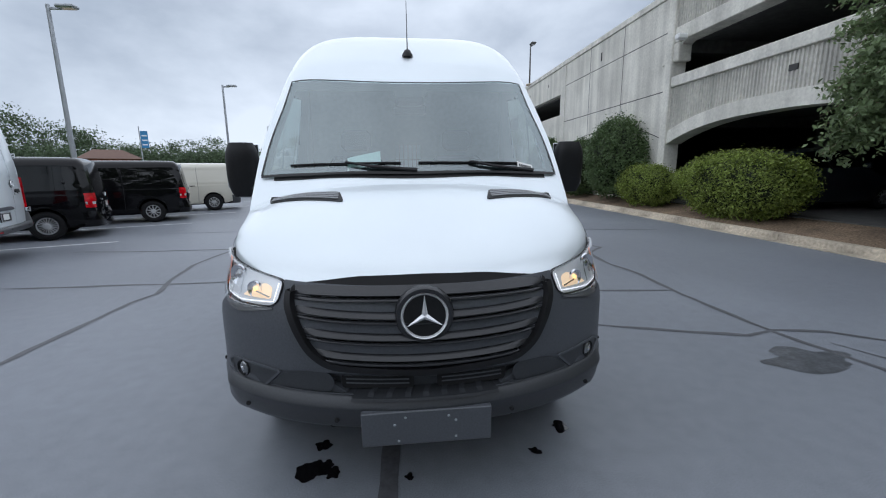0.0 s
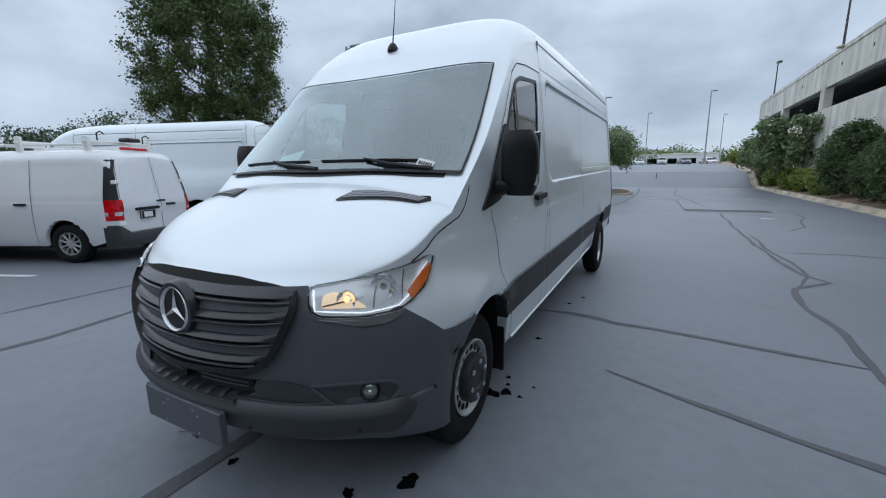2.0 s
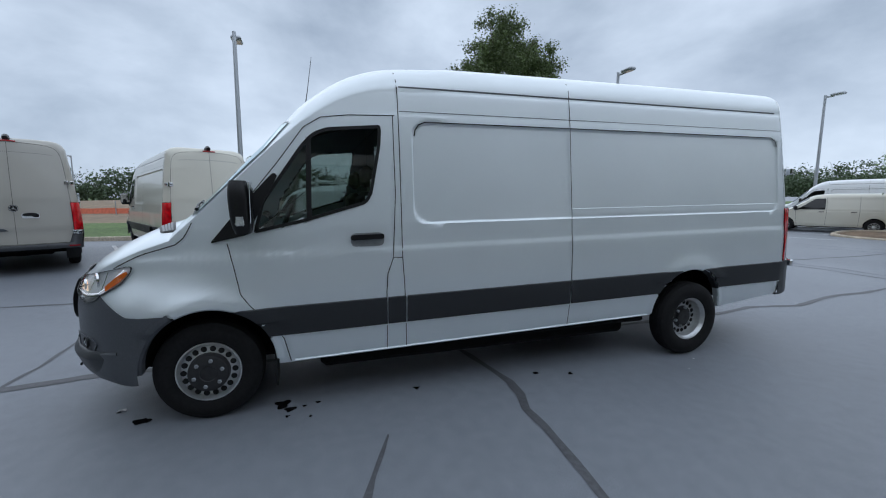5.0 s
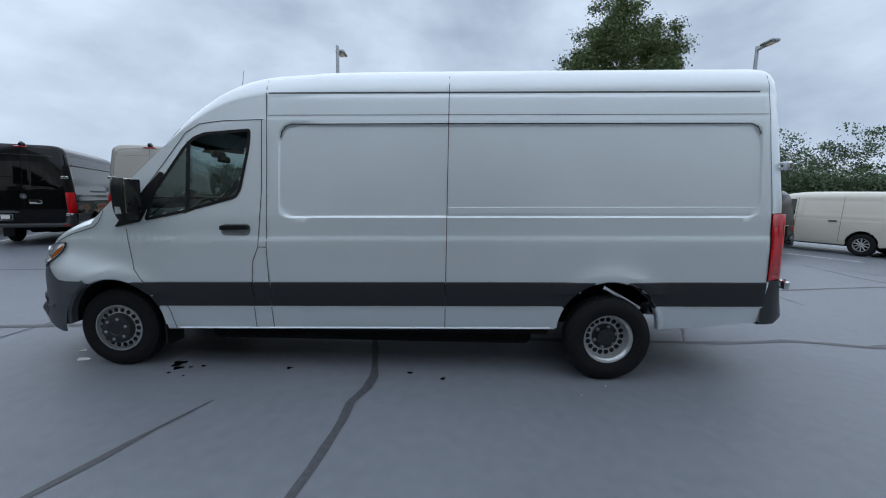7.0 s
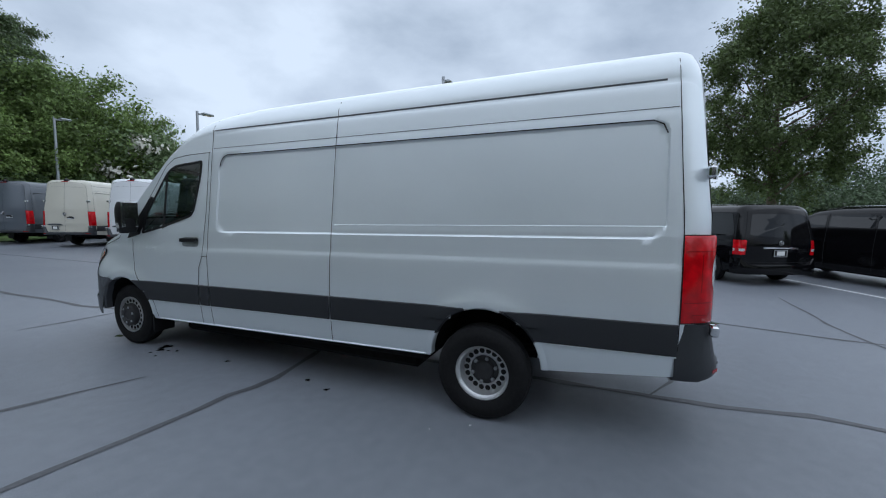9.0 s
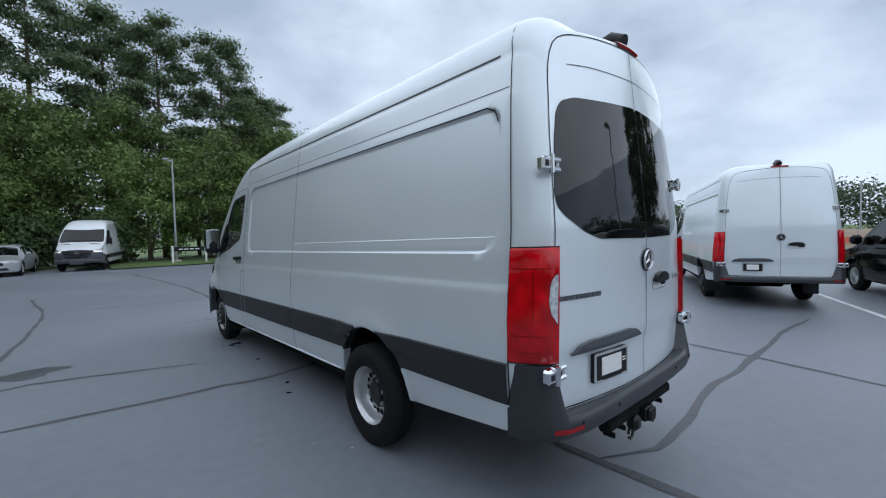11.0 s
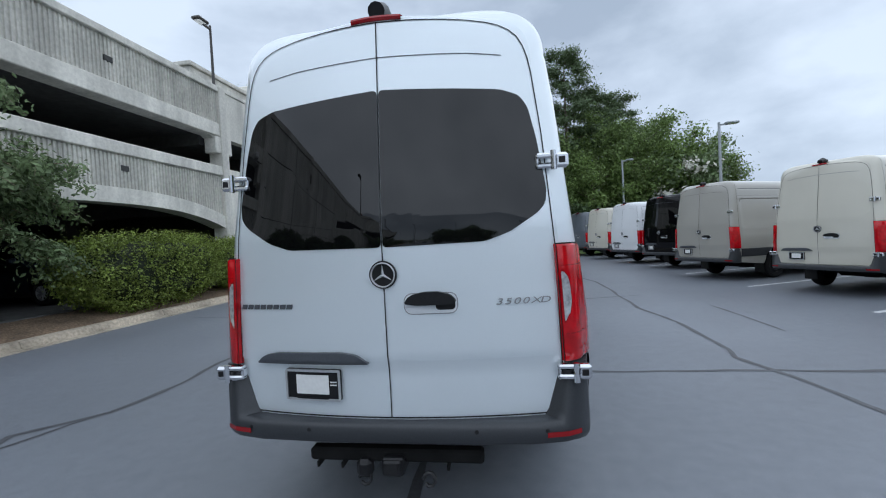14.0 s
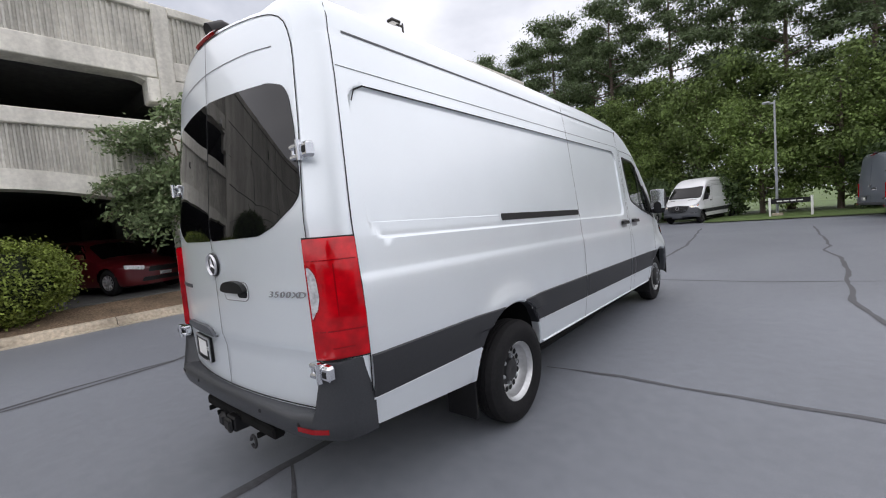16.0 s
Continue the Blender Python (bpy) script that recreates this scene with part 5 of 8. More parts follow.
            for z in (0.648, 0.666):
                stroke([(x0 + 0.02, z), (x1 - 0.02, z)], fm, 0.007, 0.005).obj("intake_bar", M_TRIM, t)
        rows = [[fn(angle_at(body, -0.30 + 0.60 * i / 20), z, o) for z, o in ((0.594, 0.046), (0.606, 0.040), (0.613, 0.0), (0.622, -0.040))] for i in range(21)]
        Geo().grid(rows).obj("bumper_step", M_RUB, t, 40)
        for k in range(7):
            x = -0.225 + 0.075 * k
            Geo().grid([[fn(angle_at(body, x + dx + (0.012 if o < 0 else 0.0)), z, o) for z, o in ((0.610, 0.034), (0.619, 0.012), (0.628, -0.026))] for dx in (-0.012, 0.012)]).obj("step_grip", M_TRIM_D, t)
    for s in (1, -1):
        def fa(x, z, o=0.0, s=s):
            return fn(s * angle_at(body, x), z, o)
        if hero:
            # scoop painted on: dark patch for its shade, pale line for its lit edge
            sc = rounded([(0.40, 0.612), (0.665, 0.614), (0.645, 0.645), (0.59, 0.682), (0.50, 0.700), (0.40, 0.700), (0.375, 0.66)], 0.02, 3)
            patch(sc, fa, 0.010, 3, 0.04, 0.003).obj("bumper_scoop", M_TRIM_D, t, 30)
            stroke([(0.665, 0.611), (0.50, 0.610), (0.30, 0.610)], fa, 0.004, 0.014).obj("scoop_edge", M_TRIM_L, t)
        pk = rounded([(0.600, 0.690), (0.75, 0.700), (0.870, 0.694), (0.905, 0.655), (0.870, 0.594), (0.79, 0.564), (0.700, 0.588)], 0.024, 3)
        # flat patches paint the pocket: dark for its shade, paler for its lit floor
        patch(pk, fa, 0.0125, 3, 0.03, 0.003).obj("fog_lamp_pocket", M_TRIM_D, t, 30)
        pr, _ = rim(pk, fa, 0.010, 0.019, 0.03, 0.010)
        pr.obj("pocket_edge", M_TRIM, t, 30)
        patch(rounded([(0.715, 0.600), (0.79, 0.580), (0.862, 0.604), (0.845, 0.630), (0.74, 0.634)], 0.012, 2), fa, 0.0145, 2, 0.03, 0.002).obj("pocket_floor", M_TRIM, t, 30)
        c = fa(0.808, 0.652, 0.006)
        fog = thing("fog_lamp", "", "")
        fog.parent = t
        fog.matrix_local = Matrix.Translation(c) @ Matrix.Rotation(radians(34 * s), 4, "Z")
        Geo().lathe([(0.03, 0.042), (-0.010, 0.041), (-0.016, 0.037), (-0.004, 0.033)], 24, 0, "y").obj("fog_bezel", M_BLACK, fog, 40)
        Geo().lathe([(-0.004, 0.034), (-0.012, 0.027), (-0.016, 0.014), (-0.017, 0.0)], 24, 0, "y").obj("fog_lens", M_FOG, fog, 40)
        Geo().lathe([(-0.0175, 0.010), (-0.021, 0.006), (-0.022, 0.0)], 12, 0, "y").obj("fog_bulb", M_CHROME, fog, 40)
        if hero:
            patch(rounded([(0.33, 0.606), (0.40, 0.650), (0.50, 0.668), (0.60, 0.662), (0.70, 0.632), (0.745, 0.606)], 0.015, 2), fa, -0.004, 3, 0.03, 0.03).obj("bumper_shield", M_TRIM, t, 30)
        if hero:
            for x, z in ((0.36, 0.50), (0.76, 0.50), (0.972, 0.60)):
                c = fa(x, z, 0.047 if x < 0.9 else 0.013)
                Geo().lathe([(0.006, 0.011), (0.0, 0.009), (0.0, 0.0)], 12, 0, "y", c).obj("parking_sensor", M_GAP, t)
        # headlamp
        hl = rounded([(0.388, 1.072), (0.392, 0.985), (0.42, 0.962), (0.55, 0.957), (0.66, 0.968), (0.71, 0.99), (0.80, 1.04), (0.86, 1.11), (0.875, 1.150), (0.84, 1.156), (0.70, 1.128), (0.55, 1.100), (0.46, 1.086)], 0.02, 2)

        def fh(q, z, o=0.0, s=s):
            return fn(s * radians(q * 100), z, o)
        lamp = thing("headlamp", "", "")
        lamp.parent = t
        patch(hl, fh, 0.008, 4, 0.04).obj("lamp_bowl", M_REFLECTOR, lamp, 40)
        patch(hl, fh, 0.028, 5, 0.03, 0.024).obj("lamp_lens", M_CLEAR, lamp, 50)
        bz, _ = rim(hl, fh, 0.003, 0.016, 0.03, 0.014)
        bz.obj("lamp_seal", M_GAP, lamp)
        patch(rounded([(0.405, 0.956), (0.53, 0.922), (0.60, 0.925), (0.66, 0.948), (0.675, 0.970), (0.55, 0.957), (0.41, 0.963)], 0.01, 2), fh, 0.018, 2, 0.04, 0.012).obj("lamp_skirt", M_LAMP_SKIRT, lamp)
        patch(rounded([(0.715, 1.000), (0.80, 1.055), (0.848, 1.108), (0.838, 1.124), (0.775, 1.092), (0.705, 1.030)], 0.006, 2), fh, 0.020, 2, 0.03, 0.006).obj("side_reflector", M_AMBER, lamp)
        for q, z, r, mm in ((0.50, 1.022, 0.030, M_AMBER_LIT), (0.62, 1.060, 0.040, M_CHROME)):
            c = fh(q, z, 0.010)
            d = Vector((s * math.sin(radians(q * 100)) * 0.6, -1, 0)).normalized()
            turn = Matrix.Translation(c) @ d.to_track_quat("Y", "Z").to_matrix().to_4x4()
            ob = Geo().lathe([(-0.002, r * 1.3), (0.010, r * 1.25), (0.004, r), (-0.002, r * 0.7)], 20, 0, "y").obj("lamp_cup", M_CHROME, lamp, 40)
            ob.matrix_local = turn
            ob = Geo().lathe([(-0.004, r * 0.42), (0.006, r * 0.34), (0.010, 0.0)], 16, 0, "y").obj("bulb", mm, lamp, 40)
            ob.matrix_local = turn
        patch(rounded([(0.425, 0.992), (0.432, 1.040), (0.462, 1.052), (0.500, 1.040), (0.535, 1.012), (0.560, 0.988)], 0.01, 2), fh, 0.010, 2, 0.03, 0.002).obj("indicator_reflector", M_AMBER_GLOW, lamp)
        for q0, z0_, q1, z1_ in ((0.575, 0.985, 0.60, 1.09), (0.68, 1.005, 0.70, 1.115), (0.43, 1.0, 0.55, 1.03)):
            stroke([(q0, z0_), (q1, z1_)], fh, 0.006, 0.013).obj("reflector_rib", M_CHROME, lamp)
        stroke([(0.404, 1.06), (0.408, 0.985), (0.55, 0.972), (0.66, 0.985), (0.72, 1.025), (0.77, 1.09), (0.825, 1.135)], fh, 0.005, 0.016, 0.03).obj("light_guide", M_DRL, lamp)
        # hood: edge gap, crease and air intake
        ft = body.on_top

        stroke([(0.45, 1.140), (0.50, 1.163), (0.60, 1.204), (0.67, 1.231), (0.78, 1.262), (0.851, 1.283), (0.90, 1.325), (0.930, 1.375), (0.955, 1.425)], lambda y, z, o, s=s: body.on_side(s, y, z, o), 0.007, 0.011, 0.02).obj("panel_gap", M_GAP, t)
        vent = rounded([(s * 0.405, 0.605), (s * 0.835, 0.728), (s * 0.855, 0.830), (s * 0.440, 0.730)], 0.025, 3)
        patch(vent, ft, 0.004, 3, 0.03, 0.003).obj("hood_vent", M_BLACK, t, 30)
        for k in range(4):
            q = 0.2 + 0.2 * k
            stroke([(s * 0.440, 0.622 + 0.105 * q), (s * 0.830, 0.735 + 0.090 * q)], ft, 0.013, 0.009, 0.03).obj("vent_slat", M_VENT, t)
        # wiper
        x0, x1 = (0.66, 0.03) if s > 0 else (-0.08, -0.74)

        def base(x):
            return 0.882 + 0.09 * (x / 0.8) ** 2
        g = Geo().tube([ft(x0 + (x1 - x0) * k / 10, base(x0 + (x1 - x0) * k / 10) + 0.028, 0.014) for k in range(11)], 0.007, 5)
        xm = (x0 + x1) / 2
        g.tube([ft(x0 + 0.10, base(x0 + 0.10) - 0.012, 0.012), ft(xm + 0.15, base(xm + 0.15) + 0.002, 0.022), ft(xm, base(xm) + 0.026, 0.024)], [0.013, 0.010, 0.007], 6)
        g.obj("wiper", M_BLACK, t, 40)
    ft = body.on_top
    # windscreen
    def screen_at(u, v, o):
        x = u * (0.915 - 0.10 * v)
        return ft(x, 0.862 + 0.575 * v + (0.09 + 0.05 * v) * (x / 0.8) ** 2, o)
    nu = 24 if hero else 12
    ub = [-1 + 2 * i / nu for i in range(nu + 1)]
    Geo().grid([[screen_at(u, v, 0.009) for v in [k / 12 for k in range(13)]] for u in ub]).obj("windscreen", M_WSHIELD if hero else M_DGLASS, t, 60)
    bd = Geo()
    bd.grid([[screen_at(u, v, 0.011) for v in (-0.02, 0.006)] for u in ub])
    bd.grid([[screen_at(u, v, 0.011) for v in (0.994, 1.006)] for u in ub])
    for u0, u1 in ((-1.005, -0.994), (0.994, 1.005)):
        bd.grid([[screen_at(u, v, 0.011) for u in (u0, u1)] for v in [k / 12 for k in range(13)]])
    fr_ = Geo()
    fr_.grid([[screen_at(u, v, 0.003) for v in (0.0, 0.03, 0.06)] for u in ub])
    fr_.grid([[screen_at(u, v, 0.003) for v in (0.90, 0.95, 1.0)] for u in ub])
    for u0, u1 in ((-1.0, -0.945), (0.945, 1.0)):
        fr_.grid([[screen_at(u, v, 0.003) for u in (u0, (u0 + u1) / 2, u1)] for v in [k / 16 for k in range(17)]])
    if hero:
        fr_.grid([[screen_at(u, v, 0.003) for v in (0.84, 0.87, 0.90)] for u in (-0.13, -0.05, 0.05, 0.13)])
        fr_.obj("printed_border", M_BLACK, t, 40)
    bd.obj("windscreen_border", M_BLACK, t, 40)
    Geo().grid([[ft(-0.84 + 1.68 * i / 20, y + 0.09 * ((-0.84 + 1.68 * i / 20) / 0.8) ** 2, 0.002) for y in (0.836, 0.855, 0.876)] for i in range(21)]).obj("scuttle", M_BLACK, t, 40)
    # tail: window panes, seams, badges, handle, bumper
    fb = body.on_back
    for s in (1, -1):
        bw = rounded([(s * x, z) for x, z in BACK_WIN], 0.025, 3)
        if back_glass:
            patch(bw, fb, 0.004, 5, 0.07, 0.004).obj("rear_window", M_DGLASS, t, 40)
        else:
            rec, _ = rim(rounded([(s * x, z) for x, z in BACK_WIN], 0.05, 3), fb, 0.012, 0.003, 0.06, 0.004)
            rec.obj("door_panel_bead", paint_m, t, 40)
        stroke([(s * 0.835, 0.57), (s * 0.842, 0.83), (s * 0.832, 1.4), (s * 0.795, 1.95), (s * 0.762, 2.25), (s * 0.748, 2.33), (s * 0.728, 2.395), (s * 0.700, 2.445), (s * 0.66, 2.482), (s * 0.61, 2.507), (s * 0.55, 2.523), (s * 0.45, 2.537), (s * 0.35, 2.545), (s * 0.2, 2.552), (0, 2.556)], fb, 0.0055, 0.003).obj("door_gap", M_GAP, t)
        # grey line paints the soft shading of the upper door crease
        stroke([(s * 0.62, 2.345), (s * 0.45, 2.36), (0, 2.372)], fb, 0.005, 0.002).obj("door_crease", M_TRIM_L, t)
    stroke([(0.0, 0.57), (0.0, 2.555)], fb, 0.0055, 0.005).obj("door_gap", M_GAP, t)
    emblem(t, fb(0.0, 1.285, 0.018), 0.062, -3)
    patch(rounded([(-0.358, 1.090), (-0.094, 1.090), (-0.094, 1.188), (-0.358, 1.188)], 0.048, 6), fb, 0.003, 3, 0.03).obj("handle_cup", M_BRIGHT, t)
    cup_r, _ = rim(rounded([(-0.358, 1.085), (-0.094, 1.085), (-0.094, 1.190), (-0.358, 1.190)], 0.051, 6), fb, 0.004, 0.004, 0.03, 0.003)
    cup_r.obj("cup_edge", M_VENT, t)
    # dark oval paints the shadow under the handle into the cup
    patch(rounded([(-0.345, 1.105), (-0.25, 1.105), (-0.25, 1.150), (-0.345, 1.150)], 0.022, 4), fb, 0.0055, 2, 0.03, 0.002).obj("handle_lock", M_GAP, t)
    patch(rounded([(-0.356, 1.140), (-0.30, 1.132), (-0.16, 1.132), (-0.096, 1.142), (-0.125, 1.180), (-0.19, 1.196), (-0.27, 1.196), (-0.33, 1.178)], 0.02, 5), fb, 0.03, 3, 0.04, 0.026).obj("rear_door_handle", M_BLACK, t, 30)
    for s in (1, -1):
        stroke([(s * 0.012, 0.862), (s * 0.83, 0.862)], fb, 0.006, 0.0025).obj("lower_crease", paint_m, t)
    stroke([(0.835, 0.572), (0.40, 0.572), (-0.40, 0.572), (-0.835, 0.572)], fb, 0.007, 0.003).obj("door_gap", M_GAP, t)
    pull = patch(rounded([(0.74, 0.838), (0.68, 0.885), (0.60, 0.90), (0.24, 0.905), (0.16, 0.893), (0.09, 0.845)], 0.02, 3), fb, 0.022, 3, 0.05, 0.02)
    pull.obj("plate_light_bar", M_TRIM, t, 30)
    plate_parts(t, body, 0.41, 0.735, detail=hero)
    # badges as plain bars
    if hero:
        for k in range(8):
            x = 0.822 - 0.0405 * k
            patch([(x, 1.124), (x - 0.032, 1.124), (x - 0.038, 1.148), (x - 0.006, 1.148)], fb, 0.006, 1, 0.1, 0.005).obj("badge_bar", M_TRIM, t)
        letters("3500XD", 0.054, lambda u, v, o: fb(-0.535 - 1.28 * u, 1.118 + 0.8 * v, o), "badge_character", M_VENT, t)
    plan = [(0.985, yr - 0.18), (0.982, yr - 0.10), (0.962, yr - 0.02), (0.915, yr + 0.045), (0.89, yr + 0.064), (0.87, yr + 0.076), (0.85, yr + 0.085), (0.835, yr + 0.089), (0.70, yr + 0.118), (0.40, yr + 0.135), (0.0, yr + 0.14)]
    path = [(s * x, y) for s, seq in ((1, plan), (-1, plan[-2::-1])) for x, y in seq]
    rows = []
    for x, y in path:
        k = min(1.0, max(0.0, (abs(x) - 0.846) / 0.032))
        kl = min(1.0, max(0.0, (abs(x) - 0.90) / 0.06))
        ri = 0.038 * k * min(1.0, max(0.0, (0.955 - abs(x)) / 0.04))
        tp = 0.563 + 0.257 * k
        inn = 0.045 - 0.040 * k
        cx, cy = x * (1 - inn), y - inn * 0.9
        pts = [(cx * 0.97, cy - 0.03, 0.475 - 0.02 * kl), (x * 0.985, y - 0.012, 0.46 - 0.02 * kl), (x, y, 0.49 - 0.02 * kl), (x, y, 0.540), (x * (1 - 0.01 + 0.007 * k), y - 0.012 + 0.008 * k - ri, 0.556 + 0.250 * k), (cx, cy - ri, tp), (cx * 0.94, cy - 0.04 - ri, tp)]
        rows.append([body.place(*p) for p in pts])
    Geo().grid(rows).obj("rear_bumper", M_TRIM_D, t, 40)
    for s in (1, -1):
        Geo().grid([[body.place(s * x, y + 0.004, z) for x, y in ((0.915, yr + 0.047), (0.85, yr + 0.087), (0.75, yr + 0.109))] for z in (0.494, 0.518)]).obj("rear_reflector", M_LENS_DRED, t)
    for x in (-0.42, 0.42, -0.75, 0.75):
        yb = lerp([(0.0, yr + 0.14), (0.4, yr + 0.135), (0.7, yr + 0.118), (0.85, yr + 0.085)], abs(x))
        Geo().lathe([(0.0, 0.011), (0.004, 0.009), (0.004, 0)], 12, 0, "y", body.place(x, yb, 0.525)).obj("parking_sensor", M_GAP, t)
    # rear camera and brake light on the roof edge
    c = body.place(0, yr - 0.10, 2.575)
    rows = []
    for k in range(21):
        x = -0.13 + 0.013 * k
        p = fb(x, 2.565 - 0.25 * x * x)
        rows.append([(p[0], p[1] + dy, p[2] + dz) for dy, dz in ((-0.10, 0.040), (-0.03, 0.034), (0.006, 0.024), (0.013, 0.012), (0.008, 0.0), (-0.02, -0.002))])
    Geo().grid(rows).obj("high_brake_light", M_LENS_DRED, t, 40)
    cm = Geo()
    cm.tube([(0, c[1] + 0.0, c[2] + 0.02), (0, c[1] + 0.02, c[2] + 0.07), (0, c[1] + 0.075, c[2] + 0.085), (0, c[1] + 0.15, c[2] + 0.055)], [0.055, 0.058, 0.055, 0.045], 12)
    cm.obj("rear_camera", M_BLACK, t, 40)
    # floor pan, tow bar
    Geo().box((-0.48, 0.40, 0.36), (0.48, ya + 0.55, 0.48), 0.02).box((-0.93, 1.50, 0.37), (0.93, ya - 0.50, 0.48), 0.02).box((-0.80, ya + 0.5, 0.52), (0.80, yr - 0.02, 0.60), 0.02).obj("floor_pan", M_UNDER, t)
    # running gear, plus a broad low box added to block light underneath
    Geo().box((-0.5, 0.25, 0.26), (0.5, 1.9, 0.40), 0.05).box((-0.14, 1.9, 0.24), (0.14, ya, 0.36), 0.03).box((-0.55, ya - 0.14, 0.26), (0.55, ya + 0.14, 0.42), 0.08).box((-0.80, 1.75, 0.23), (0.80, ya - 0.62, 0.40), 0.04).obj("running_gear", M_UNDER, t)
    if hero:
        tow = Geo().box((-0.445, yr + 0.02, 0.430), (0.445, yr + 0.09, 0.495), 0.012)
        tow.obj("tow_bar", M_UNDER, t)
        Geo().box((-0.055, yr + 0.0, 0.385), (0.055, yr + 0.13, 0.472), 0.008).box((-0.048, yr + 0.13, 0.39), (0.048, yr + 0.150, 0.467), 0.012).obj("tow_socket", M_BLACK, t)
        Geo().box((-0.03, yr + 0.146, 0.402), (0.03, yr + 0.1525, 0.455)).obj("socket_mouth", M_GAP, t)
        Geo().tube([(0.16 + 0.03 * math.cos(a), yr + 0.08, 0.345 + 0.035 * math.sin(a)) for a in [k * 0.7 for k in range(9)]], 0.009, 6).obj("chain_loop", M_RIM_D, t)
        Geo().tube([(-0.17 + 0.03 * math.cos(a), yr + 0.08, 0.345 + 0.035 * math.sin(a)) for a in [k * 0.7 for k in range(9)]], 0.009, 6).obj("chain_loop", M_RIM_D, t)
        Geo().box((0.11, yr + 0.06, 0.365), (0.19, yr + 0.13, 0.455), 0.02).obj("wiring_plug", M_BLACK, t)
        for x in (-0.27, 0.27, 0.40):
            Geo().box((x - 0.006, yr + 0.03, 0.400), (x + 0.006, yr + 0.10, 0.432), 0.003).obj("tow_bracket", M_UNDER, t)
        # aerial
        a = ft(0.0, 1.70, 0.0)
        Geo().lathe([(0, 0.04), (0.02, 0.038), (0.05, 0.02), (0.06, 0.0)], 16, 0, "z", (a[0], a[1], a[2] - 0.008)).obj("aerial_base", M_BLACK, t, 50)
        Geo().tube([(0, a[1], a[2] + 0.04), (0, a[1] + 0.03, a[2] + 0.22), (0, a[1] + 0.07, a[2] + 0.50)], [0.005, 0.003, 0.002], 6).obj("aerial", M_BLACK, t)
        # cabin
        cab = thing("cabin", "", "")
        cab.parent = t
        rows = [[(x, y, z) for y, z in ((0.95, 1.30), (1.02, 1.40), (1.20, 1.40), (1.32, 1.32), (1.36, 1.15), (1.30, 0.85))] for x in (-0.90, -0.6, -0.2, 0.2, 0.6, 0.90)]
        Geo().grid(rows).obj("dashboard", M_DASH, cab, 30)
        Geo().tube([(0.43 + 0.20 * math.cos(q), 1.50 + 0.07 * math.sin(q), 1.33 + 0.18 * math.sin(q)) for q in [2 * math.pi * k / 24 for k in range(25)]], 0.016, 8, cap=False).obj("steering_wheel", M_BLACK, cab, 50)
        Geo().tube([(0.43, 1.36, 1.22), (0.43, 1.49, 1.32)], [0.05, 0.045], 10).obj("steering_column", M_BLACK, cab, 40)
        for sx in (-0.45, 0.43):
            Geo().box((sx - 0.25, 1.72, 0.85), (sx + 0.25, 2.18, 1.02), 0.06).obj("seat_cushion", M_SEAT, cab, 30)
            Geo().box((sx - 0.24, 2.10, 1.0), (sx + 0.24, 2.24, 1.62), 0.06).obj("seat_back", M_SEAT, cab, 30)
            Geo().box((sx - 0.13, 2.13, 1.66), (sx + 0.13, 2.23, 1.84), 0.04).obj("headrest", M_SEAT, cab, 30)
        bk = Geo().grid([[(x, 2.36, z) for z in (0.5, 1.42, 1.46, 1.72, 1.76, 2.42)] for x in (-0.86, -0.15, -0.12, 0.12, 0.15, 0.86)], keep=lambda i, j: not (i == 2 and j == 2))
        bk.obj("bulkhead", M_CABIN, cab)
        Geo().box((-0.90, 1.48, 0.6), (0.90, 2.36, 0.64)).obj("cab_floor", M_DASH, cab)
        Geo().grid([[(x, y, 2.17 + 0.3 * (y - 1.6)) for y in (1.62, 2.0, 2.34)] for x in (-0.75, 0.0, 0.75)]).obj("headliner", M_CABIN, cab)
        for k in range(7):
            q = -0.12 + 0.04 * k
            Geo().box((q - 0.004, 2.352, 1.46), (q + 0.004, 2.358, 1.72)).obj("mesh_wire", M_CABIN, cab)
        Geo().box((-0.30, 2.352, 1.585), (0.30, 2.358, 1.595)).obj("mesh_rail", M_CABIN, cab)
        Geo().box((-0.12, 1.50, 1.88), (0.12, 1.53, 1.95), 0.02).obj("rear_view_mirror", M_BLACK, cab)
        Geo().box((-0.10, 1.42, 1.93), (0.10, 1.50, 2.00), 0.02).obj("sensor_pod", M_BLACK, cab)
        Geo().grid([[ft(x, y + 0.10 * (x + 0.3), 0.003) for y in (0.91, 0.945, 0.985)] for x in (-0.40, -0.31, -0.20)]).obj("paper_sheet", M_PAPER, cab)
        st = Geo().grid([[ft(x, y, 0.012) for y in (0.942, 0.962, 0.985)] for x in (0.66, 0.71, 0.76)])
        stk = st.obj("stock_sticker", M_WHITE, cab)
        for k in range(6):
            q = 0.673 + 0.0135 * k
            Geo().grid([[ft(x, y, 0.0135) for y in (0.955, 0.972)] for x in (q, q + 0.009)]).obj("print_bar", M_GAP, stk)
    return t


high_van("cargo_van", "silver high-roof cargo van with dark grey bumpers and tinted rear windows", pose(0, 0, 0), P_SILVER, hero=True, group="vans")


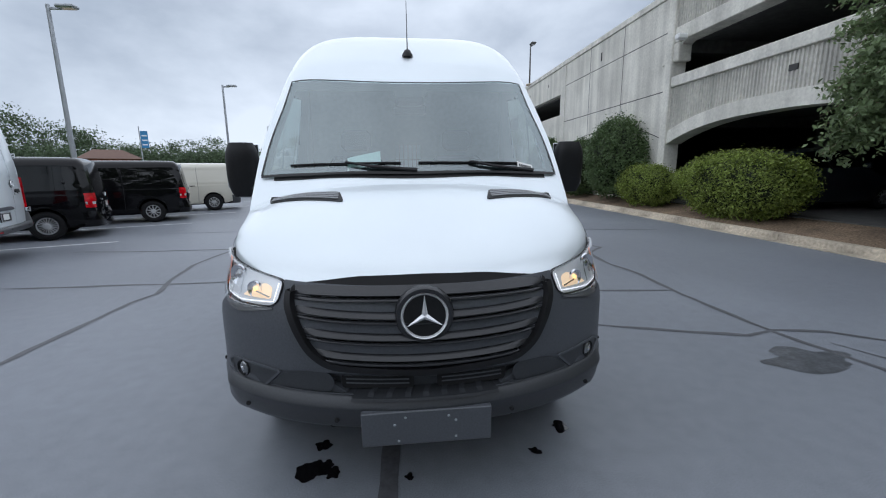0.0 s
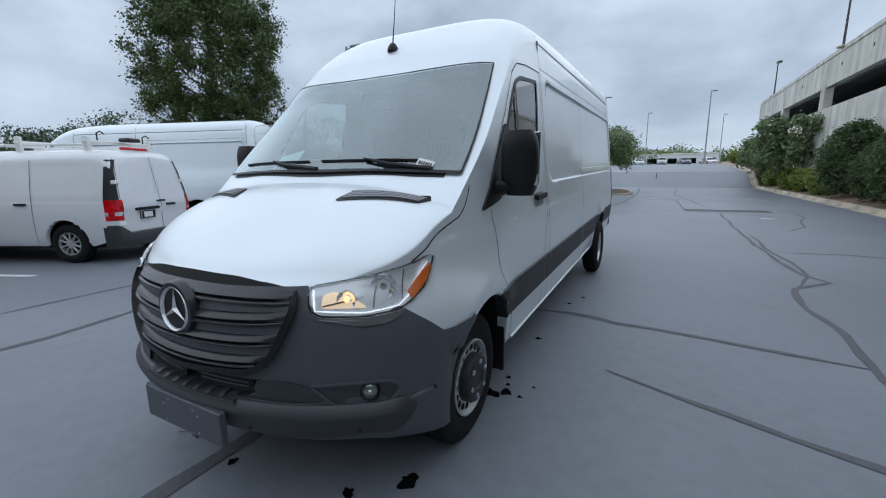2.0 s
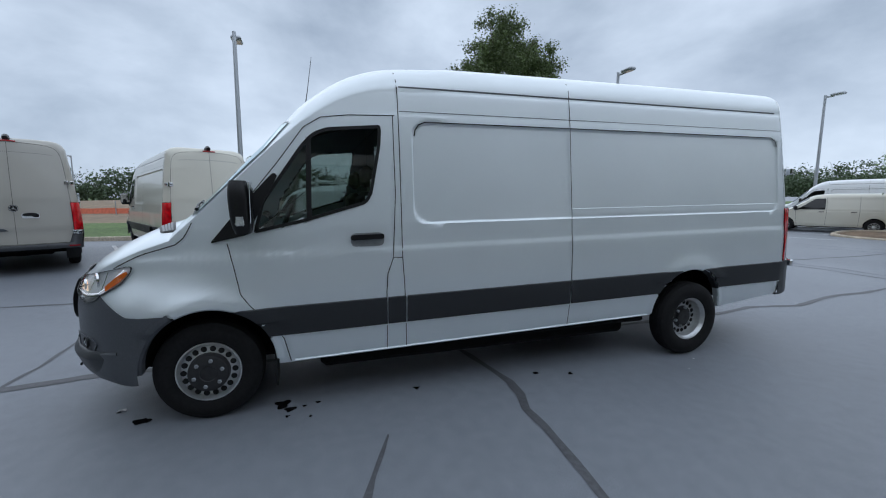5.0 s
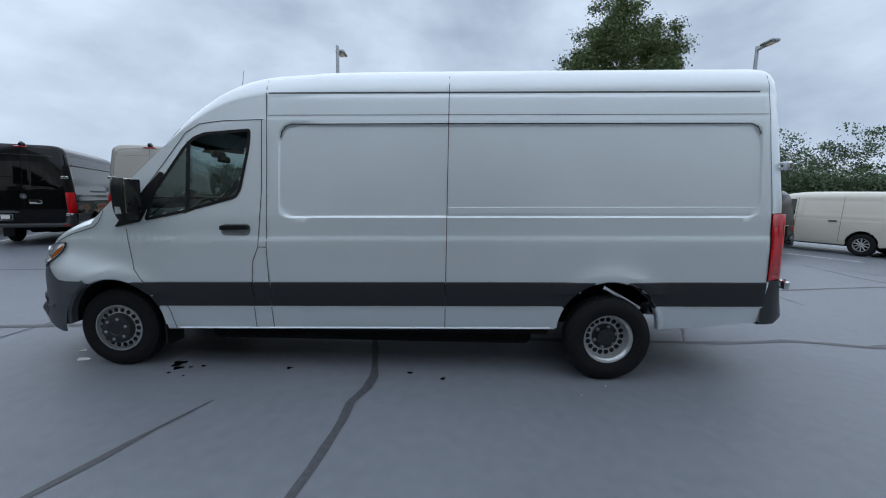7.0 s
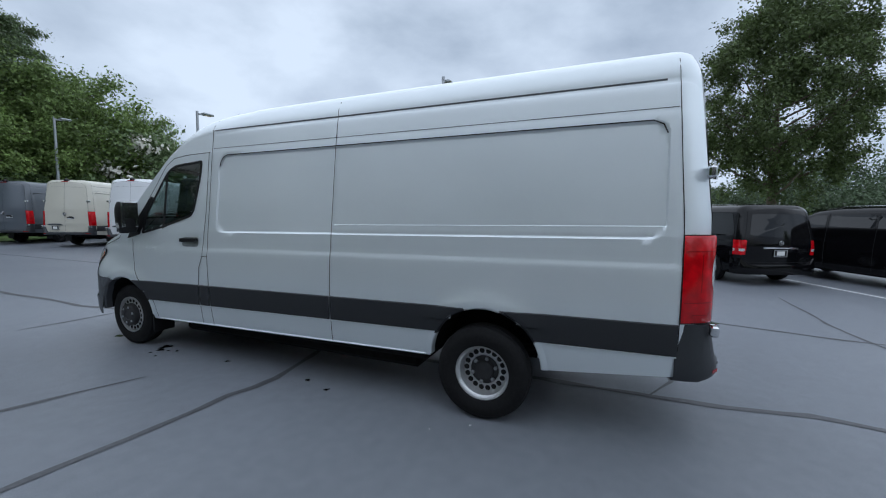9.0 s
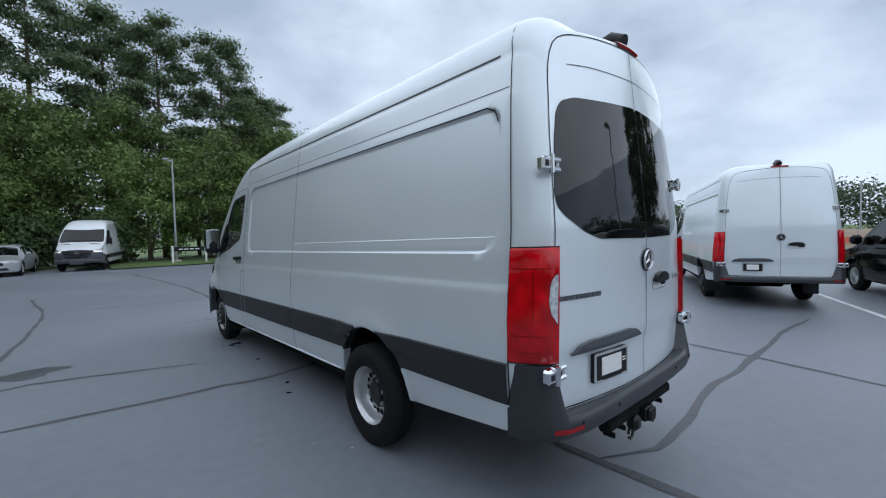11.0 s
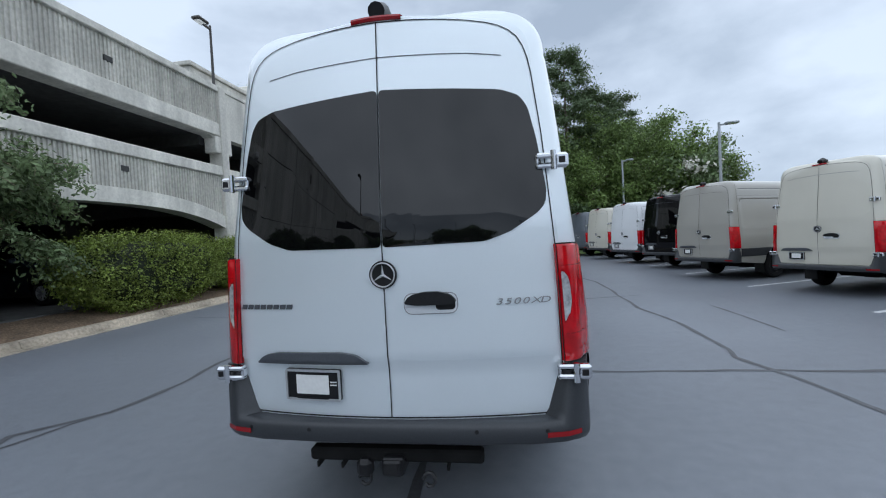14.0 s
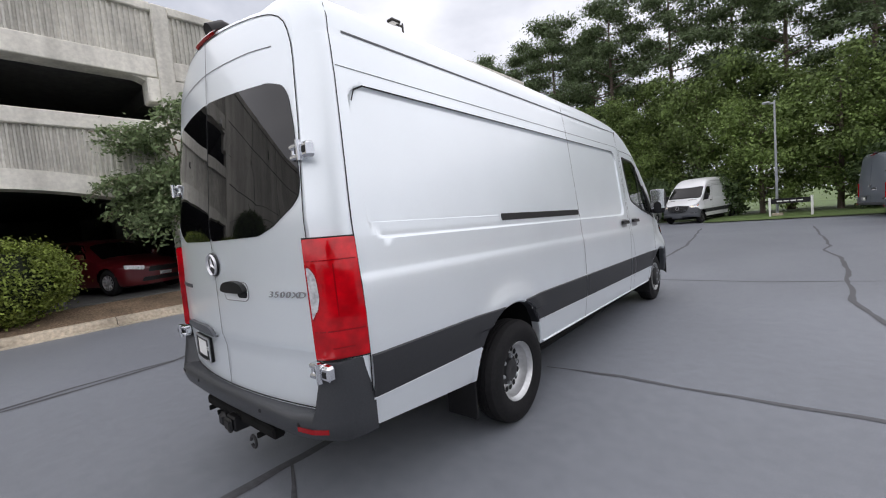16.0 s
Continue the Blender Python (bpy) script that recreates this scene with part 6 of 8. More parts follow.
# ---- crack sealant, stains and ironwork on the asphalt ----
def seam(pts, w=0.075, seed=0, wob=0.032, m=None, name="crack_sealant"):
    """A dark sealed crack wandering along anchor points."""
    line = []
    for a, b in zip(pts, pts[1:]):
        n = max(2, int(math.dist(a, b) / 0.16))
        line += [(a[0] + (b[0] - a[0]) * k / n, a[1] + (b[1] - a[1]) * k / n) for k in range(n)]
    line.append(pts[-1])
    out = []
    for i, (x, y) in enumerate(line):
        dx, dy = wob * noise.noise((x * 0.9, y * 0.9, seed)), wob * noise.noise((x * 0.9, y * 0.9, seed + 9.0))
        out.append((x + 1.6 * dx + 0.5 * wob * noise.noise((x * 4, y * 4, seed)), y + 1.6 * dy + 0.5 * wob * noise.noise((x * 4, y * 4, seed + 5.0))))
    rows = []
    for i, (x, y) in enumerate(out):
        a, b = Vector(out[max(i - 1, 0)]), Vector(out[min(i + 1, len(out) - 1)])
        d = (b - a).normalized()
        end = min(i, len(out) - 1 - i)
        ww = w * (0.72 + 0.5 * noise.noise((x * 3, y * 3, seed + 2.0))) * min(1.0, 0.25 + end / 4)
        nx, ny = -d.y * ww / 2, d.x * ww / 2
        rows.append([(x + nx, y + ny, gz(y) + 0.004), (x, y, gz(y) + 0.006), (x - nx, y - ny, gz(y) + 0.004)])
    return Geo().grid(rows).obj(name, m or M_TAR, smooth=60, label="dark sealed crack winding across the asphalt", category="sealed crack", group="sealed cracks", kind="structure")


for k, (w, pts) in enumerate((
    (0.085, [(3.5, -7.6), (3.1, -4.2), (3.25, -1.0), (3.45, 0.9), (3.3, 1.6), (3.22, 2.8), (3.3, 3.8), (3.2, 4.5), (3.3, 5.4), (3.75, 5.9), (3.55, 6.25), (3.5, 7.0), (3.4, 8.6), (3.4, 11.5), (3.45, 15.4)]),
    (0.075, [(3.3, 5.3), (3.6, 6.2), (3.6, 7.2), (3.5, 8.6), (3.55, 10.2)]),
    (0.11, [(0.7, -15.0), (0.0, -6.9), (0.0, -4.3), (0.05, -1.8), (-0.2, -0.2), (-0.15, 0.4), (0.0, 3.0), (0.02, 6.3), (-0.02, 7.2), (-0.1, 7.8), (0.05, 8.6), (-0.2, 10.0), (-0.3, 12.4), (-0.2, 16.0), (0.2, 19.0), (0.4, 26.0), (0.1, 35.0)]),
    (0.085, [(-3.2, -13.5), (-3.3, -6.2), (-3.1, -5.4), (-3.35, -3.9), (-3.15, 0.5), (-3.3, 1.8), (-3.25, 3.4), (-3.15, 3.75), (-3.35, 4.4), (-3.5, 5.4), (-3.4, 6.8), (-3.2, 7.6), (-2.9, 8.9), (-2.75, 9.9), (-3.2, 12.0), (-3.1, 16.0), (-3.4, 21.0)]),
    (0.06, [(-4.5, 0.4), (-4.45, 1.6), (-4.4, 2.6)]),
    (0.085, [(-0.1, 3.1), (0.6, 3.22), (1.05, 3.27), (1.26, 3.24), (1.49, 3.16), (1.75, 3.17), (2.26, 3.13), (3.25, 3.02)]),
    (0.07, [(1.5, 2.15), (1.9, 1.98), (2.5, 1.75), (3.0, 1.6), (3.35, 1.7), (3.8, 1.6), (4.8, 0.7)]),
    (0.075, [(-5.5, 4.32), (-4.4, 4.25), (-3.0, 4.22), (-1.4, 4.22), (-0.7, 4.28)]),
    (0.09, [(-6.4, 6.95), (-5.0, 6.85), (-3.5, 6.8), (-2.0, 6.75), (-1.0, 6.8), (-0.4, 6.8), (0.0, 6.6)]),
    (0.06, [(-6.0, 9.4), (-3.8, 9.3), (-2.5, 9.42), (-1.7, 9.4)]),
    (0.05, [(-3.7, -1.1), (-2.2, -0.75), (-0.6, -0.7), (1.2, -0.9)]),
    (0.05, [(3.1, -4.4), (2.0, -4.1), (0.2, -3.8)]),
    (0.05, [(3.55, 1.35), (3.72, 0.95), (5.0, 0.45), (6.6, 0.3)]),
    (0.08, [(-0.3, 20.8), (1.1, 23.6), (2.3, 21.0), (2.5, 16.4)]),
    (0.07, [(-5.8, 12.8), (-4.2, 12.6), (-2.0, 12.8), (-0.2, 12.6)]),
    (0.07, [(-0.2, 14.6), (0.8, 14.9), (1.4, 14.4)]),
    (0.09, [(2.6, 33.0), (2.3, 26.0), (2.9, 21.0), (3.2, 17.6)]),
    (0.06, [(-5.0, 17.5), (-3.2, 18.2), (-1.0, 18.0)]),
    (0.06, [(3.6, 8.0), (4.6, 8.2), (6.2, 7.9)]),
)):
    seam(pts, w, 3.1 * k)
rng_c = random.Random(77)
for k in range(16):
    x0, y0 = rng_c.uniform(-3, 6.2), 11 + 2.1 * k
    a = rng_c.choice((0.1, 1.5, 2.9)) + rng_c.uniform(-0.35, 0.35)
    pts = [(x0, y0)]
    for j in range(4):
        a += rng_c.uniform(-0.4, 0.4)
        pts.append((min(6.8, pts[-1][0] + 1.1 * math.cos(a)), pts[-1][1] + 1.3 * math.sin(a)))
    seam(pts, rng_c.uniform(0.035, 0.06), 90 + k)


def blot(x, y, r, seed, m=M_WET, label="dark oily spot on the asphalt", squash=1.0, name="oil_stain"):
    g = Geo()
    n = 40
    rim_ = []
    for k in range(n):
        a = 2 * math.pi * k / n
        q = r * (0.75 + 0.55 * noise.noise((math.cos(a) * 1.3, math.sin(a) * 1.3, seed)) + 0.12 * noise.noise((math.cos(a) * 4, math.sin(a) * 4, seed)))
        rim_.append((x + q * math.cos(a), y + q * math.sin(a) * squash, 0.003))
    g.add([(x, y, 0.0035), *rim_], [(0, 1 + k, 1 + (k + 1) % n) for k in range(n)])
    return g.obj(name, m, label=label, category="stain", group="stains", kind="structure")


M_OIL = mat("fresh_oil_spot", (0.006, 0.006, 0.007), 0.07, grain=0.3, scale=50)
rng = random.Random(21)
for x, y, r in ((-0.56, 0.33, 0.10), (-0.50, 0.36, 0.05), (-0.46, 0.30, 0.05), (-0.54, 0.52, 0.06), (0.81, 0.54, 0.065), (0.59, 0.34, 0.04), (-0.08, 0.23, 0.03), (0.86, 1.47, 0.085), (0.95, 1.52, 0.05), (0.93, 1.62, 0.02), (1.05, 1.5, 0.02), (0.90, 1.72, 0.025), (1.1, 1.66, 0.015),
                (0.9, 2.5, 0.03), (0.95, 3.6, 0.03), (1.05, 3.9, 0.03)):
    blot(x, y, r, x * 7 + y, M_OIL)
blot(3.1, 1.12, 0.46, 2.2, M_WET, "broad damp patch beside a sealed crack", 0.55, "damp_patch")
for x, y, r in ((1.13, 5.28, 0.014), (1.30, 5.02, 0.010)):
    blot(x, y, r, x * 3 + y, M_LINE, "scrap of white paper lying on the asphalt", 0.6, "paper_scrap")
blot(4.5, 13.9, 0.3, 5.2, M_LINE, "pale worn concrete patch on the asphalt", 0.3, "pale_patch")
blot(1.4, 22.5, 0.35, 6.2, M_LINE, "pale worn concrete patch on the asphalt", 0.3, "pale_patch")
blot(5.4, 22.8, 0.35, 7.2, M_LINE, "pale worn concrete patch on the asphalt", 0.3, "pale_patch")
dr = thing("storm_drain", "rusty slotted iron storm drain set across the lane", "drain", m=pose(3.7, 16.15, gz(16.15), 0.5, 0, 6), kind="structure")
Geo().box((-1.25, -0.35, -0.05), (1.25, 0.35, 0.006), 0.004).obj("drain_frame", M_SLAB, dr)
for k in range(16):
    Geo().box((-0.6 + 0.075 * k, -0.22, 0.006), (-0.56 + 0.075 * k, 0.22, 0.012)).obj("drain_bar", M_TAR, dr)


# ---- plants ----
def leaf_mat(name, color, var=0.45):
    m = mat(name, color, 0.55, grain=0.2, scale=2.2, island=var, spec=0.35)
    nt = m.node_tree
    b = nt.nodes["Principled BSDF"]
    tr = nt.nodes.new("ShaderNodeBsdfTranslucent")
    mx = nt.nodes.new("ShaderNodeMixShader")
    mx.inputs["Fac"].default_value = 0.34
    src = b.inputs["Base Color"].links[0].from_socket
    nt.links.new(src, tr.inputs["Color"])
    nt.links.new(b.outputs[0], mx.inputs[1])
    nt.links.new(tr.outputs[0], mx.inputs[2])
    nt.links.new(mx.outputs[0], nt.nodes["Material Output"].inputs["Surface"])
    return m


L_PINE = leaf_mat("pine_needles", (0.105, 0.150, 0.068))
L_OAK = leaf_mat("broad_leaves", (0.150, 0.215, 0.066))
L_OAK2 = leaf_mat("fresh_broad_leaves", (0.185, 0.265, 0.078))
L_DARK = leaf_mat("glossy_holly_leaves", (0.100, 0.150, 0.062))
L_HEDGE = leaf_mat("yellow_green_hedge_leaves", (0.215, 0.275, 0.060), 0.6)
# hedge leaves and inner mound with shade put into their colour
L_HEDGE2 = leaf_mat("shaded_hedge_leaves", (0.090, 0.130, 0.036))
L_CORE = leaf_mat("inner_shade", (0.022, 0.030, 0.014))
L_OVAL = leaf_mat("dense_elm_leaves", (0.098, 0.134, 0.049))
L_CRAPE = leaf_mat("crape_myrtle_leaves", (0.185, 0.250, 0.120))
L_FAR = leaf_mat("far_foliage", (0.080, 0.115, 0.062), 0.45)
M_BLOSSOM = mat("white_blossom", (0.62, 0.60, 0.54), 0.8, island=0.2)


def leaves(centres, n, spread, size, seed, flat=0.4, long=1.7):
    """n leaves round each centre, as folded lozenges facing outwards and up. Returns a Geo."""
    r = np.random.RandomState(seed)
    c = np.asarray(centres, float)
    idx = r.randint(0, len(c), n)
    sp = np.asarray(spread, float)
    off = r.normal(0, 1, (n, 3)) * sp
    p = c[idx] + off
    nrm = off / (np.linalg.norm(off, axis=1, keepdims=True) + 1e-6) + r.normal(0, 0.6, (n, 3)) + np.array([0, 0, flat])
    nrm /= np.linalg.norm(nrm, axis=1, keepdims=True)
    t = np.cross(nrm, r.normal(0, 1, (n, 3)))
    t /= np.linalg.norm(t, axis=1, keepdims=True)
    b = np.cross(nrm, t)
    s = size * (0.6 + 0.8 * r.rand(n, 1))
    v = np.stack([p - t * s * long / 2, p + b * s / 2 + nrm * s * 0.12, p + t * s * long / 2, p - b * s / 2 + nrm * s * 0.12], 1).reshape(-1, 3)
    g = Geo()
    g.v = [tuple(q) for q in v.tolist()]
    g.f = [(4 * k, 4 * k + 1, 4 * k + 2, 4 * k + 3) for k in range(n)]
    g.m = [0] * n
    return g


def quick(g, name, m, parent):
    me = bpy.data.meshes.new(name)
    me.from_pydata(g.v, [], g.f)
    for q in (m if isinstance(m, (list, tuple)) else [m]):
        me.materials.append(q)
    if any(g.m):
        me.polygons.foreach_set("material_index", g.m)
    ob = new(name, me)
    ob.parent = parent
    return ob


def limbs(rng, h, base_r, n, lo, hi, reach, rise, trunk_bend=0.15):
    """A trunk with limbs; returns the Geo and the limb ends."""
    g = Geo()
    tx, ty = rng.uniform(-1, 1) * trunk_bend, rng.uniform(-1, 1) * trunk_bend
    tr = [(tx * math.sin(q * 2.2), ty * math.sin(q * 2.6), h * q) for q in (0, 0.15, 0.35, 0.55, 0.75, 0.92)]
    g.tube([(0, 0, -0.15), *tr[0:1], *tr[1:]], [base_r * 1.35, base_r * 1.1, base_r, base_r * 0.8, base_r * 0.6, base_r * 0.38, base_r * 0.15], 9)
    ends = []
    for k in range(n):
        q = lo + (hi - lo) * (k + rng.random()) / n
        a = k * 2.4 + rng.uniform(-0.4, 0.4)
        z0 = h * q
        x0, y0 = tx * math.sin(q * 2.2), ty * math.sin(q * 2.6)
        ln = reach(q) * rng.uniform(0.7, 1.1)
        e = (x0 + ln * math.cos(a), y0 + ln * math.sin(a), z0 + ln * rise * rng.uniform(0.6, 1.3))
        mid = (x0 + 0.5 * ln * math.cos(a), y0 + 0.5 * ln * math.sin(a), z0 + 0.35 * (e[2] - z0))
        rr = base_r * 0.35 * (1.1 - q)
        g.tube([(x0, y0, z0), mid, e], [rr + 0.015, rr * 0.7 + 0.012, 0.012], 5)
        ends.append((mid, e))
    return g, ends


def pine(seed, h):
    rng = random.Random(seed)
    t = thing("pine_tree", "tall loblolly pine with a bare trunk and ragged dark crown", "tree", "woodland trees")
    g, ends = limbs(rng, h, 0.24, 28, 0.40, 0.985, lambda q: h * 0.18 * (1.15 - 0.75 * max(0, (q - 0.5)) * 2) * (0.55 if q < 0.5 else 1), 0.16, 0.5)
    g.obj("trunk", M_BARK, t, 50)
    cs = []
    for mid, e in ends:
        for q in (0.45, 0.7, 0.9, 1.05):
            cs.append((mid[0] + (e[0] - mid[0]) * q + rng.uniform(-0.25, 0.25), mid[1] + (e[1] - mid[1]) * q + rng.uniform(-0.25, 0.25), mid[2] + (e[2] - mid[2]) * q + rng.uniform(-0.05, 0.3)))
    cs += [(0, 0, h * 0.97), (0.2, 0, h * 1.0), (0, 0.3, h * 0.95)]
    quick(leaves(cs, 19000, (0.50, 0.50, 0.20), 0.098, seed, 0.6, 2.6), "crown", L_PINE, t)
    return t


def broadleaf(seed, h, w, m, n=9000, size=0.24, lo=0.12, name="broadleaf_tree", label="leafy deciduous tree at the edge of the woods", group="woodland trees", bark=None, trunk_r=0.16):
    rng = random.Random(seed)
    t = thing(name, label, "tree", group)
    g, ends = limbs(rng, h, trunk_r, 24, max(0.12, lo), 0.9, lambda q: w * 0.5 * math.sqrt(max(0.08, 1 - ((q - 0.48) / 0.56) ** 2)), 0.45, 0.2)
    g.obj("trunk", bark or M_BARK, t, 50)
    cs = []
    for mid, e in ends:
        for q in (0.3, 0.6, 0.85, 1.0):
            cs.append((mid[0] + (e[0] - mid[0]) * q + rng.uniform(-0.4, 0.4), mid[1] + (e[1] - mid[1]) * q + rng.uniform(-0.4, 0.4), mid[2] + (e[2] - mid[2]) * q + rng.uniform(-0.3, 0.4)))
    for k in range(26):
        a, b = rng.uniform(0, 6.28), rng.uniform(-1.2, 1.3)
        cs.append((w * 0.44 * math.cos(a) * math.cos(b), w * 0.44 * math.sin(a) * math.cos(b), h * (0.53 + lo / 2) + h * (0.44 - lo / 2) * math.sin(b)))
    sp = w * 0.066
    quick(leaves(cs, n, (sp, sp, sp * 0.75), size, seed, 0.5, 1.6), "crown", m, t)
    return t


def put(proto, spots, rng):
    """Copies of a plant at spots of (x, y, scale)."""
    for k, (x, y, s) in enumerate(spots):
        m = pose(x, y, gz(y) - 0.05, 0, 0, rng.uniform(0, 360)) @ Matrix.Diagonal((s, s, s * rng.uniform(0.94, 1.06), 1))
        if k == 0:
            proto.matrix_basis = m
        else:
            c = copy_thing(proto, pose(0, 0, 0))
            c.matrix_basis = m


rng = random.Random(5)
put(pine(11, 17.5), [(13.5, -28.5, 1.02), (4.2, -29.0, 1.0), (-6.6, -28.0, 0.92), (17.5, -31, 1.02)], rng)
put(pine(12, 18.5), [(8.4, -28.2, 0.98), (-2.6, -29.0, 0.98), (22, -30, 1.0), (-11.5, -31.0, 0.75)], rng)
put(pine(13, 16.5), [(11.0, -30.5, 1.05), (0.6, -30.5, 1.05), (19.5, -27.5, 1.0), (-9.2, -29.5, 0.88)], rng)
put(broadleaf(21, 9.5, 7.0, L_OAK, 16500, 0.130, 0.02), [(9.0, -26.6, 1.0), (2.4, -26.4, 0.98), (-4.8, -25.6, 0.95), (-11.2, -25.8, 0.95), (15.0, -26.0, 0.85), (-17.0, -27.5, 0.85), (5.5, -34.0, 0.9), (20.5, -25, 1.0)], rng)
put(broadleaf(22, 8.0, 6.4, L_OAK2, 16000, 0.122, 0.02), [(5.8, -25.6, 0.75), (-1.2, -25.4, 0.9), (-8.2, -25.2, 0.95), (12.2, -25.4, 0.8), (-14.2, -27.0, 1.1), (-7.0, -33, 1.0)], rng)
put(broadleaf(23, 11.5, 6.8, L_OAK, 16500, 0.130, 0.05), [(0.2, -28.0, 0.9), (-9.6, -27.6, 0.95), (-5.2, -31.0, 0.9), (6.4, -27.4, 0.95), (-13.2, -30.0, 0.9), (11.5, -33, 0.85)], rng)
put(broadleaf(24, 3.0, 3.4, L_DARK, 5200, 0.16, 0.0, "understorey_bush", "dark leafy bush under the woodland edge"), [(-6.5, -23.7, 1.0), (-10.5, -23.9, 1.1), (0.9, -24.6, 0.9), (4.3, -25.0, 0.9), (11.2, -24.9, 1.0), (-14.6, -24.6, 1.1), (-18.4, -25.6, 1.2), (14.5, -23.5, 1.2), (17.5, -22.5, 1.2)], rng)
# pale-flowering tree at the end of the row
cr = broadleaf(25, 5.6, 4.4, L_CRAPE, 6500, 0.17, 0.05, "flowering_tree", "small tree with pale blossom beyond the parked vans", "flowering trees", M_BARK_L, 0.1)
quick(leaves([(1.6 * math.cos(k), 1.6 * math.sin(k), 3.6 + 1.5 * math.sin(k * 2.3)) for k in range(22)], 900, (0.35, 0.35, 0.25), 0.16, 5), "blossom", M_BLOSSOM, cr)
put(cr, [(-14.6, -24.5, 1.15)], rng)

# round-headed street tree behind the parked vans
rngt = random.Random(31)
ov = thing("street_tree", "large round-headed elm with dense dark foliage", "tree", "street trees", pose(-18.4, 12.9, gz(12.9)))
g, ends = limbs(rngt, 9.6, 0.2, 34, 0.25, 0.95, lambda q: 3.0 * math.sqrt(max(0.1, 1 - ((q - 0.5) / 0.62) ** 2)), 0.7, 0.15)
g.obj("trunk", M_BARK, ov, 50)
cs = []
for k in range(420):
    a, b = rngt.uniform(0, 6.28), math.asin(rngt.uniform(-1, 1))
    q = rngt.uniform(0.45, 1.0) ** 0.5 * (1 + 0.34 * noise.noise((2 * math.cos(a), 2 * math.sin(a), 2 * b)))
    rx = 3.05 * (1.0 - 0.18 * math.sin(b))
    cs.append((rx * q * math.cos(a) * math.cos(b), rx * q * math.sin(a) * math.cos(b), 7.05 + 4.5 * q * math.sin(b)))
quick(leaves(cs, 78000, (0.21, 0.21, 0.21), 0.074, 31, 0.5, 1.8), "crown", L_OVAL, ov)


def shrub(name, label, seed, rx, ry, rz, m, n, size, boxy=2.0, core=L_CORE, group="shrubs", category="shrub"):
    """A clipped evergreen: leaves over an uneven mound coloured dark for the shade inside."""
    rng = random.Random(seed)
    t = thing(name, label, category, group)
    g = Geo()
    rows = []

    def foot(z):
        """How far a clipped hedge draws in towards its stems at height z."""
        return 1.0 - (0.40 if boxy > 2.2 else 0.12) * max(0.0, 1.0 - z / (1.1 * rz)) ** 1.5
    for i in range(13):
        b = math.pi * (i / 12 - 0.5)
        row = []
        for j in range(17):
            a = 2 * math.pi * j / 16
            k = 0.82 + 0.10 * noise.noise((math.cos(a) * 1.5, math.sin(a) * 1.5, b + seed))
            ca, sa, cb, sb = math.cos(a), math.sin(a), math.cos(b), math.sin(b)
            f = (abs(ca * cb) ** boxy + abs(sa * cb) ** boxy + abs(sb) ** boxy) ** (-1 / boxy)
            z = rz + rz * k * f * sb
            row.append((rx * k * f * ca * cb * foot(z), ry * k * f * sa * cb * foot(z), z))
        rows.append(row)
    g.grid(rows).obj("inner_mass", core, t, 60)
    cs = []
    for k in range(max(60, n // 26)):
        a, b = rng.uniform(0, 6.28), math.asin(rng.uniform(-0.85, 1))
        ca, sa, cb, sb = math.cos(a), math.sin(a), math.cos(b), math.sin(b)
        f = (abs(ca * cb) ** boxy + abs(sa * cb) ** boxy + abs(sb) ** boxy) ** (-1 / boxy)
        q = f * (0.94 + 0.12 * noise.noise((ca * 2.5, sa * 2.5, b * 2 + seed)) + rng.uniform(-0.05, 0.05))
        z = rz + rz * q * sb
        cs.append((rx * q * ca * cb * foot(z), ry * q * sa * cb * foot(z), z))
    d = (0.052 if boxy > 2.2 else 0.07) * (rx + ry + rz) / 3 + 0.02
    quick(leaves(cs, n, (d, d, d), size, seed, 0.5, 1.6), "foliage", m, t)
    return t


def plant(t, x, y, z=None, rz=0, s=1.0):
    t.matrix_basis = pose(x, y, gz(y) + (0.2 if z is None else z), 0, 0, rz) @ Matrix.Diagonal((s, s, s, 1))
    return t


HL = "clipped yellow-green hedge in the mulch bed by the garage"
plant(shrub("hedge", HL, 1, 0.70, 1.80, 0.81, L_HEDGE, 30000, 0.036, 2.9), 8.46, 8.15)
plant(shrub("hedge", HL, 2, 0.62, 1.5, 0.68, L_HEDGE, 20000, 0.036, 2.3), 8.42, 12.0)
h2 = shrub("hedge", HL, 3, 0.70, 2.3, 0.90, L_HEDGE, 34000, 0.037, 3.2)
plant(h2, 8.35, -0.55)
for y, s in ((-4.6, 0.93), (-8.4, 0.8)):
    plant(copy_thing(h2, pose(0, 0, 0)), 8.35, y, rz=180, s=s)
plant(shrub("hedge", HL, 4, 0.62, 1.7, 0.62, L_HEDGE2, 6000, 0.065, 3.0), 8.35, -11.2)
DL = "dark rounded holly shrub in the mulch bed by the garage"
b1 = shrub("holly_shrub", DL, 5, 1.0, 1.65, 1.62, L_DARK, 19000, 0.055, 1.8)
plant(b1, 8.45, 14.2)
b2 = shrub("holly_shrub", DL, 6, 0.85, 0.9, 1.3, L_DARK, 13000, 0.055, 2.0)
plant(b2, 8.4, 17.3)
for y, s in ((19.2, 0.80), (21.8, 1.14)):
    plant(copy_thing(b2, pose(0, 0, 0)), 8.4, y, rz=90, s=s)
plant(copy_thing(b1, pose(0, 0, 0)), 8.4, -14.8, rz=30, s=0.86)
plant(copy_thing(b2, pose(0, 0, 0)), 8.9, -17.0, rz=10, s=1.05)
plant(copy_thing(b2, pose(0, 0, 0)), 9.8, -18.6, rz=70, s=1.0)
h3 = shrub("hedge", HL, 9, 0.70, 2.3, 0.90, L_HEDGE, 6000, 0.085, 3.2)
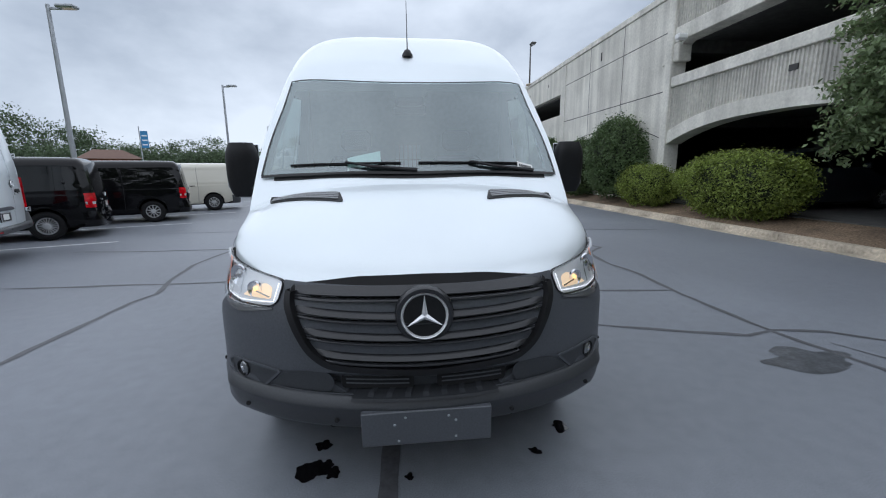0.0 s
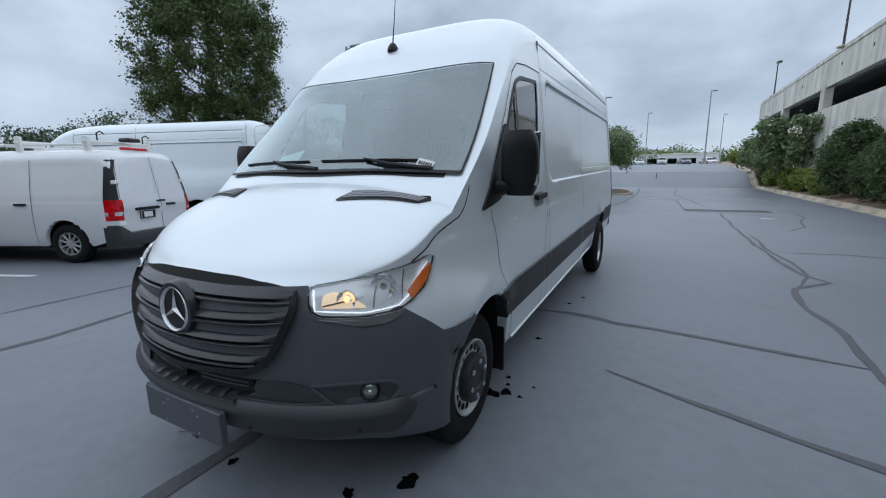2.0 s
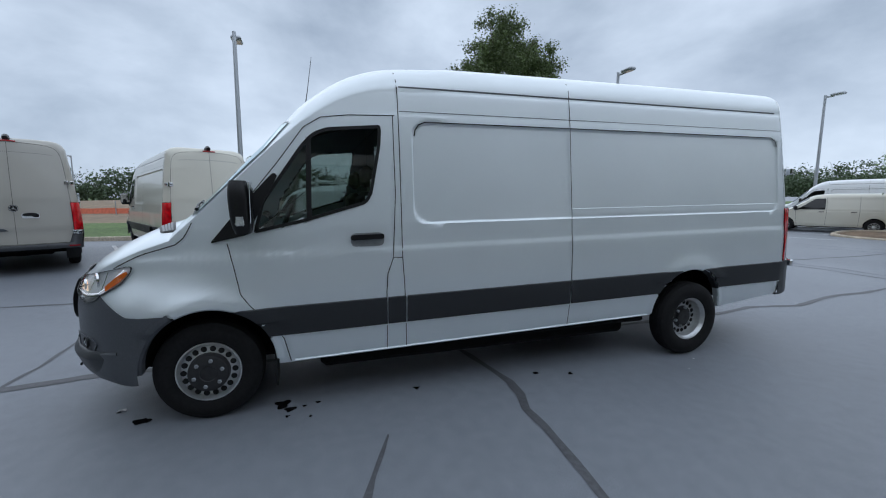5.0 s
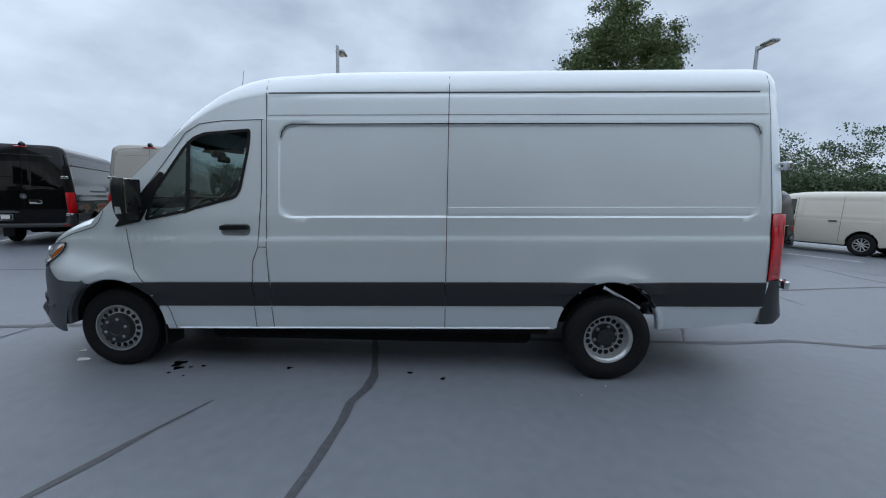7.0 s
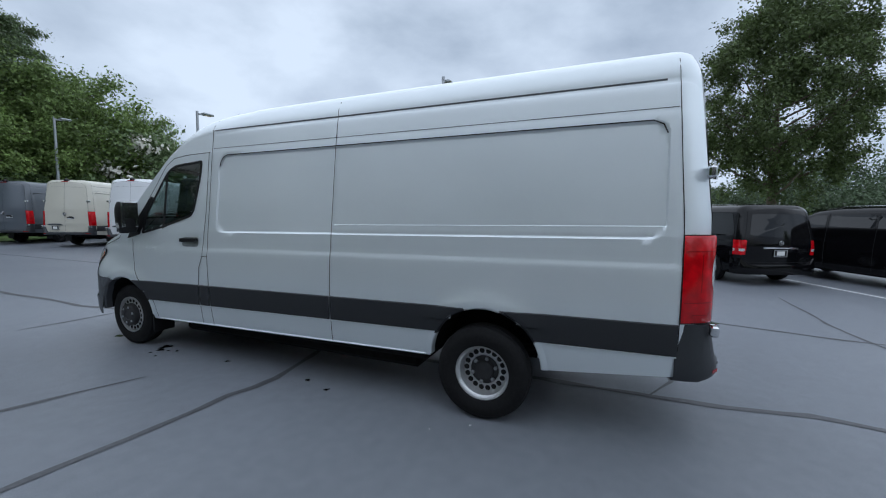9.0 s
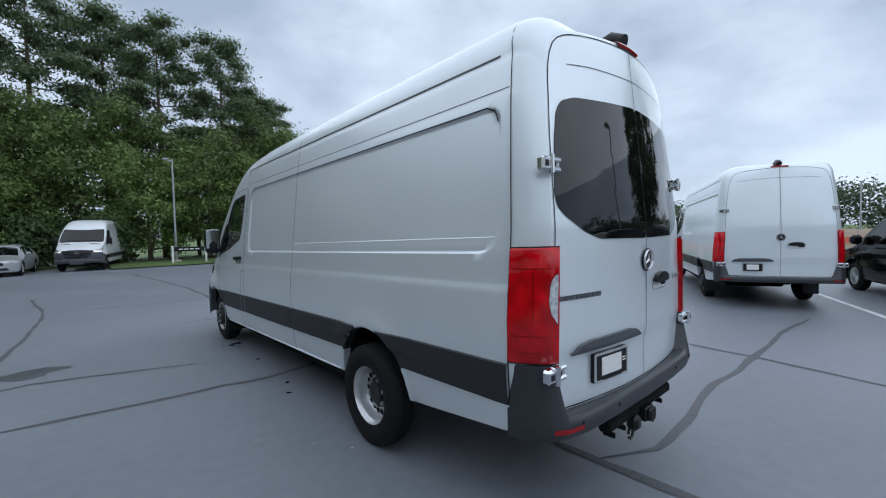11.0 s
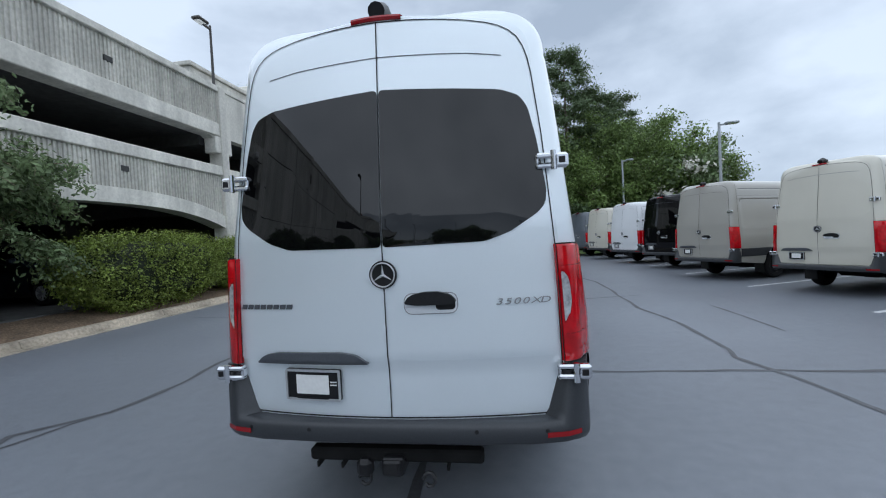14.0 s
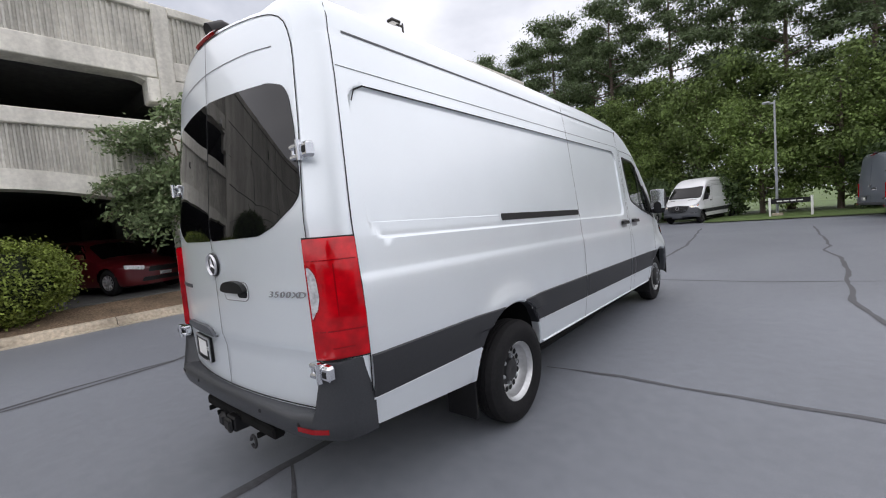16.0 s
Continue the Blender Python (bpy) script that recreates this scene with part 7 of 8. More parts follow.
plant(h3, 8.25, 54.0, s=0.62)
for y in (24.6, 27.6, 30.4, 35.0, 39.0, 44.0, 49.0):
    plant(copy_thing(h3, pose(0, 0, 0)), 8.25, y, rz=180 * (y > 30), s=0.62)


# ---- crape myrtles ----
def crape(seed, h, w, n, size, stems=6, spread=0.28, skirt=34, sink=-0.26, fan=0.0, spray=0, name="crape_myrtle", label="multi-stemmed crape myrtle with pale smooth stems and faded white flowers"):
    rng = random.Random(seed)
    t = thing(name, label, "tree", "crape myrtles")
    cs, sprays, twigs = [], [], Geo()
    for k in range(stems):
        g = Geo()
        a = 2 * math.pi * k / stems + rng.uniform(-0.3, 0.3)
        r0, r1 = rng.uniform(0.05, 0.16), w * spread * rng.uniform(0.6, 1.1)
        top = h * rng.uniform(0.62, 0.8)
        p = [(r0 * math.cos(a), r0 * math.sin(a), -0.1), (r0 * 1.5 * math.cos(a), r0 * 1.5 * math.sin(a), top * 0.35), (r1 * 0.55 * math.cos(a), r1 * 0.55 * math.sin(a), top * 0.7), (r1 * math.cos(a + 0.2), r1 * math.sin(a + 0.2), top)]
        if fan:
            p = [(q * math.cos(a), q * math.sin(a), z_) for q, z_ in ((r0, -0.1), (r0 + r1 * 0.30, top * 0.33), (r0 + r1 * 0.66, top * 0.68), (r1 * fan, top))]
        g.tube(p, [0.046, 0.038, 0.028, 0.014], 8)
        for j in range(5):
            b = a + rng.uniform(-1.3, 1.3)
            q = rng.uniform(0.45, 1.0)
            s = (p[2][0] * q + p[3][0] * (1 - q) * 0.3, p[2][1] * q + p[3][1] * (1 - q) * 0.3, top * (0.45 + 0.45 * q))
            e = (s[0] + w * 0.3 * math.cos(b), s[1] + w * 0.3 * math.sin(b), s[2] + h * rng.uniform(sink, 0.22))
            g.tube([s, ((s[0] + e[0]) / 2, (s[1] + e[1]) / 2, (s[2] + e[2]) / 2 + 0.12), e], [0.02, 0.013, 0.006], 5)
            for k2 in range(spray):
                b2, u = b + rng.uniform(-1.1, 1.1), rng.uniform(0.35, 1.0)
                o = [s[d] + (e[d] - s[d]) * u for d in range(3)]
                ln, up = rng.uniform(0.5, 1.0), rng.uniform(-0.1, 0.45)
                tw = [(o[0] + ln * q * math.cos(b2), o[1] + ln * q * math.sin(b2), o[2] + ln * (up * q - 0.55 * q * q)) for q in (0.0, 0.25, 0.5, 0.75, 1.0)]
                twigs.tube(tw, [0.007, 0.006, 0.005, 0.004, 0.002], 4)
                sprays += [tuple(tw[i][d] + (tw[i + 1][d] - tw[i][d]) * f for d in range(3)) for i in range(4) for f in (0.0, 0.5)]
            for u in (0.4, 0.6, 0.8, 0.95, 1.08):
                cs.append((s[0] + (e[0] - s[0]) * u, s[1] + (e[1] - s[1]) * u, s[2] + (e[2] - s[2]) * u + 0.15 * math.sin(u * 3) - 0.10 * u * u))
        g.obj("stem", M_BARK_L, t, 50)
    for k in range(skirt):
        a, q = rng.uniform(0, 6.28), rng.uniform(0.35, 1.0)
        cs.append((w * 0.42 * q * math.cos(a), w * 0.42 * q * math.sin(a), h * rng.uniform(0.34, 0.62) - 0.25 * q))
    sp = w * (0.055 if skirt else 0.036)
    if spray:
        extra = leaves(cs, n // 3, (sp * 0.75, sp * 0.75, sp * 0.6), size, seed + 3, 0.4, 2.1)
        quick(extra, "inner_crown", L_CRAPE, t)
        cs, sp = sprays, 0.080
        tagged(quick(twigs, "twigs", M_BARK_L, t), kind="stuff")
    quick(leaves(cs, n, (sp, sp, sp * 0.8), size, seed, 0.4, 2.1), "crown", L_CRAPE, t)
    tops = [c for c in cs if c[2] > h * 0.6][::4]
    quick(leaves(tops, n // 26, (sp * 0.7, sp * 0.7, sp * 0.5), size * 0.9, seed + 1, 0.5, 1.2), "blossom", M_BLOSSOM, t)
    return t


plant(crape(41, 5.4, 4.2, 36000, 0.052, spray=10), 8.75, 3.6, 0.22)
plant(crape(42, 4.3, 3.8, 26000, 0.060, spray=10), 8.35, -7.6, 0.22, 40)
plant(crape(44, 5.2, 4.2, 8000, 0.12), 8.4, 30.5, 0.2, 10)
plant(crape(45, 4.6, 3.8, 6500, 0.12), 8.4, 36.5, 0.2, 80)
isl = crape(43, 4.7, 6.0, 34000, 0.070, 16, 0.36, 0, -0.12, 1.15)
plant(isl, -3.1, 25.8, 0.12)

# kerbed island round the far crape myrtle
isle = thing("kerbed_island", "mulched planting island with a pale concrete kerb", "traffic island", m=pose(-4.0, 25.6, gz(25.6), 2.7, 0, 12), kind="structure")
def oval(rx, ry, n=36, e=3.0):
    return [(rx * math.copysign(abs(math.cos(2 * math.pi * k / n)) ** (2 / e), math.cos(2 * math.pi * k / n)), ry * math.copysign(abs(math.sin(2 * math.pi * k / n)) ** (2 / e), math.sin(2 * math.pi * k / n))) for k in range(n)]
rows = [[(x, y, z) for x, y in oval(rx, ry) + oval(rx, ry)[:1]] for rx, ry, z in ((4.2, 2.0, -0.25), (4.2, 2.0, 0.12), (4.17, 1.97, 0.15), (4.02, 1.82, 0.15), (4.0, 1.8, 0.10))]
Geo().grid(rows).obj("island_kerb", M_KERB, isle, 30)
rows = [[(x, y, z) for x, y in oval(rx, ry) + oval(rx, ry)[:1]] for rx, ry, z in ((4.0, 1.8, 0.10), (2.5, 1.2, 0.16), (0.9, 0.7, 0.26), (0.05, 0.05, 0.3))]
Geo().grid(rows).obj("island_mulch", M_MULCH, isle, 60)

# ---- distance ----
def far_band(name, label, pts, n, size, seed, m=L_FAR):
    rng = random.Random(seed)
    cs = []
    for k in range(3200):
        q = rng.random() * (len(pts) - 1)
        i = int(q)
        f = q - i
        x = pts[i][0] + (pts[i + 1][0] - pts[i][0]) * f
        y = pts[i][1] + (pts[i + 1][1] - pts[i][1]) * f
        h = pts[i][2] + (pts[i + 1][2] - pts[i][2]) * f
        top = h * (0.78 + 0.55 * noise.noise((x * 0.035, y * 0.035, seed)) + 0.50 * noise.noise((x * 0.17, y * 0.17, seed)))
        cs.append((x + rng.uniform(-5, 5), y + rng.uniform(-5, 5), gz(y) + top * rng.random() ** 0.8))
    t = quick(leaves(cs, n, (1.5, 1.5, 0.8), size, seed, 0.3, 1.3), name, m, None)
    return tagged(t, label, "woods", kind="stuff")


far_band("far_woods", "distant green line of mixed woods", [(-95, -110, 8), (-125, -70, 9), (-150, -10, 13), (-150, 60, 18), (-140, 120, 19), (-110, 190, 19), (-60, 250, 17), (10, 280, 12)], 135000, 0.50, 61)
far_band("far_woods", "distant line of trees beyond the far lots", [(-70, 95, 4.6), (-85, 60, 5.0), (-88, 30, 5.2)], 28000, 0.38, 62, L_FAR)
far_band("far_woods", "row of trees beyond the far end of the lot", [(-20, 190, 8), (20, 210, 8), (60, 230, 8)], 9000, 0.6, 63, L_OAK)
far_band("far_woods", "line of mixed trees behind the parked vans", [(-96, 20, 6.2), (-88, 55, 6.2), (-78, 85, 4.6), (-64, 104, 5.0), (-46, 122, 5.4), (-24, 138, 6.2)], 48000, 0.40, 64, L_FAR)


# ---- parked vans ----
def parked(x, y, ya, heading=-65):
    """Pose of a vehicle whose rear axle stands at x, y, ya metres behind its nose."""
    a = radians(heading)
    return pose(x + math.sin(a) * ya, y - math.cos(a) * ya, gz(y), 0, 0, heading)


YA = 1.0 + 4.325
GV = "parked vans"
for x, y, pm, lab, glass_ in (
    (-8.35, 5.85, P_SILVER, "silver high-roof panel van parked nose-in beside a white van", False),
    (-8.3, -1.05, P_CREAM, "cream high-roof panel van parked nose-in on the lot", False),
    (-7.55, -4.35, P_GREIGE, "stone-grey high-roof panel van parked nose-in on the lot", False),
    (-7.75, -7.9, P_BLACK, "black high-roof van with rear windows parked nose-in", True),
    (-7.35, -11.1, P_WHITE, "white high-roof panel van parked nose-in on the lot", False),
    (-7.0, -14.6, P_CREAM, "cream high-roof panel van parked near the woods", False),
    (-6.6, -18.2, P_SLATE, "slate-grey high-roof panel van parked near the woods", False),
):
    high_van("panel_van", lab, parked(x, y, YA), pm, back_glass=glass_, group=GV, rake=0.012)
for k, (x, y) in enumerate(((-8.3, 30.6), (-8.0, 34.4), (-8.2, 38.0), (-8.0, 41.8), (-8.1, 45.6), (-8.0, 49.4), (-8.2, 53.1), (-8.0, 56.9), (-8.1, 60.6), (-8.0, 64.4))):
    if k == 0:
        far_van = high_van("panel_van", "white high-roof panel van parked beyond the planting island", parked(x, y, YA), P_WHITE, back_glass=False, group=GV, rake=0.012)
    else:
        copy_thing(far_van, parked(x, y, YA))
copy_thing(far_van, pose(0, 0, 0)).matrix_basis = pose(2.3, -18.4, 0, 0, 0, 14) @ Matrix.Translation((0, 0, 0)) @ Matrix.Rotation(0, 4, "Z")
nose_on = [o for o in scene.objects if o.name.startswith("panel_van") and o.parent is None][-1]
nose_on.matrix_basis = pose(2.5, -19.3, 0, 0, 0, 166)

LOW_SIDE = [(0.30, 0.90), (0.38, 0.935), (0.60, 0.955), (0.85, 0.962), (1.0, 0.955), (1.12, 0.943), (1.30, 0.915), (1.62, 0.855), (1.72, 0.83), (1.76, 0.815)]


def low_body(length=5.14, wb=3.2):
    L = length
    return Body(L, [(0.0, 0.86), (0.08, 0.92), (0.3, 0.99), (0.6, 1.06), (0.95, 1.14)], [(0.95, 1.145), (1.78, 1.74)],
                [(1.78, 1.74), (1.95, 1.81), (2.25, 1.865), (2.8, 1.9), (L - 0.8, 1.9), (L - 0.35, 1.885), (L - 0.2, 1.86), (L - 0.09, 1.79)],
                LOW_SIDE, 1.76, [(0.95, 0.36, 0.40), (0.95 + wb, 0.36, 0.40)], width=0.962, nose=0.55, lean=0.16, lean_z=0.95, bulge=0.09, zb=0.30, tail_in=0.085, flare=0.012, nose_z=0.10)


def low_van(name, label, m, paint_m, cargo=True, alloy=10, length=5.14, wb=3.2, rack=False, trim_m=None, black_post=False):
    body = low_body(length, wb)
    t = thing(name, label, "van", GV, m)
    yr, ya = body.yr, 0.95 + wb
    trim_m = trim_m or M_TRIM_D
    zl = [0.30, 0.38, 0.46, 0.54, 0.62, 0.70, 0.78, 0.86, 0.94, 1.0, 1.04, 1.06, 1.09, 1.12, 1.16, 1.25, 1.35, 1.45, 1.55, 1.65, 1.70, 1.73, 1.76]
    fwin = rounded([(1.42, 1.11), (1.50, 1.20), (1.98, 1.60), (2.10, 1.645), (2.42, 1.66), (2.44, 1.12)], 0.04, 3)

    def recess(y, z):
        d = 0.0
        if 1.03 < z < 1.07:
            d += 0.008
        if cargo and 2.6 < y < yr - 0.30 and 1.10 < z < 1.68:
            e = min(y - 2.6, yr - 0.30 - y, z - 1.10, 1.68 - z)
            d += 0.010 * min(1.0, e / 0.05)
        return d
    make_shell(body, t, paint_m, 0.09, zl, [2.6, 2.65, yr - 0.3, yr - 0.35], [], None, recess)
    for s in (1, -1):
        def f(y, z, o=0.0, s=s):
            return body.on_side(s, y, z, o)
        patch(fwin, f, 0.006, 4, 0.08, 0.006).obj("side_window", M_DGLASS, t, 40)
        if not cargo:
            patch(rounded([(2.53, 1.12), (2.53, 1.665), (3.55, 1.68), (3.60, 1.13)], 0.04, 3), f, 0.006, 4, 0.08, 0.006).obj("side_window", M_DGLASS, t, 40)
            patch(rounded([(3.66, 1.13), (3.62, 1.68), (yr - 0.36, 1.67), (yr - 0.16, 1.25), (yr - 0.18, 1.17), (yr - 0.3, 1.14)], 0.05, 3), f, 0.006, 4, 0.08, 0.006).obj("side_window", M_DGLASS, t, 40)
        for pts in ([(1.32, 1.08), (1.36, 0.7), (1.40, 0.36)], [(2.47, 1.70), (2.49, 1.0), (2.47, 0.36)], [(3.62, 1.72), (3.64, 1.0), (3.62, 0.36)]):
            stroke(pts, f, 0.009).obj("panel_gap", M_GAP, t)
        for y in (2.3, 2.62 if s < 0 else 3.45):
            patch(rounded([(y - 0.10, 0.985), (y + 0.10, 0.985), (y + 0.10, 1.02), (y - 0.10, 1.02)], 0.015, 2), f, 0.03, 2, 0.06, 0.028).obj("door_handle", M_BLACK if cargo else paint_m, t)
        for ay, az, r in body.arches:
            rows = []
            for i in range(25):
                a = math.pi * (-0.04 + 1.08 * i / 24)
                rows.append([f(ay + (r + dr) * math.cos(a), az + (r + dr) * math.sin(a), o) for dr, o in ((-0.02, -0.06), (-0.02, 0.0), (-0.004, 0.010), (0.02, 0.005))])
            Geo().grid(rows).obj("arch_lip", paint_m, t, 30)
            rows = [[(s * x, ay + (r - 0.01) * math.cos(math.pi * i / 12), az + (r - 0.01) * math.sin(math.pi * i / 12)) for x in (0.50, 0.92)] for i in range(13)]
            rows2 = [[(s * 0.5, ay, az - 0.1), (s * 0.5, ay + r * math.cos(math.pi * i / 12), az + r * math.sin(math.pi * i / 12))] for i in range(13)]
            Geo().grid(rows).grid(rows2).obj("arch_liner", M_UNDER, t)
        wheel(t, s * 0.935, 0.95, 0.335, 0.22, alloy=alloy, detail=False)
        wheel(t, s * 0.935, ya, 0.335, 0.22, alloy=alloy, detail=False)
        patch(rounded([(1.24, 1.06), (1.46, 1.10), (1.52, 1.22)], 0.02, 2), f, 0.01, 2, 0.06, 0.008).obj("mirror_foot", M_BLACK, t)
        Geo().box((s * 0.96, 1.24, 1.09), (s * 1.16, 1.40, 1.30), 0.05).obj("door_mirror", M_BLACK if cargo else paint_m, t, 30)
        # tail lamps on the corner posts
        fb = body.on_back
        for za, zb_, mm, nm in ((0.72, 1.06, M_LENS_RED, "tail_lamp"), *(((1.06, 1.72, M_BLACK, "corner_post"),) if black_post else ())):
            rows = []
            for k in range(5):
                z = za + (zb_ - za) * k / 4
                w = 0.16 - 0.08 * max(0.0, z - 1.06) / 0.66
                y0 = yr - w
                rows.append([f(y0, z, 0.006), f(yr - w * 0.5, z, 0.010), f(yr - 0.01, z, 0.010), fb(s * body.half(yr, z) * 0.985, z, 0.010), fb(s * (body.half(yr, z) - (0.10 if nm == "tail_lamp" else 0.05)), z, 0.008)])
            ob = Geo().grid(rows).obj(nm, mm, t, 40)
            if nm == "tail_lamp":
                rows = [[f(yr - 0.15, z, 0.0115), f(yr - 0.01, z, 0.0125), fb(s * body.half(yr, z) * 0.98, z, 0.0125), fb(s * (body.half(yr, z) - 0.08), z, 0.0105)] for z in (0.80, 0.86)]
                Geo().grid(rows).obj("clear_lens", M_LENS_CLR, ob)
        for z in (1.35, 0.66):
            xx, yy, zz = fb(s * (body.half(yr, z) - 0.03), z, 0.01)
            if cargo:
                Geo().box((xx - 0.07, yy - 0.02, zz - 0.03), (xx + 0.07, yy + 0.025, zz + 0.03), 0.01).obj("hinge", M_WHITE if paint_m is P_WHITE else paint_m, t)
    fb = body.on_back
    if cargo:
        for s in (1, -1):
            rec, _ = rim(rounded([(s * 0.05, 1.66), (s * 0.62, 1.64), (s * 0.74, 1.16), (s * 0.05, 1.10)], 0.05, 3), fb, 0.012, 0.003, 0.06, 0.004)
            rec.obj("door_panel_bead", paint_m, t)
            stroke([(s * 0.80, 0.50), (s * 0.82, 0.9), (s * 0.74, 1.45), (s * 0.70, 1.74)], fb, 0.008).obj("door_gap", M_GAP, t)
        stroke([(0.0, 0.50), (0.0, 1.77)], fb, 0.009).obj("door_gap", M_GAP, t)
        patch(rounded([(-0.10, 0.985), (0.10, 0.985), (0.10, 1.015), (-0.10, 1.015)], 0.012, 2), fb, 0.025, 2, 0.06, 0.024).obj("door_handle", M_BLACK, t)
        patch(rounded([(-0.36, 0.90), (-0.12, 0.905), (-0.12, 0.945), (-0.36, 0.94)], 0.015, 2), fb, 0.028, 2, 0.06, 0.026).obj("rear_door_handle", M_BLACK, t)
        patch(rounded([(0.08, 0.86), (0.58, 0.86), (0.58, 0.91), (0.08, 0.91)], 0.02, 2), fb, 0.028, 2, 0.06, 0.026).obj("plate_light_bar", M_BLACK, t)
        plate_parts(t, body, 0.33, 0.78, detail=False)
    else:
        patch(rounded([(-0.70, 1.17), (-0.62, 1.66), (0.62, 1.66), (0.70, 1.17), (0.0, 1.12)], 0.06, 3), fb, 0.006, 4, 0.08, 0.006).obj("rear_window", M_DGLASS, t, 40)
        stroke([(-0.80, 0.55), (0.80, 0.55)], fb, 0.009).obj("door_gap", M_GAP, t)
        for s in (1, -1):
            stroke([(s * 0.80, 0.55), (s * 0.80, 1.0), (s * 0.70, 1.72)], fb, 0.009).obj("door_gap", M_GAP, t)
        patch(rounded([(-0.42, 0.87), (0.42, 0.87), (0.42, 0.90), (-0.42, 0.90)], 0.012, 2), fb, 0.02, 2, 0.08, 0.018).obj("chrome_bar", M_CHROME, t)
        plate_parts(t, body, 0.0, 0.76, detail=False)
        emblem(t, fb(0.0, 1.0, 0.012), 0.05, -8)
    plan = [(0.962, yr - 0.22), (0.955, yr - 0.08), (0.90, yr + 0.03), (0.75, yr + 0.095), (0.4, yr + 0.125), (0.0, yr + 0.13)]
    path = [(s * x, y) for s, seq in ((1, plan), (-1, plan[-2::-1])) for x, y in seq]
    rows = []
    for x, y in path:
        tp = 0.50 + 0.14 * min(1.0, max(0.0, (abs(x) - 0.76) / 0.1))
        rows.append([(x * 0.93, y - 0.08, 0.28), (x * 0.985, y - 0.012, 0.27), (x * 1.006, y + 0.004, 0.36), (x * 1.006, y + 0.004, 0.44), (x * 0.99, y - 0.012, tp), (x * 0.93, y - 0.07, tp + 0.012)])
    Geo().grid(rows).obj("rear_bumper", trim_m if cargo else paint_m, t, 40)
    # nose
    fn = body.on_nose
    rows = [[fn(radians(-86 + 172 * i / 20), z, 0.012) for z in (0.20, 0.28, 0.36, 0.46, 0.56, 0.60)] for i in range(21)]
    Geo().grid(rows).obj("front_bumper", trim_m if cargo else paint_m, t, 40)
    for s in (1, -1):
        def fa(x, z, o=0.0, s=s):
            return fn(s * angle_at(body, x), z, o)
        patch(rounded([(0.52, 0.66), (0.55, 0.80), (0.88, 0.88), (0.86, 0.74)], 0.02, 2), fa, 0.02, 2, 0.05, 0.02).obj("headlamp", M_LENS_CLR, t, 40)

    def fg(x, z, o=0.0):
        return fn(angle_at(body, x), z, o)
    patch(rounded([(-0.48, 0.66), (-0.42, 0.82), (0.42, 0.82), (0.48, 0.66), (0, 0.60)], 0.03, 3), fg, 0.02, 3, 0.06, 0.02).obj("grille", M_BLACK, t, 40)
    ft = body.on_top
    ws = rounded([(-0.72, 1.18), (-0.4, 1.06), (0, 1.03), (0.4, 1.06), (0.72, 1.18), (0.68, 1.80), (0.3, 1.72), (-0.3, 1.72), (-0.68, 1.80)], 0.04, 2)
    patch(ws, ft, 0.008, 5, 0.08, 0.006).obj("windscreen", M_DGLASS, t, 50)
    Geo().box((-0.88, 0.5, 0.26), (0.88, yr - 0.1, 0.40), 0.03).obj("floor_pan", M_UNDER, t)
    if rack:
        for y in (2.3, 3.3, 4.5):
            Geo().box((-0.72, y - 0.03, 2.0), (0.72, y + 0.03, 2.05), 0.01).obj("rack_crossbar", M_WHITE, t)
            for s in (1, -1):
                Geo().box((s * 0.66 - 0.03, y - 0.05, 1.84), (s * 0.66 + 0.03, y + 0.05, 2.12), 0.01).obj("rack_foot", M_WHITE, t)
        for s in (1, -1):
            Geo().box((s * 0.60 - 0.02, 2.2, 1.96), (s * 0.60 + 0.02, 4.7, 2.0), 0.008).obj("rack_rail", M_WHITE, t)
            Geo().tube([(s * 0.5, 4.55, 2.05), (s * 0.5, 4.55, 2.17), (s * 0.5, 4.62, 2.2), (s * 0.5, 4.68, 2.15)], 0.012, 6).obj("rack_hook", M_BLACK, t)
        Geo().box((-0.20, 4.55, 2.05), (0.10, 4.78, 2.12), 0.03).obj("folded_strap", M_BLACK, t)
        Geo().box((-0.30, 4.72, 1.90), (0.30, 4.80, 1.95), 0.02).obj("high_brake_light", M_LENS_RED, t)
    return t


YL = 0.95 + 3.2
low_van("low_van", "white low-roof cargo van with a ladder rack and black corner posts", parked(-7.35, 2.95, YL), P_WHITE, True, 10, rack=True, black_post=True)
low_van("passenger_van", "black passenger van with tinted windows and bright alloy wheels", parked(-8.5, 9.45, YL), P_BLACK, False, 20)
low_van("passenger_van", "black passenger van with tinted windows and dark alloy wheels", parked(-8.15, 12.95, YL + 0.15), P_BLACK, False, 10, length=5.3, wb=3.35)
low_van("low_van", "cream low-roof cargo van with black alloy wheels", parked(-8.0, 16.9, YL), P_CREAM, True, 10, trim_m=M_TRIM_D)
low_van("low_van", "cream low-roof cargo van parked beyond the planting island", parked(-8.0, 27.4, YL), P_CREAM, True, 10)


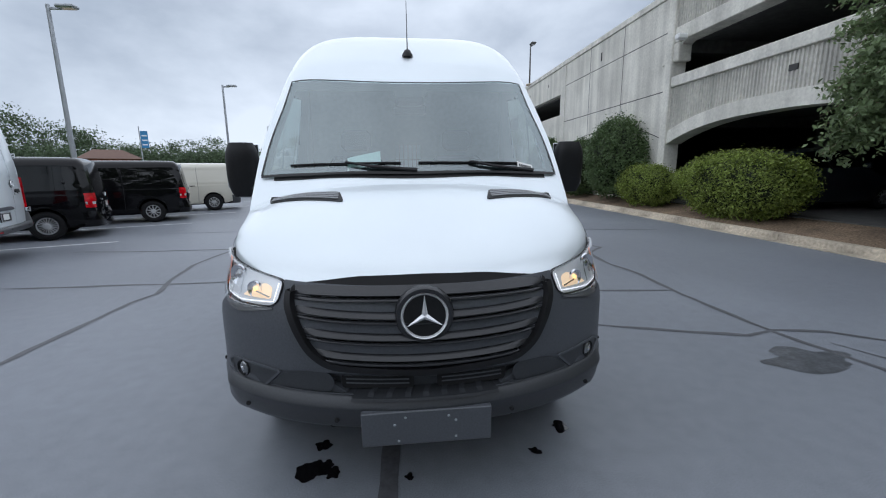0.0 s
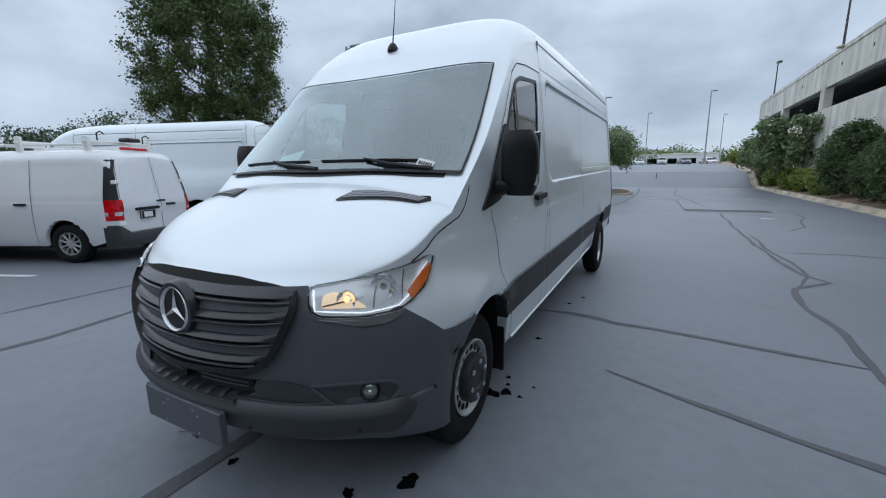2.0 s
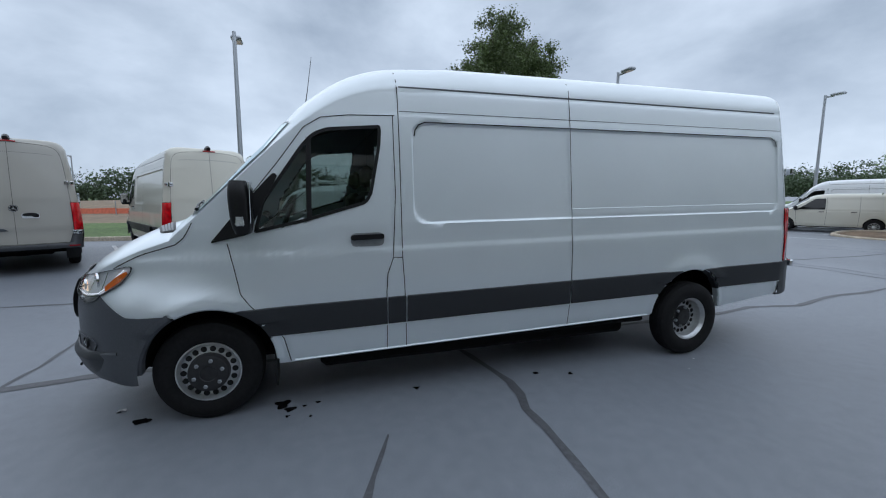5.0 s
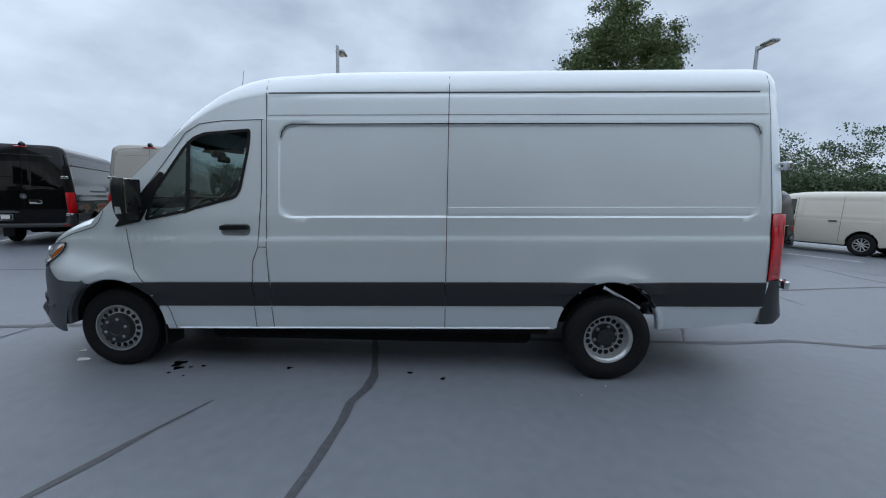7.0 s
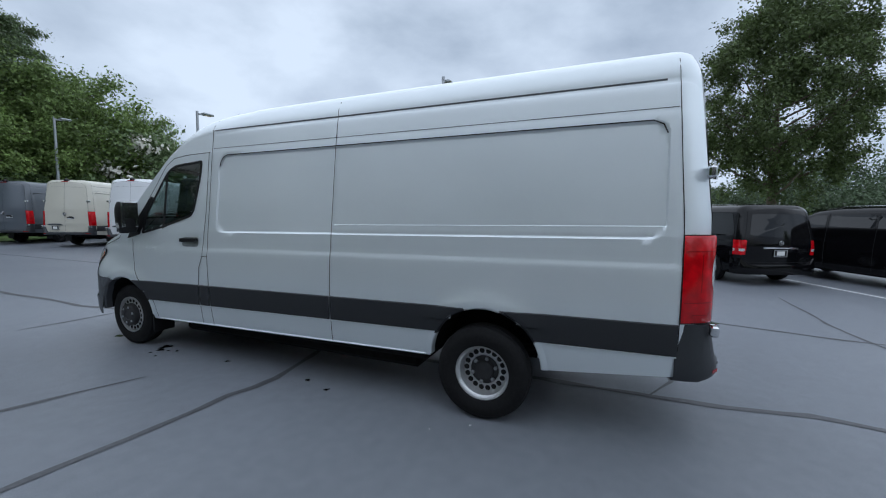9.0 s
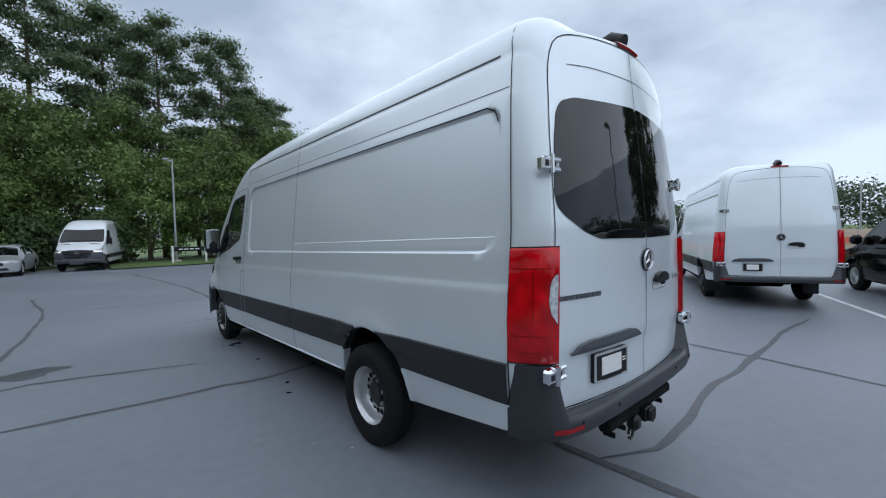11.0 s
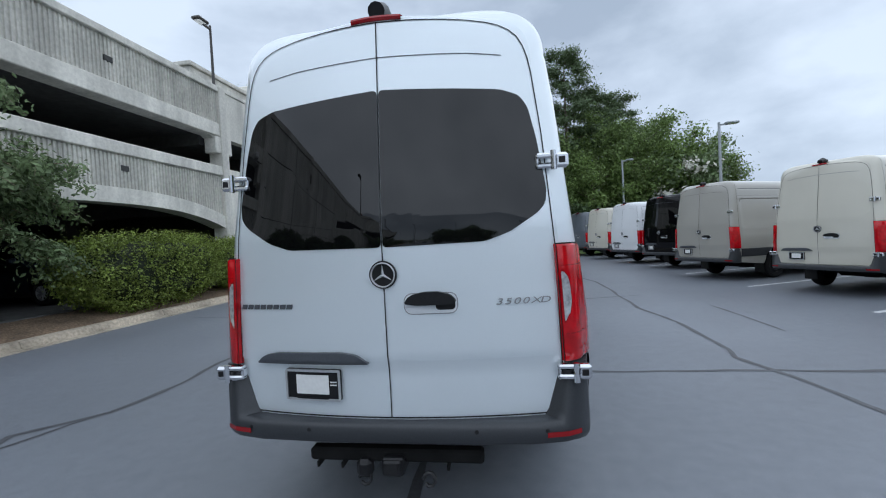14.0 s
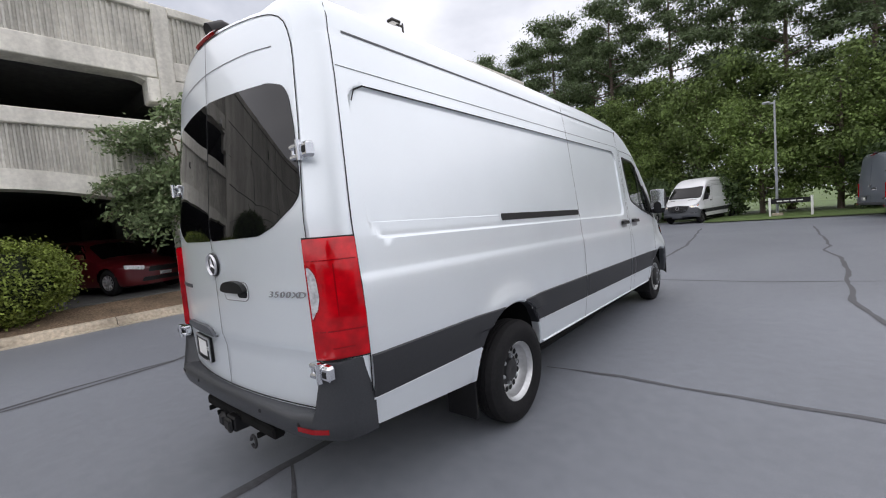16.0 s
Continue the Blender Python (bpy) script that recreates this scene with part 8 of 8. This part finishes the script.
# ---- cars ----
def car(name, label, m, paint_m, tall=0.0, group="parked cars", grille=True):
    """A saloon or sport-utility car, nose towards -y."""
    L = 4.6
    body = Body(L, [(0.0, 0.66 + tall * 0.5), (0.15, 0.74 + tall * 0.6), (0.6, 0.83 + tall * 0.65), (1.15, 0.90 + tall * 0.7)], [(1.15, 0.91 + tall * 0.7), (1.85, 1.33 + tall)],
                [(1.85, 1.33 + tall), (2.1, 1.40 + tall), (2.6, 1.43 + tall), (3.2, 1.39 + tall), (3.7, (1.22 if tall < 0.1 else 1.36) + tall), (4.1, (0.99 if tall < 0.1 else 1.30) + tall), (L - 0.15, (0.95 if tall < 0.1 else 1.0) + tall), (L - 0.08, 0.90 + tall)],
                [(0.22, 0.80), (0.30, 0.84), (0.5, 0.875), (0.7, 0.875), (0.85, 0.86), (0.93 + tall * 0.6, 0.84), (1.25 + tall, 0.64), (1.36 + tall, 0.60)], 1.30 + tall, [(0.88, 0.33, 0.36), (3.55, 0.33, 0.36)],
                width=0.875, nose=0.5, lean=0.0, bulge=0.08, zb=0.22, tail_in=0.12, flare=0.01, nose_z=0.25)
    t = thing(name, label, "car", group, m)
    zl = [0.22, 0.30, 0.40, 0.50, 0.60, 0.70, 0.78, 0.85, 0.90, 0.95, 1.02, 1.10, 1.18, 1.26, 1.30]
    zl = [z if z < 0.9 else 0.9 + (z - 0.9) * (0.4 + tall) / 0.4 for z in zl]
    make_shell(body, t, paint_m, 0.10, zl, [], [])
    yr = body.yr
    for s in (1, -1):
        def f(y, z, o=0.0, s=s):
            return body.on_side(s, y, z, o)
        b = 0.95 + tall * 0.75
        patch(rounded([(1.55, b), (2.0, 1.30 + tall), (2.48, 1.34 + tall), (2.5, b)], 0.04, 3), f, 0.006, 3, 0.08, 0.006).obj("side_window", M_DGLASS, t, 40)
        patch(rounded([(2.57, b), (2.56, 1.34 + tall), (3.15, 1.31 + tall), (3.55, b + 0.04)], 0.04, 3), f, 0.006, 3, 0.08, 0.006).obj("side_window", M_DGLASS, t, 40)
        for y in (0.88, 3.55):
            wheel(t, s * 0.865, y, 0.325, 0.20, alloy=10, detail=False)
        Geo().box((s * 0.86, 1.55, b - 0.02), (s * 1.02, 1.70, b + 0.12), 0.03).obj("door_mirror", paint_m, t)

        def fa(x, z, o=0.0, s=s):
            return body.on_nose(s * angle_at(body, x), z, o)
        h0 = 0.58 + tall * 0.5
        patch(rounded([(0.48, h0), (0.46, h0 + 0.10), (0.80, h0 + 0.15), (0.80, h0 + 0.06)], 0.02, 2), fa, 0.012, 2, 0.05, 0.012).obj("headlamp", M_LENS_CLR, t)
        fb = body.on_back
        patch(rounded([(s * 0.50, 0.72), (s * 0.74, 0.72), (s * 0.74, 0.86), (s * 0.50, 0.84)], 0.02, 2), fb, 0.012, 2, 0.05, 0.012).obj("tail_lamp", M_LENS_RED, t)

    def fg(x, z, o=0.0):
        return body.on_nose(angle_at(body, x), z, o)
    if grille:
        patch(rounded([(-0.40, 0.52 + tall * 0.5), (-0.36, 0.64 + tall * 0.5), (0.36, 0.64 + tall * 0.5), (0.40, 0.52 + tall * 0.5)], 0.03, 3), fg, 0.012, 2, 0.06, 0.012).obj("grille", M_BLACK, t)
    patch(rounded([(-0.55, 0.30), (-0.50, 0.40), (0.50, 0.40), (0.55, 0.30)], 0.03, 3), fg, 0.012, 2, 0.06, 0.012).obj("lower_intake", M_BLACK, t)
    Geo().box((-0.15, -0.02 + lerp(NOSE, 0.7), 0.42), (0.15, 0.02 + lerp(NOSE, 0.7), 0.50), 0.005).obj("number_plate", M_LENS_CLR, t)
    ft = body.on_top
    patch(rounded([(-0.66, 1.28), (0, 1.20), (0.66, 1.28), (0.55, 1.86), (0, 1.80), (-0.55, 1.86)], 0.04, 2), ft, 0.008, 4, 0.08, 0.006).obj("windscreen", M_DGLASS, t, 50)
    patch(rounded([(-0.55, 3.28), (0.55, 3.28), (0.62, 3.95), (-0.62, 3.95)], 0.05, 2), ft, 0.008, 4, 0.08, 0.006).obj("rear_window", M_DGLASS, t, 50)
    Geo().box((-0.78, 0.4, 0.18), (0.78, L - 0.4, 0.32), 0.03).obj("floor_pan", M_UNDER, t)
    return t


P_NAVY = paint("dark_blue_paint", (0.018, 0.026, 0.040))
P_LSILV = paint("light_silver_paint", (0.45, 0.47, 0.48), 0.4, 0.35)
car("saloon_car", "dark red saloon car parked inside the garage", pose(9.6, 4.5, 0.36, 0, 0, -68), P_RED)
car("saloon_car", "dark blue car parked inside the shaded garage", pose(10.0, -0.7, 0.36, 0, 0, -92), P_NAVY, 0.22)
car("saloon_car", "dark blue car parked inside the shaded garage", pose(10.6, 1.9, 0.36, 0, 0, -88), P_NAVY)
car("saloon_car", "dark car parked deep inside the garage", pose(13.5, 8.9, 0.36, 0, 0, 90), P_NAVY, 0.2)
car("suv", "black sport-utility car parked by the woods", pose(8.0, -18.3, 0, 0, 0, 172), P_BLACK, 0.28)
car("saloon_car", "light silver saloon car parked by the woods", pose(5.3, -18.2, 0, 0, 0, 174), P_LSILV)
copy_thing(far_van, pose(9.9, -23.6, 0, 0, 0, -12))
far_cars = [(-28, 70, P_WHITE), (-24.6, 70.4, P_SLATE), (-20.8, 70.2, P_LSILV), (-16.8, 70.5, P_RED), (-13.0, 70, P_WHITE), (-2.5, 88, P_WHITE), (1.0, 88.5, P_LSILV), (5.2, 90, P_SLATE), (9.5, 90, P_WHITE), (14.0, 91, P_LSILV), (-8.4, 71, P_BLACK)]
protos = {}
for k, (x, y, pm) in enumerate(far_cars):
    if pm.name in protos:
        copy_thing(protos[pm.name], pose(x, y, gz(y), 0, 0, 10 * (k % 3)))
    else:
        protos[pm.name] = car("saloon_car", "car parked far along the lot", pose(x, y, gz(y), 0, 0, 10 * (k % 3)), pm, 0.1 * (k % 3))


# ---- grass corner with its sign and post, by the woods ----
gc = Geo()
gc.grid([[(x, y, 0.02 + 0.10 * min(1, (i + 1) / 3)) for x in (1.2, -0.5, -3, -6, -10, -16)] for i, y in enumerate((-18.2 - 0.9, -19.0 - 0.9, -20.5, -23, -30))])
gc.obj("grass_corner", M_GRASS, label="patch of mown grass in front of the woods", category="lawn", kind="structure")
sg = thing("low_sign", "low black sign board on two white posts with pale lettering bars", "sign", m=pose(-2.55, -20.4, 0.05, 0, 0, 176))
for x in (-0.85, 0.85):
    Geo().box((x - 0.05, -0.05, 0), (x + 0.05, 0.05, 1.05), 0.01).obj("post", M_WHITE, sg)
Geo().box((-0.80, -0.025, 0.72), (0.80, 0.025, 0.98), 0.006).obj("board", M_BLACK, sg)
for k in range(4):
    Geo().box((-0.55 + 0.28 * k, -0.030, 0.82), (-0.33 + 0.28 * k, -0.025, 0.88)).box((-0.55 + 0.28 * k, 0.025, 0.82), (-0.33 + 0.28 * k, 0.030, 0.88)).obj("letter_bar", M_WHITE, sg)
lamp_post(-2.0, -21.2, 6.3, 0.55, base=0.25, r=0.055)
lamp_post(-9.5, -22.6, 6.6, 0.8, base=0.4, heading=180)

bank = Geo()
rows = []
for i in range(15):
    y = -44 + 6 * i
    rows.append([(x + 2 * noise.noise((i * 0.7, k, 3.0)), y, gz(y) - 0.2 + h * (1 + 0.35 * noise.noise((i * 0.4, k * 0.5, 7.0)))) for k, (x, h) in enumerate(((-42, 0.2), (-47, 0.6), (-54, 0.9), (-62, 1.1), (-75, 1.2), (-90, 0.0)))])
bank.grid(rows).obj("earth_bank", M_EARTH, smooth=60, label="low bank of bare tan earth behind the orange fence", category="earth bank", kind="structure")
# orange site fence, far brick buildings, banner and far poles
M_ORANGE = mat("orange_mesh", (0.62, 0.17, 0.10), 0.8, grain=0.15, scale=6)
M_BRICK = mat("red_brick", (0.24, 0.075, 0.05), 0.9, grain=0.2, scale=8, stain=0.15)
M_ROOF = mat("brown_shingle", (0.16, 0.10, 0.08), 0.9, grain=0.2, scale=6)
M_BLUE = mat("blue_banner", (0.03, 0.20, 0.42), 0.6, grain=0.1)
fence = thing("site_fence", "bright orange plastic mesh fence on thin posts across the earth", "fence", m=pose(-40, -14, 0))
for k in range(16):
    y = -14 + 3.4 * k
    Geo().box((-0.03, y - 0.03, -0.05), (0.03, y + 0.03, 1.2)).obj("fence_post", M_STEEL, fence)
    if k < 15:
        rows = [[(0.04 * math.sin(j * 1.7 + k), y + 3.4 * j / 4, z) for z in (0.10, 0.36, 0.60 + 0.05 * math.sin(j + k))] for j in range(5)]
        Geo().grid(rows).obj("fence_mesh", M_ORANGE, fence)


def block(name, label, x, y, w, d, h, m, roof=None, windows=5, turn=0):
    t = thing(name, label, "building", "far buildings", pose(x, y, gz(y) - 0.2, 0, 0, turn))
    Geo().box((-w / 2, -d / 2, 0), (w / 2, d / 2, h), 0.05).obj("wall", m, t)
    if roof:
        Geo().add([(-w / 2 - 0.5, -d / 2 - 0.5, h), (w / 2 + 0.5, -d / 2 - 0.5, h), (w / 2 + 0.5, d / 2 + 0.5, h), (-w / 2 - 0.5, d / 2 + 0.5, h), (-w / 4, 0, h + d * 0.3), (w / 4, 0, h + d * 0.3)],
                  [(0, 1, 5, 4), (1, 2, 5), (2, 3, 4, 5), (3, 0, 4), (0, 3, 2, 1)]).obj("roof", roof, t)
    else:
        Geo().box((-w / 2 - 0.2, -d / 2 - 0.2, h), (w / 2 + 0.2, d / 2 + 0.2, h + 0.5), 0.05).obj("parapet", M_CONC, t)
    for k in range(windows):
        xx = -w / 2 + w * (k + 0.5) / windows
        Geo().box((xx - w / windows * 0.3, -d / 2 - 0.06, h * 0.3), (xx + w / windows * 0.3, -d / 2 + 0.02, h * 0.72)).obj("window", M_DGLASS, t)
    return t


block("brick_house", "far red-brick building with a brown hipped roof", -56, 86, 9, 6, 2.6, M_BRICK, M_ROOF, 4, 40)
block("shop_building", "long low pale shop building at the far end of the lot", -10, 200, 60, 14, 5.0, P_WHITE, None, 9, 0)
block("shop_building", "low tan shop building at the far end of the lot", 42, 175, 36, 14, 6.0, M_CONC, None, 6, -10)
bn = thing("banner_sign", "tall blue and white banner on a steel pole", "sign", m=pose(-29.6, 50.4, gz(50.4) - 0.6, 0, 0, 30))
Geo().tube([(0, 0, -0.1), (0, 0, 5.8)], [0.06, 0.05], 8).obj("pole", M_STEEL, bn)
Geo().box((0.08, -0.03, 3.4), (0.78, 0.03, 5.3), 0.01).obj("banner", M_BLUE, bn)
for z in (3.7, 4.2, 4.7):
    Geo().box((0.18, -0.036, z), (0.68, -0.03, z + 0.14)).obj("print_bar", M_WHITE, bn)
for x, y, h in ((-18, 75, 9), (-2, 90, 10), (12, 110, 11), (-6, 60, 9), (24, 140, 11), (-30, 100, 10), (6, 62, 9)):
    lamp_post(x, y, h, 0.9, base=0.6, heading=40)
for x, y in ((-60, 26), (-66, 5), (-58, -25)):
    lamp_post(x, y, 6.5, 0.6, base=0.3)
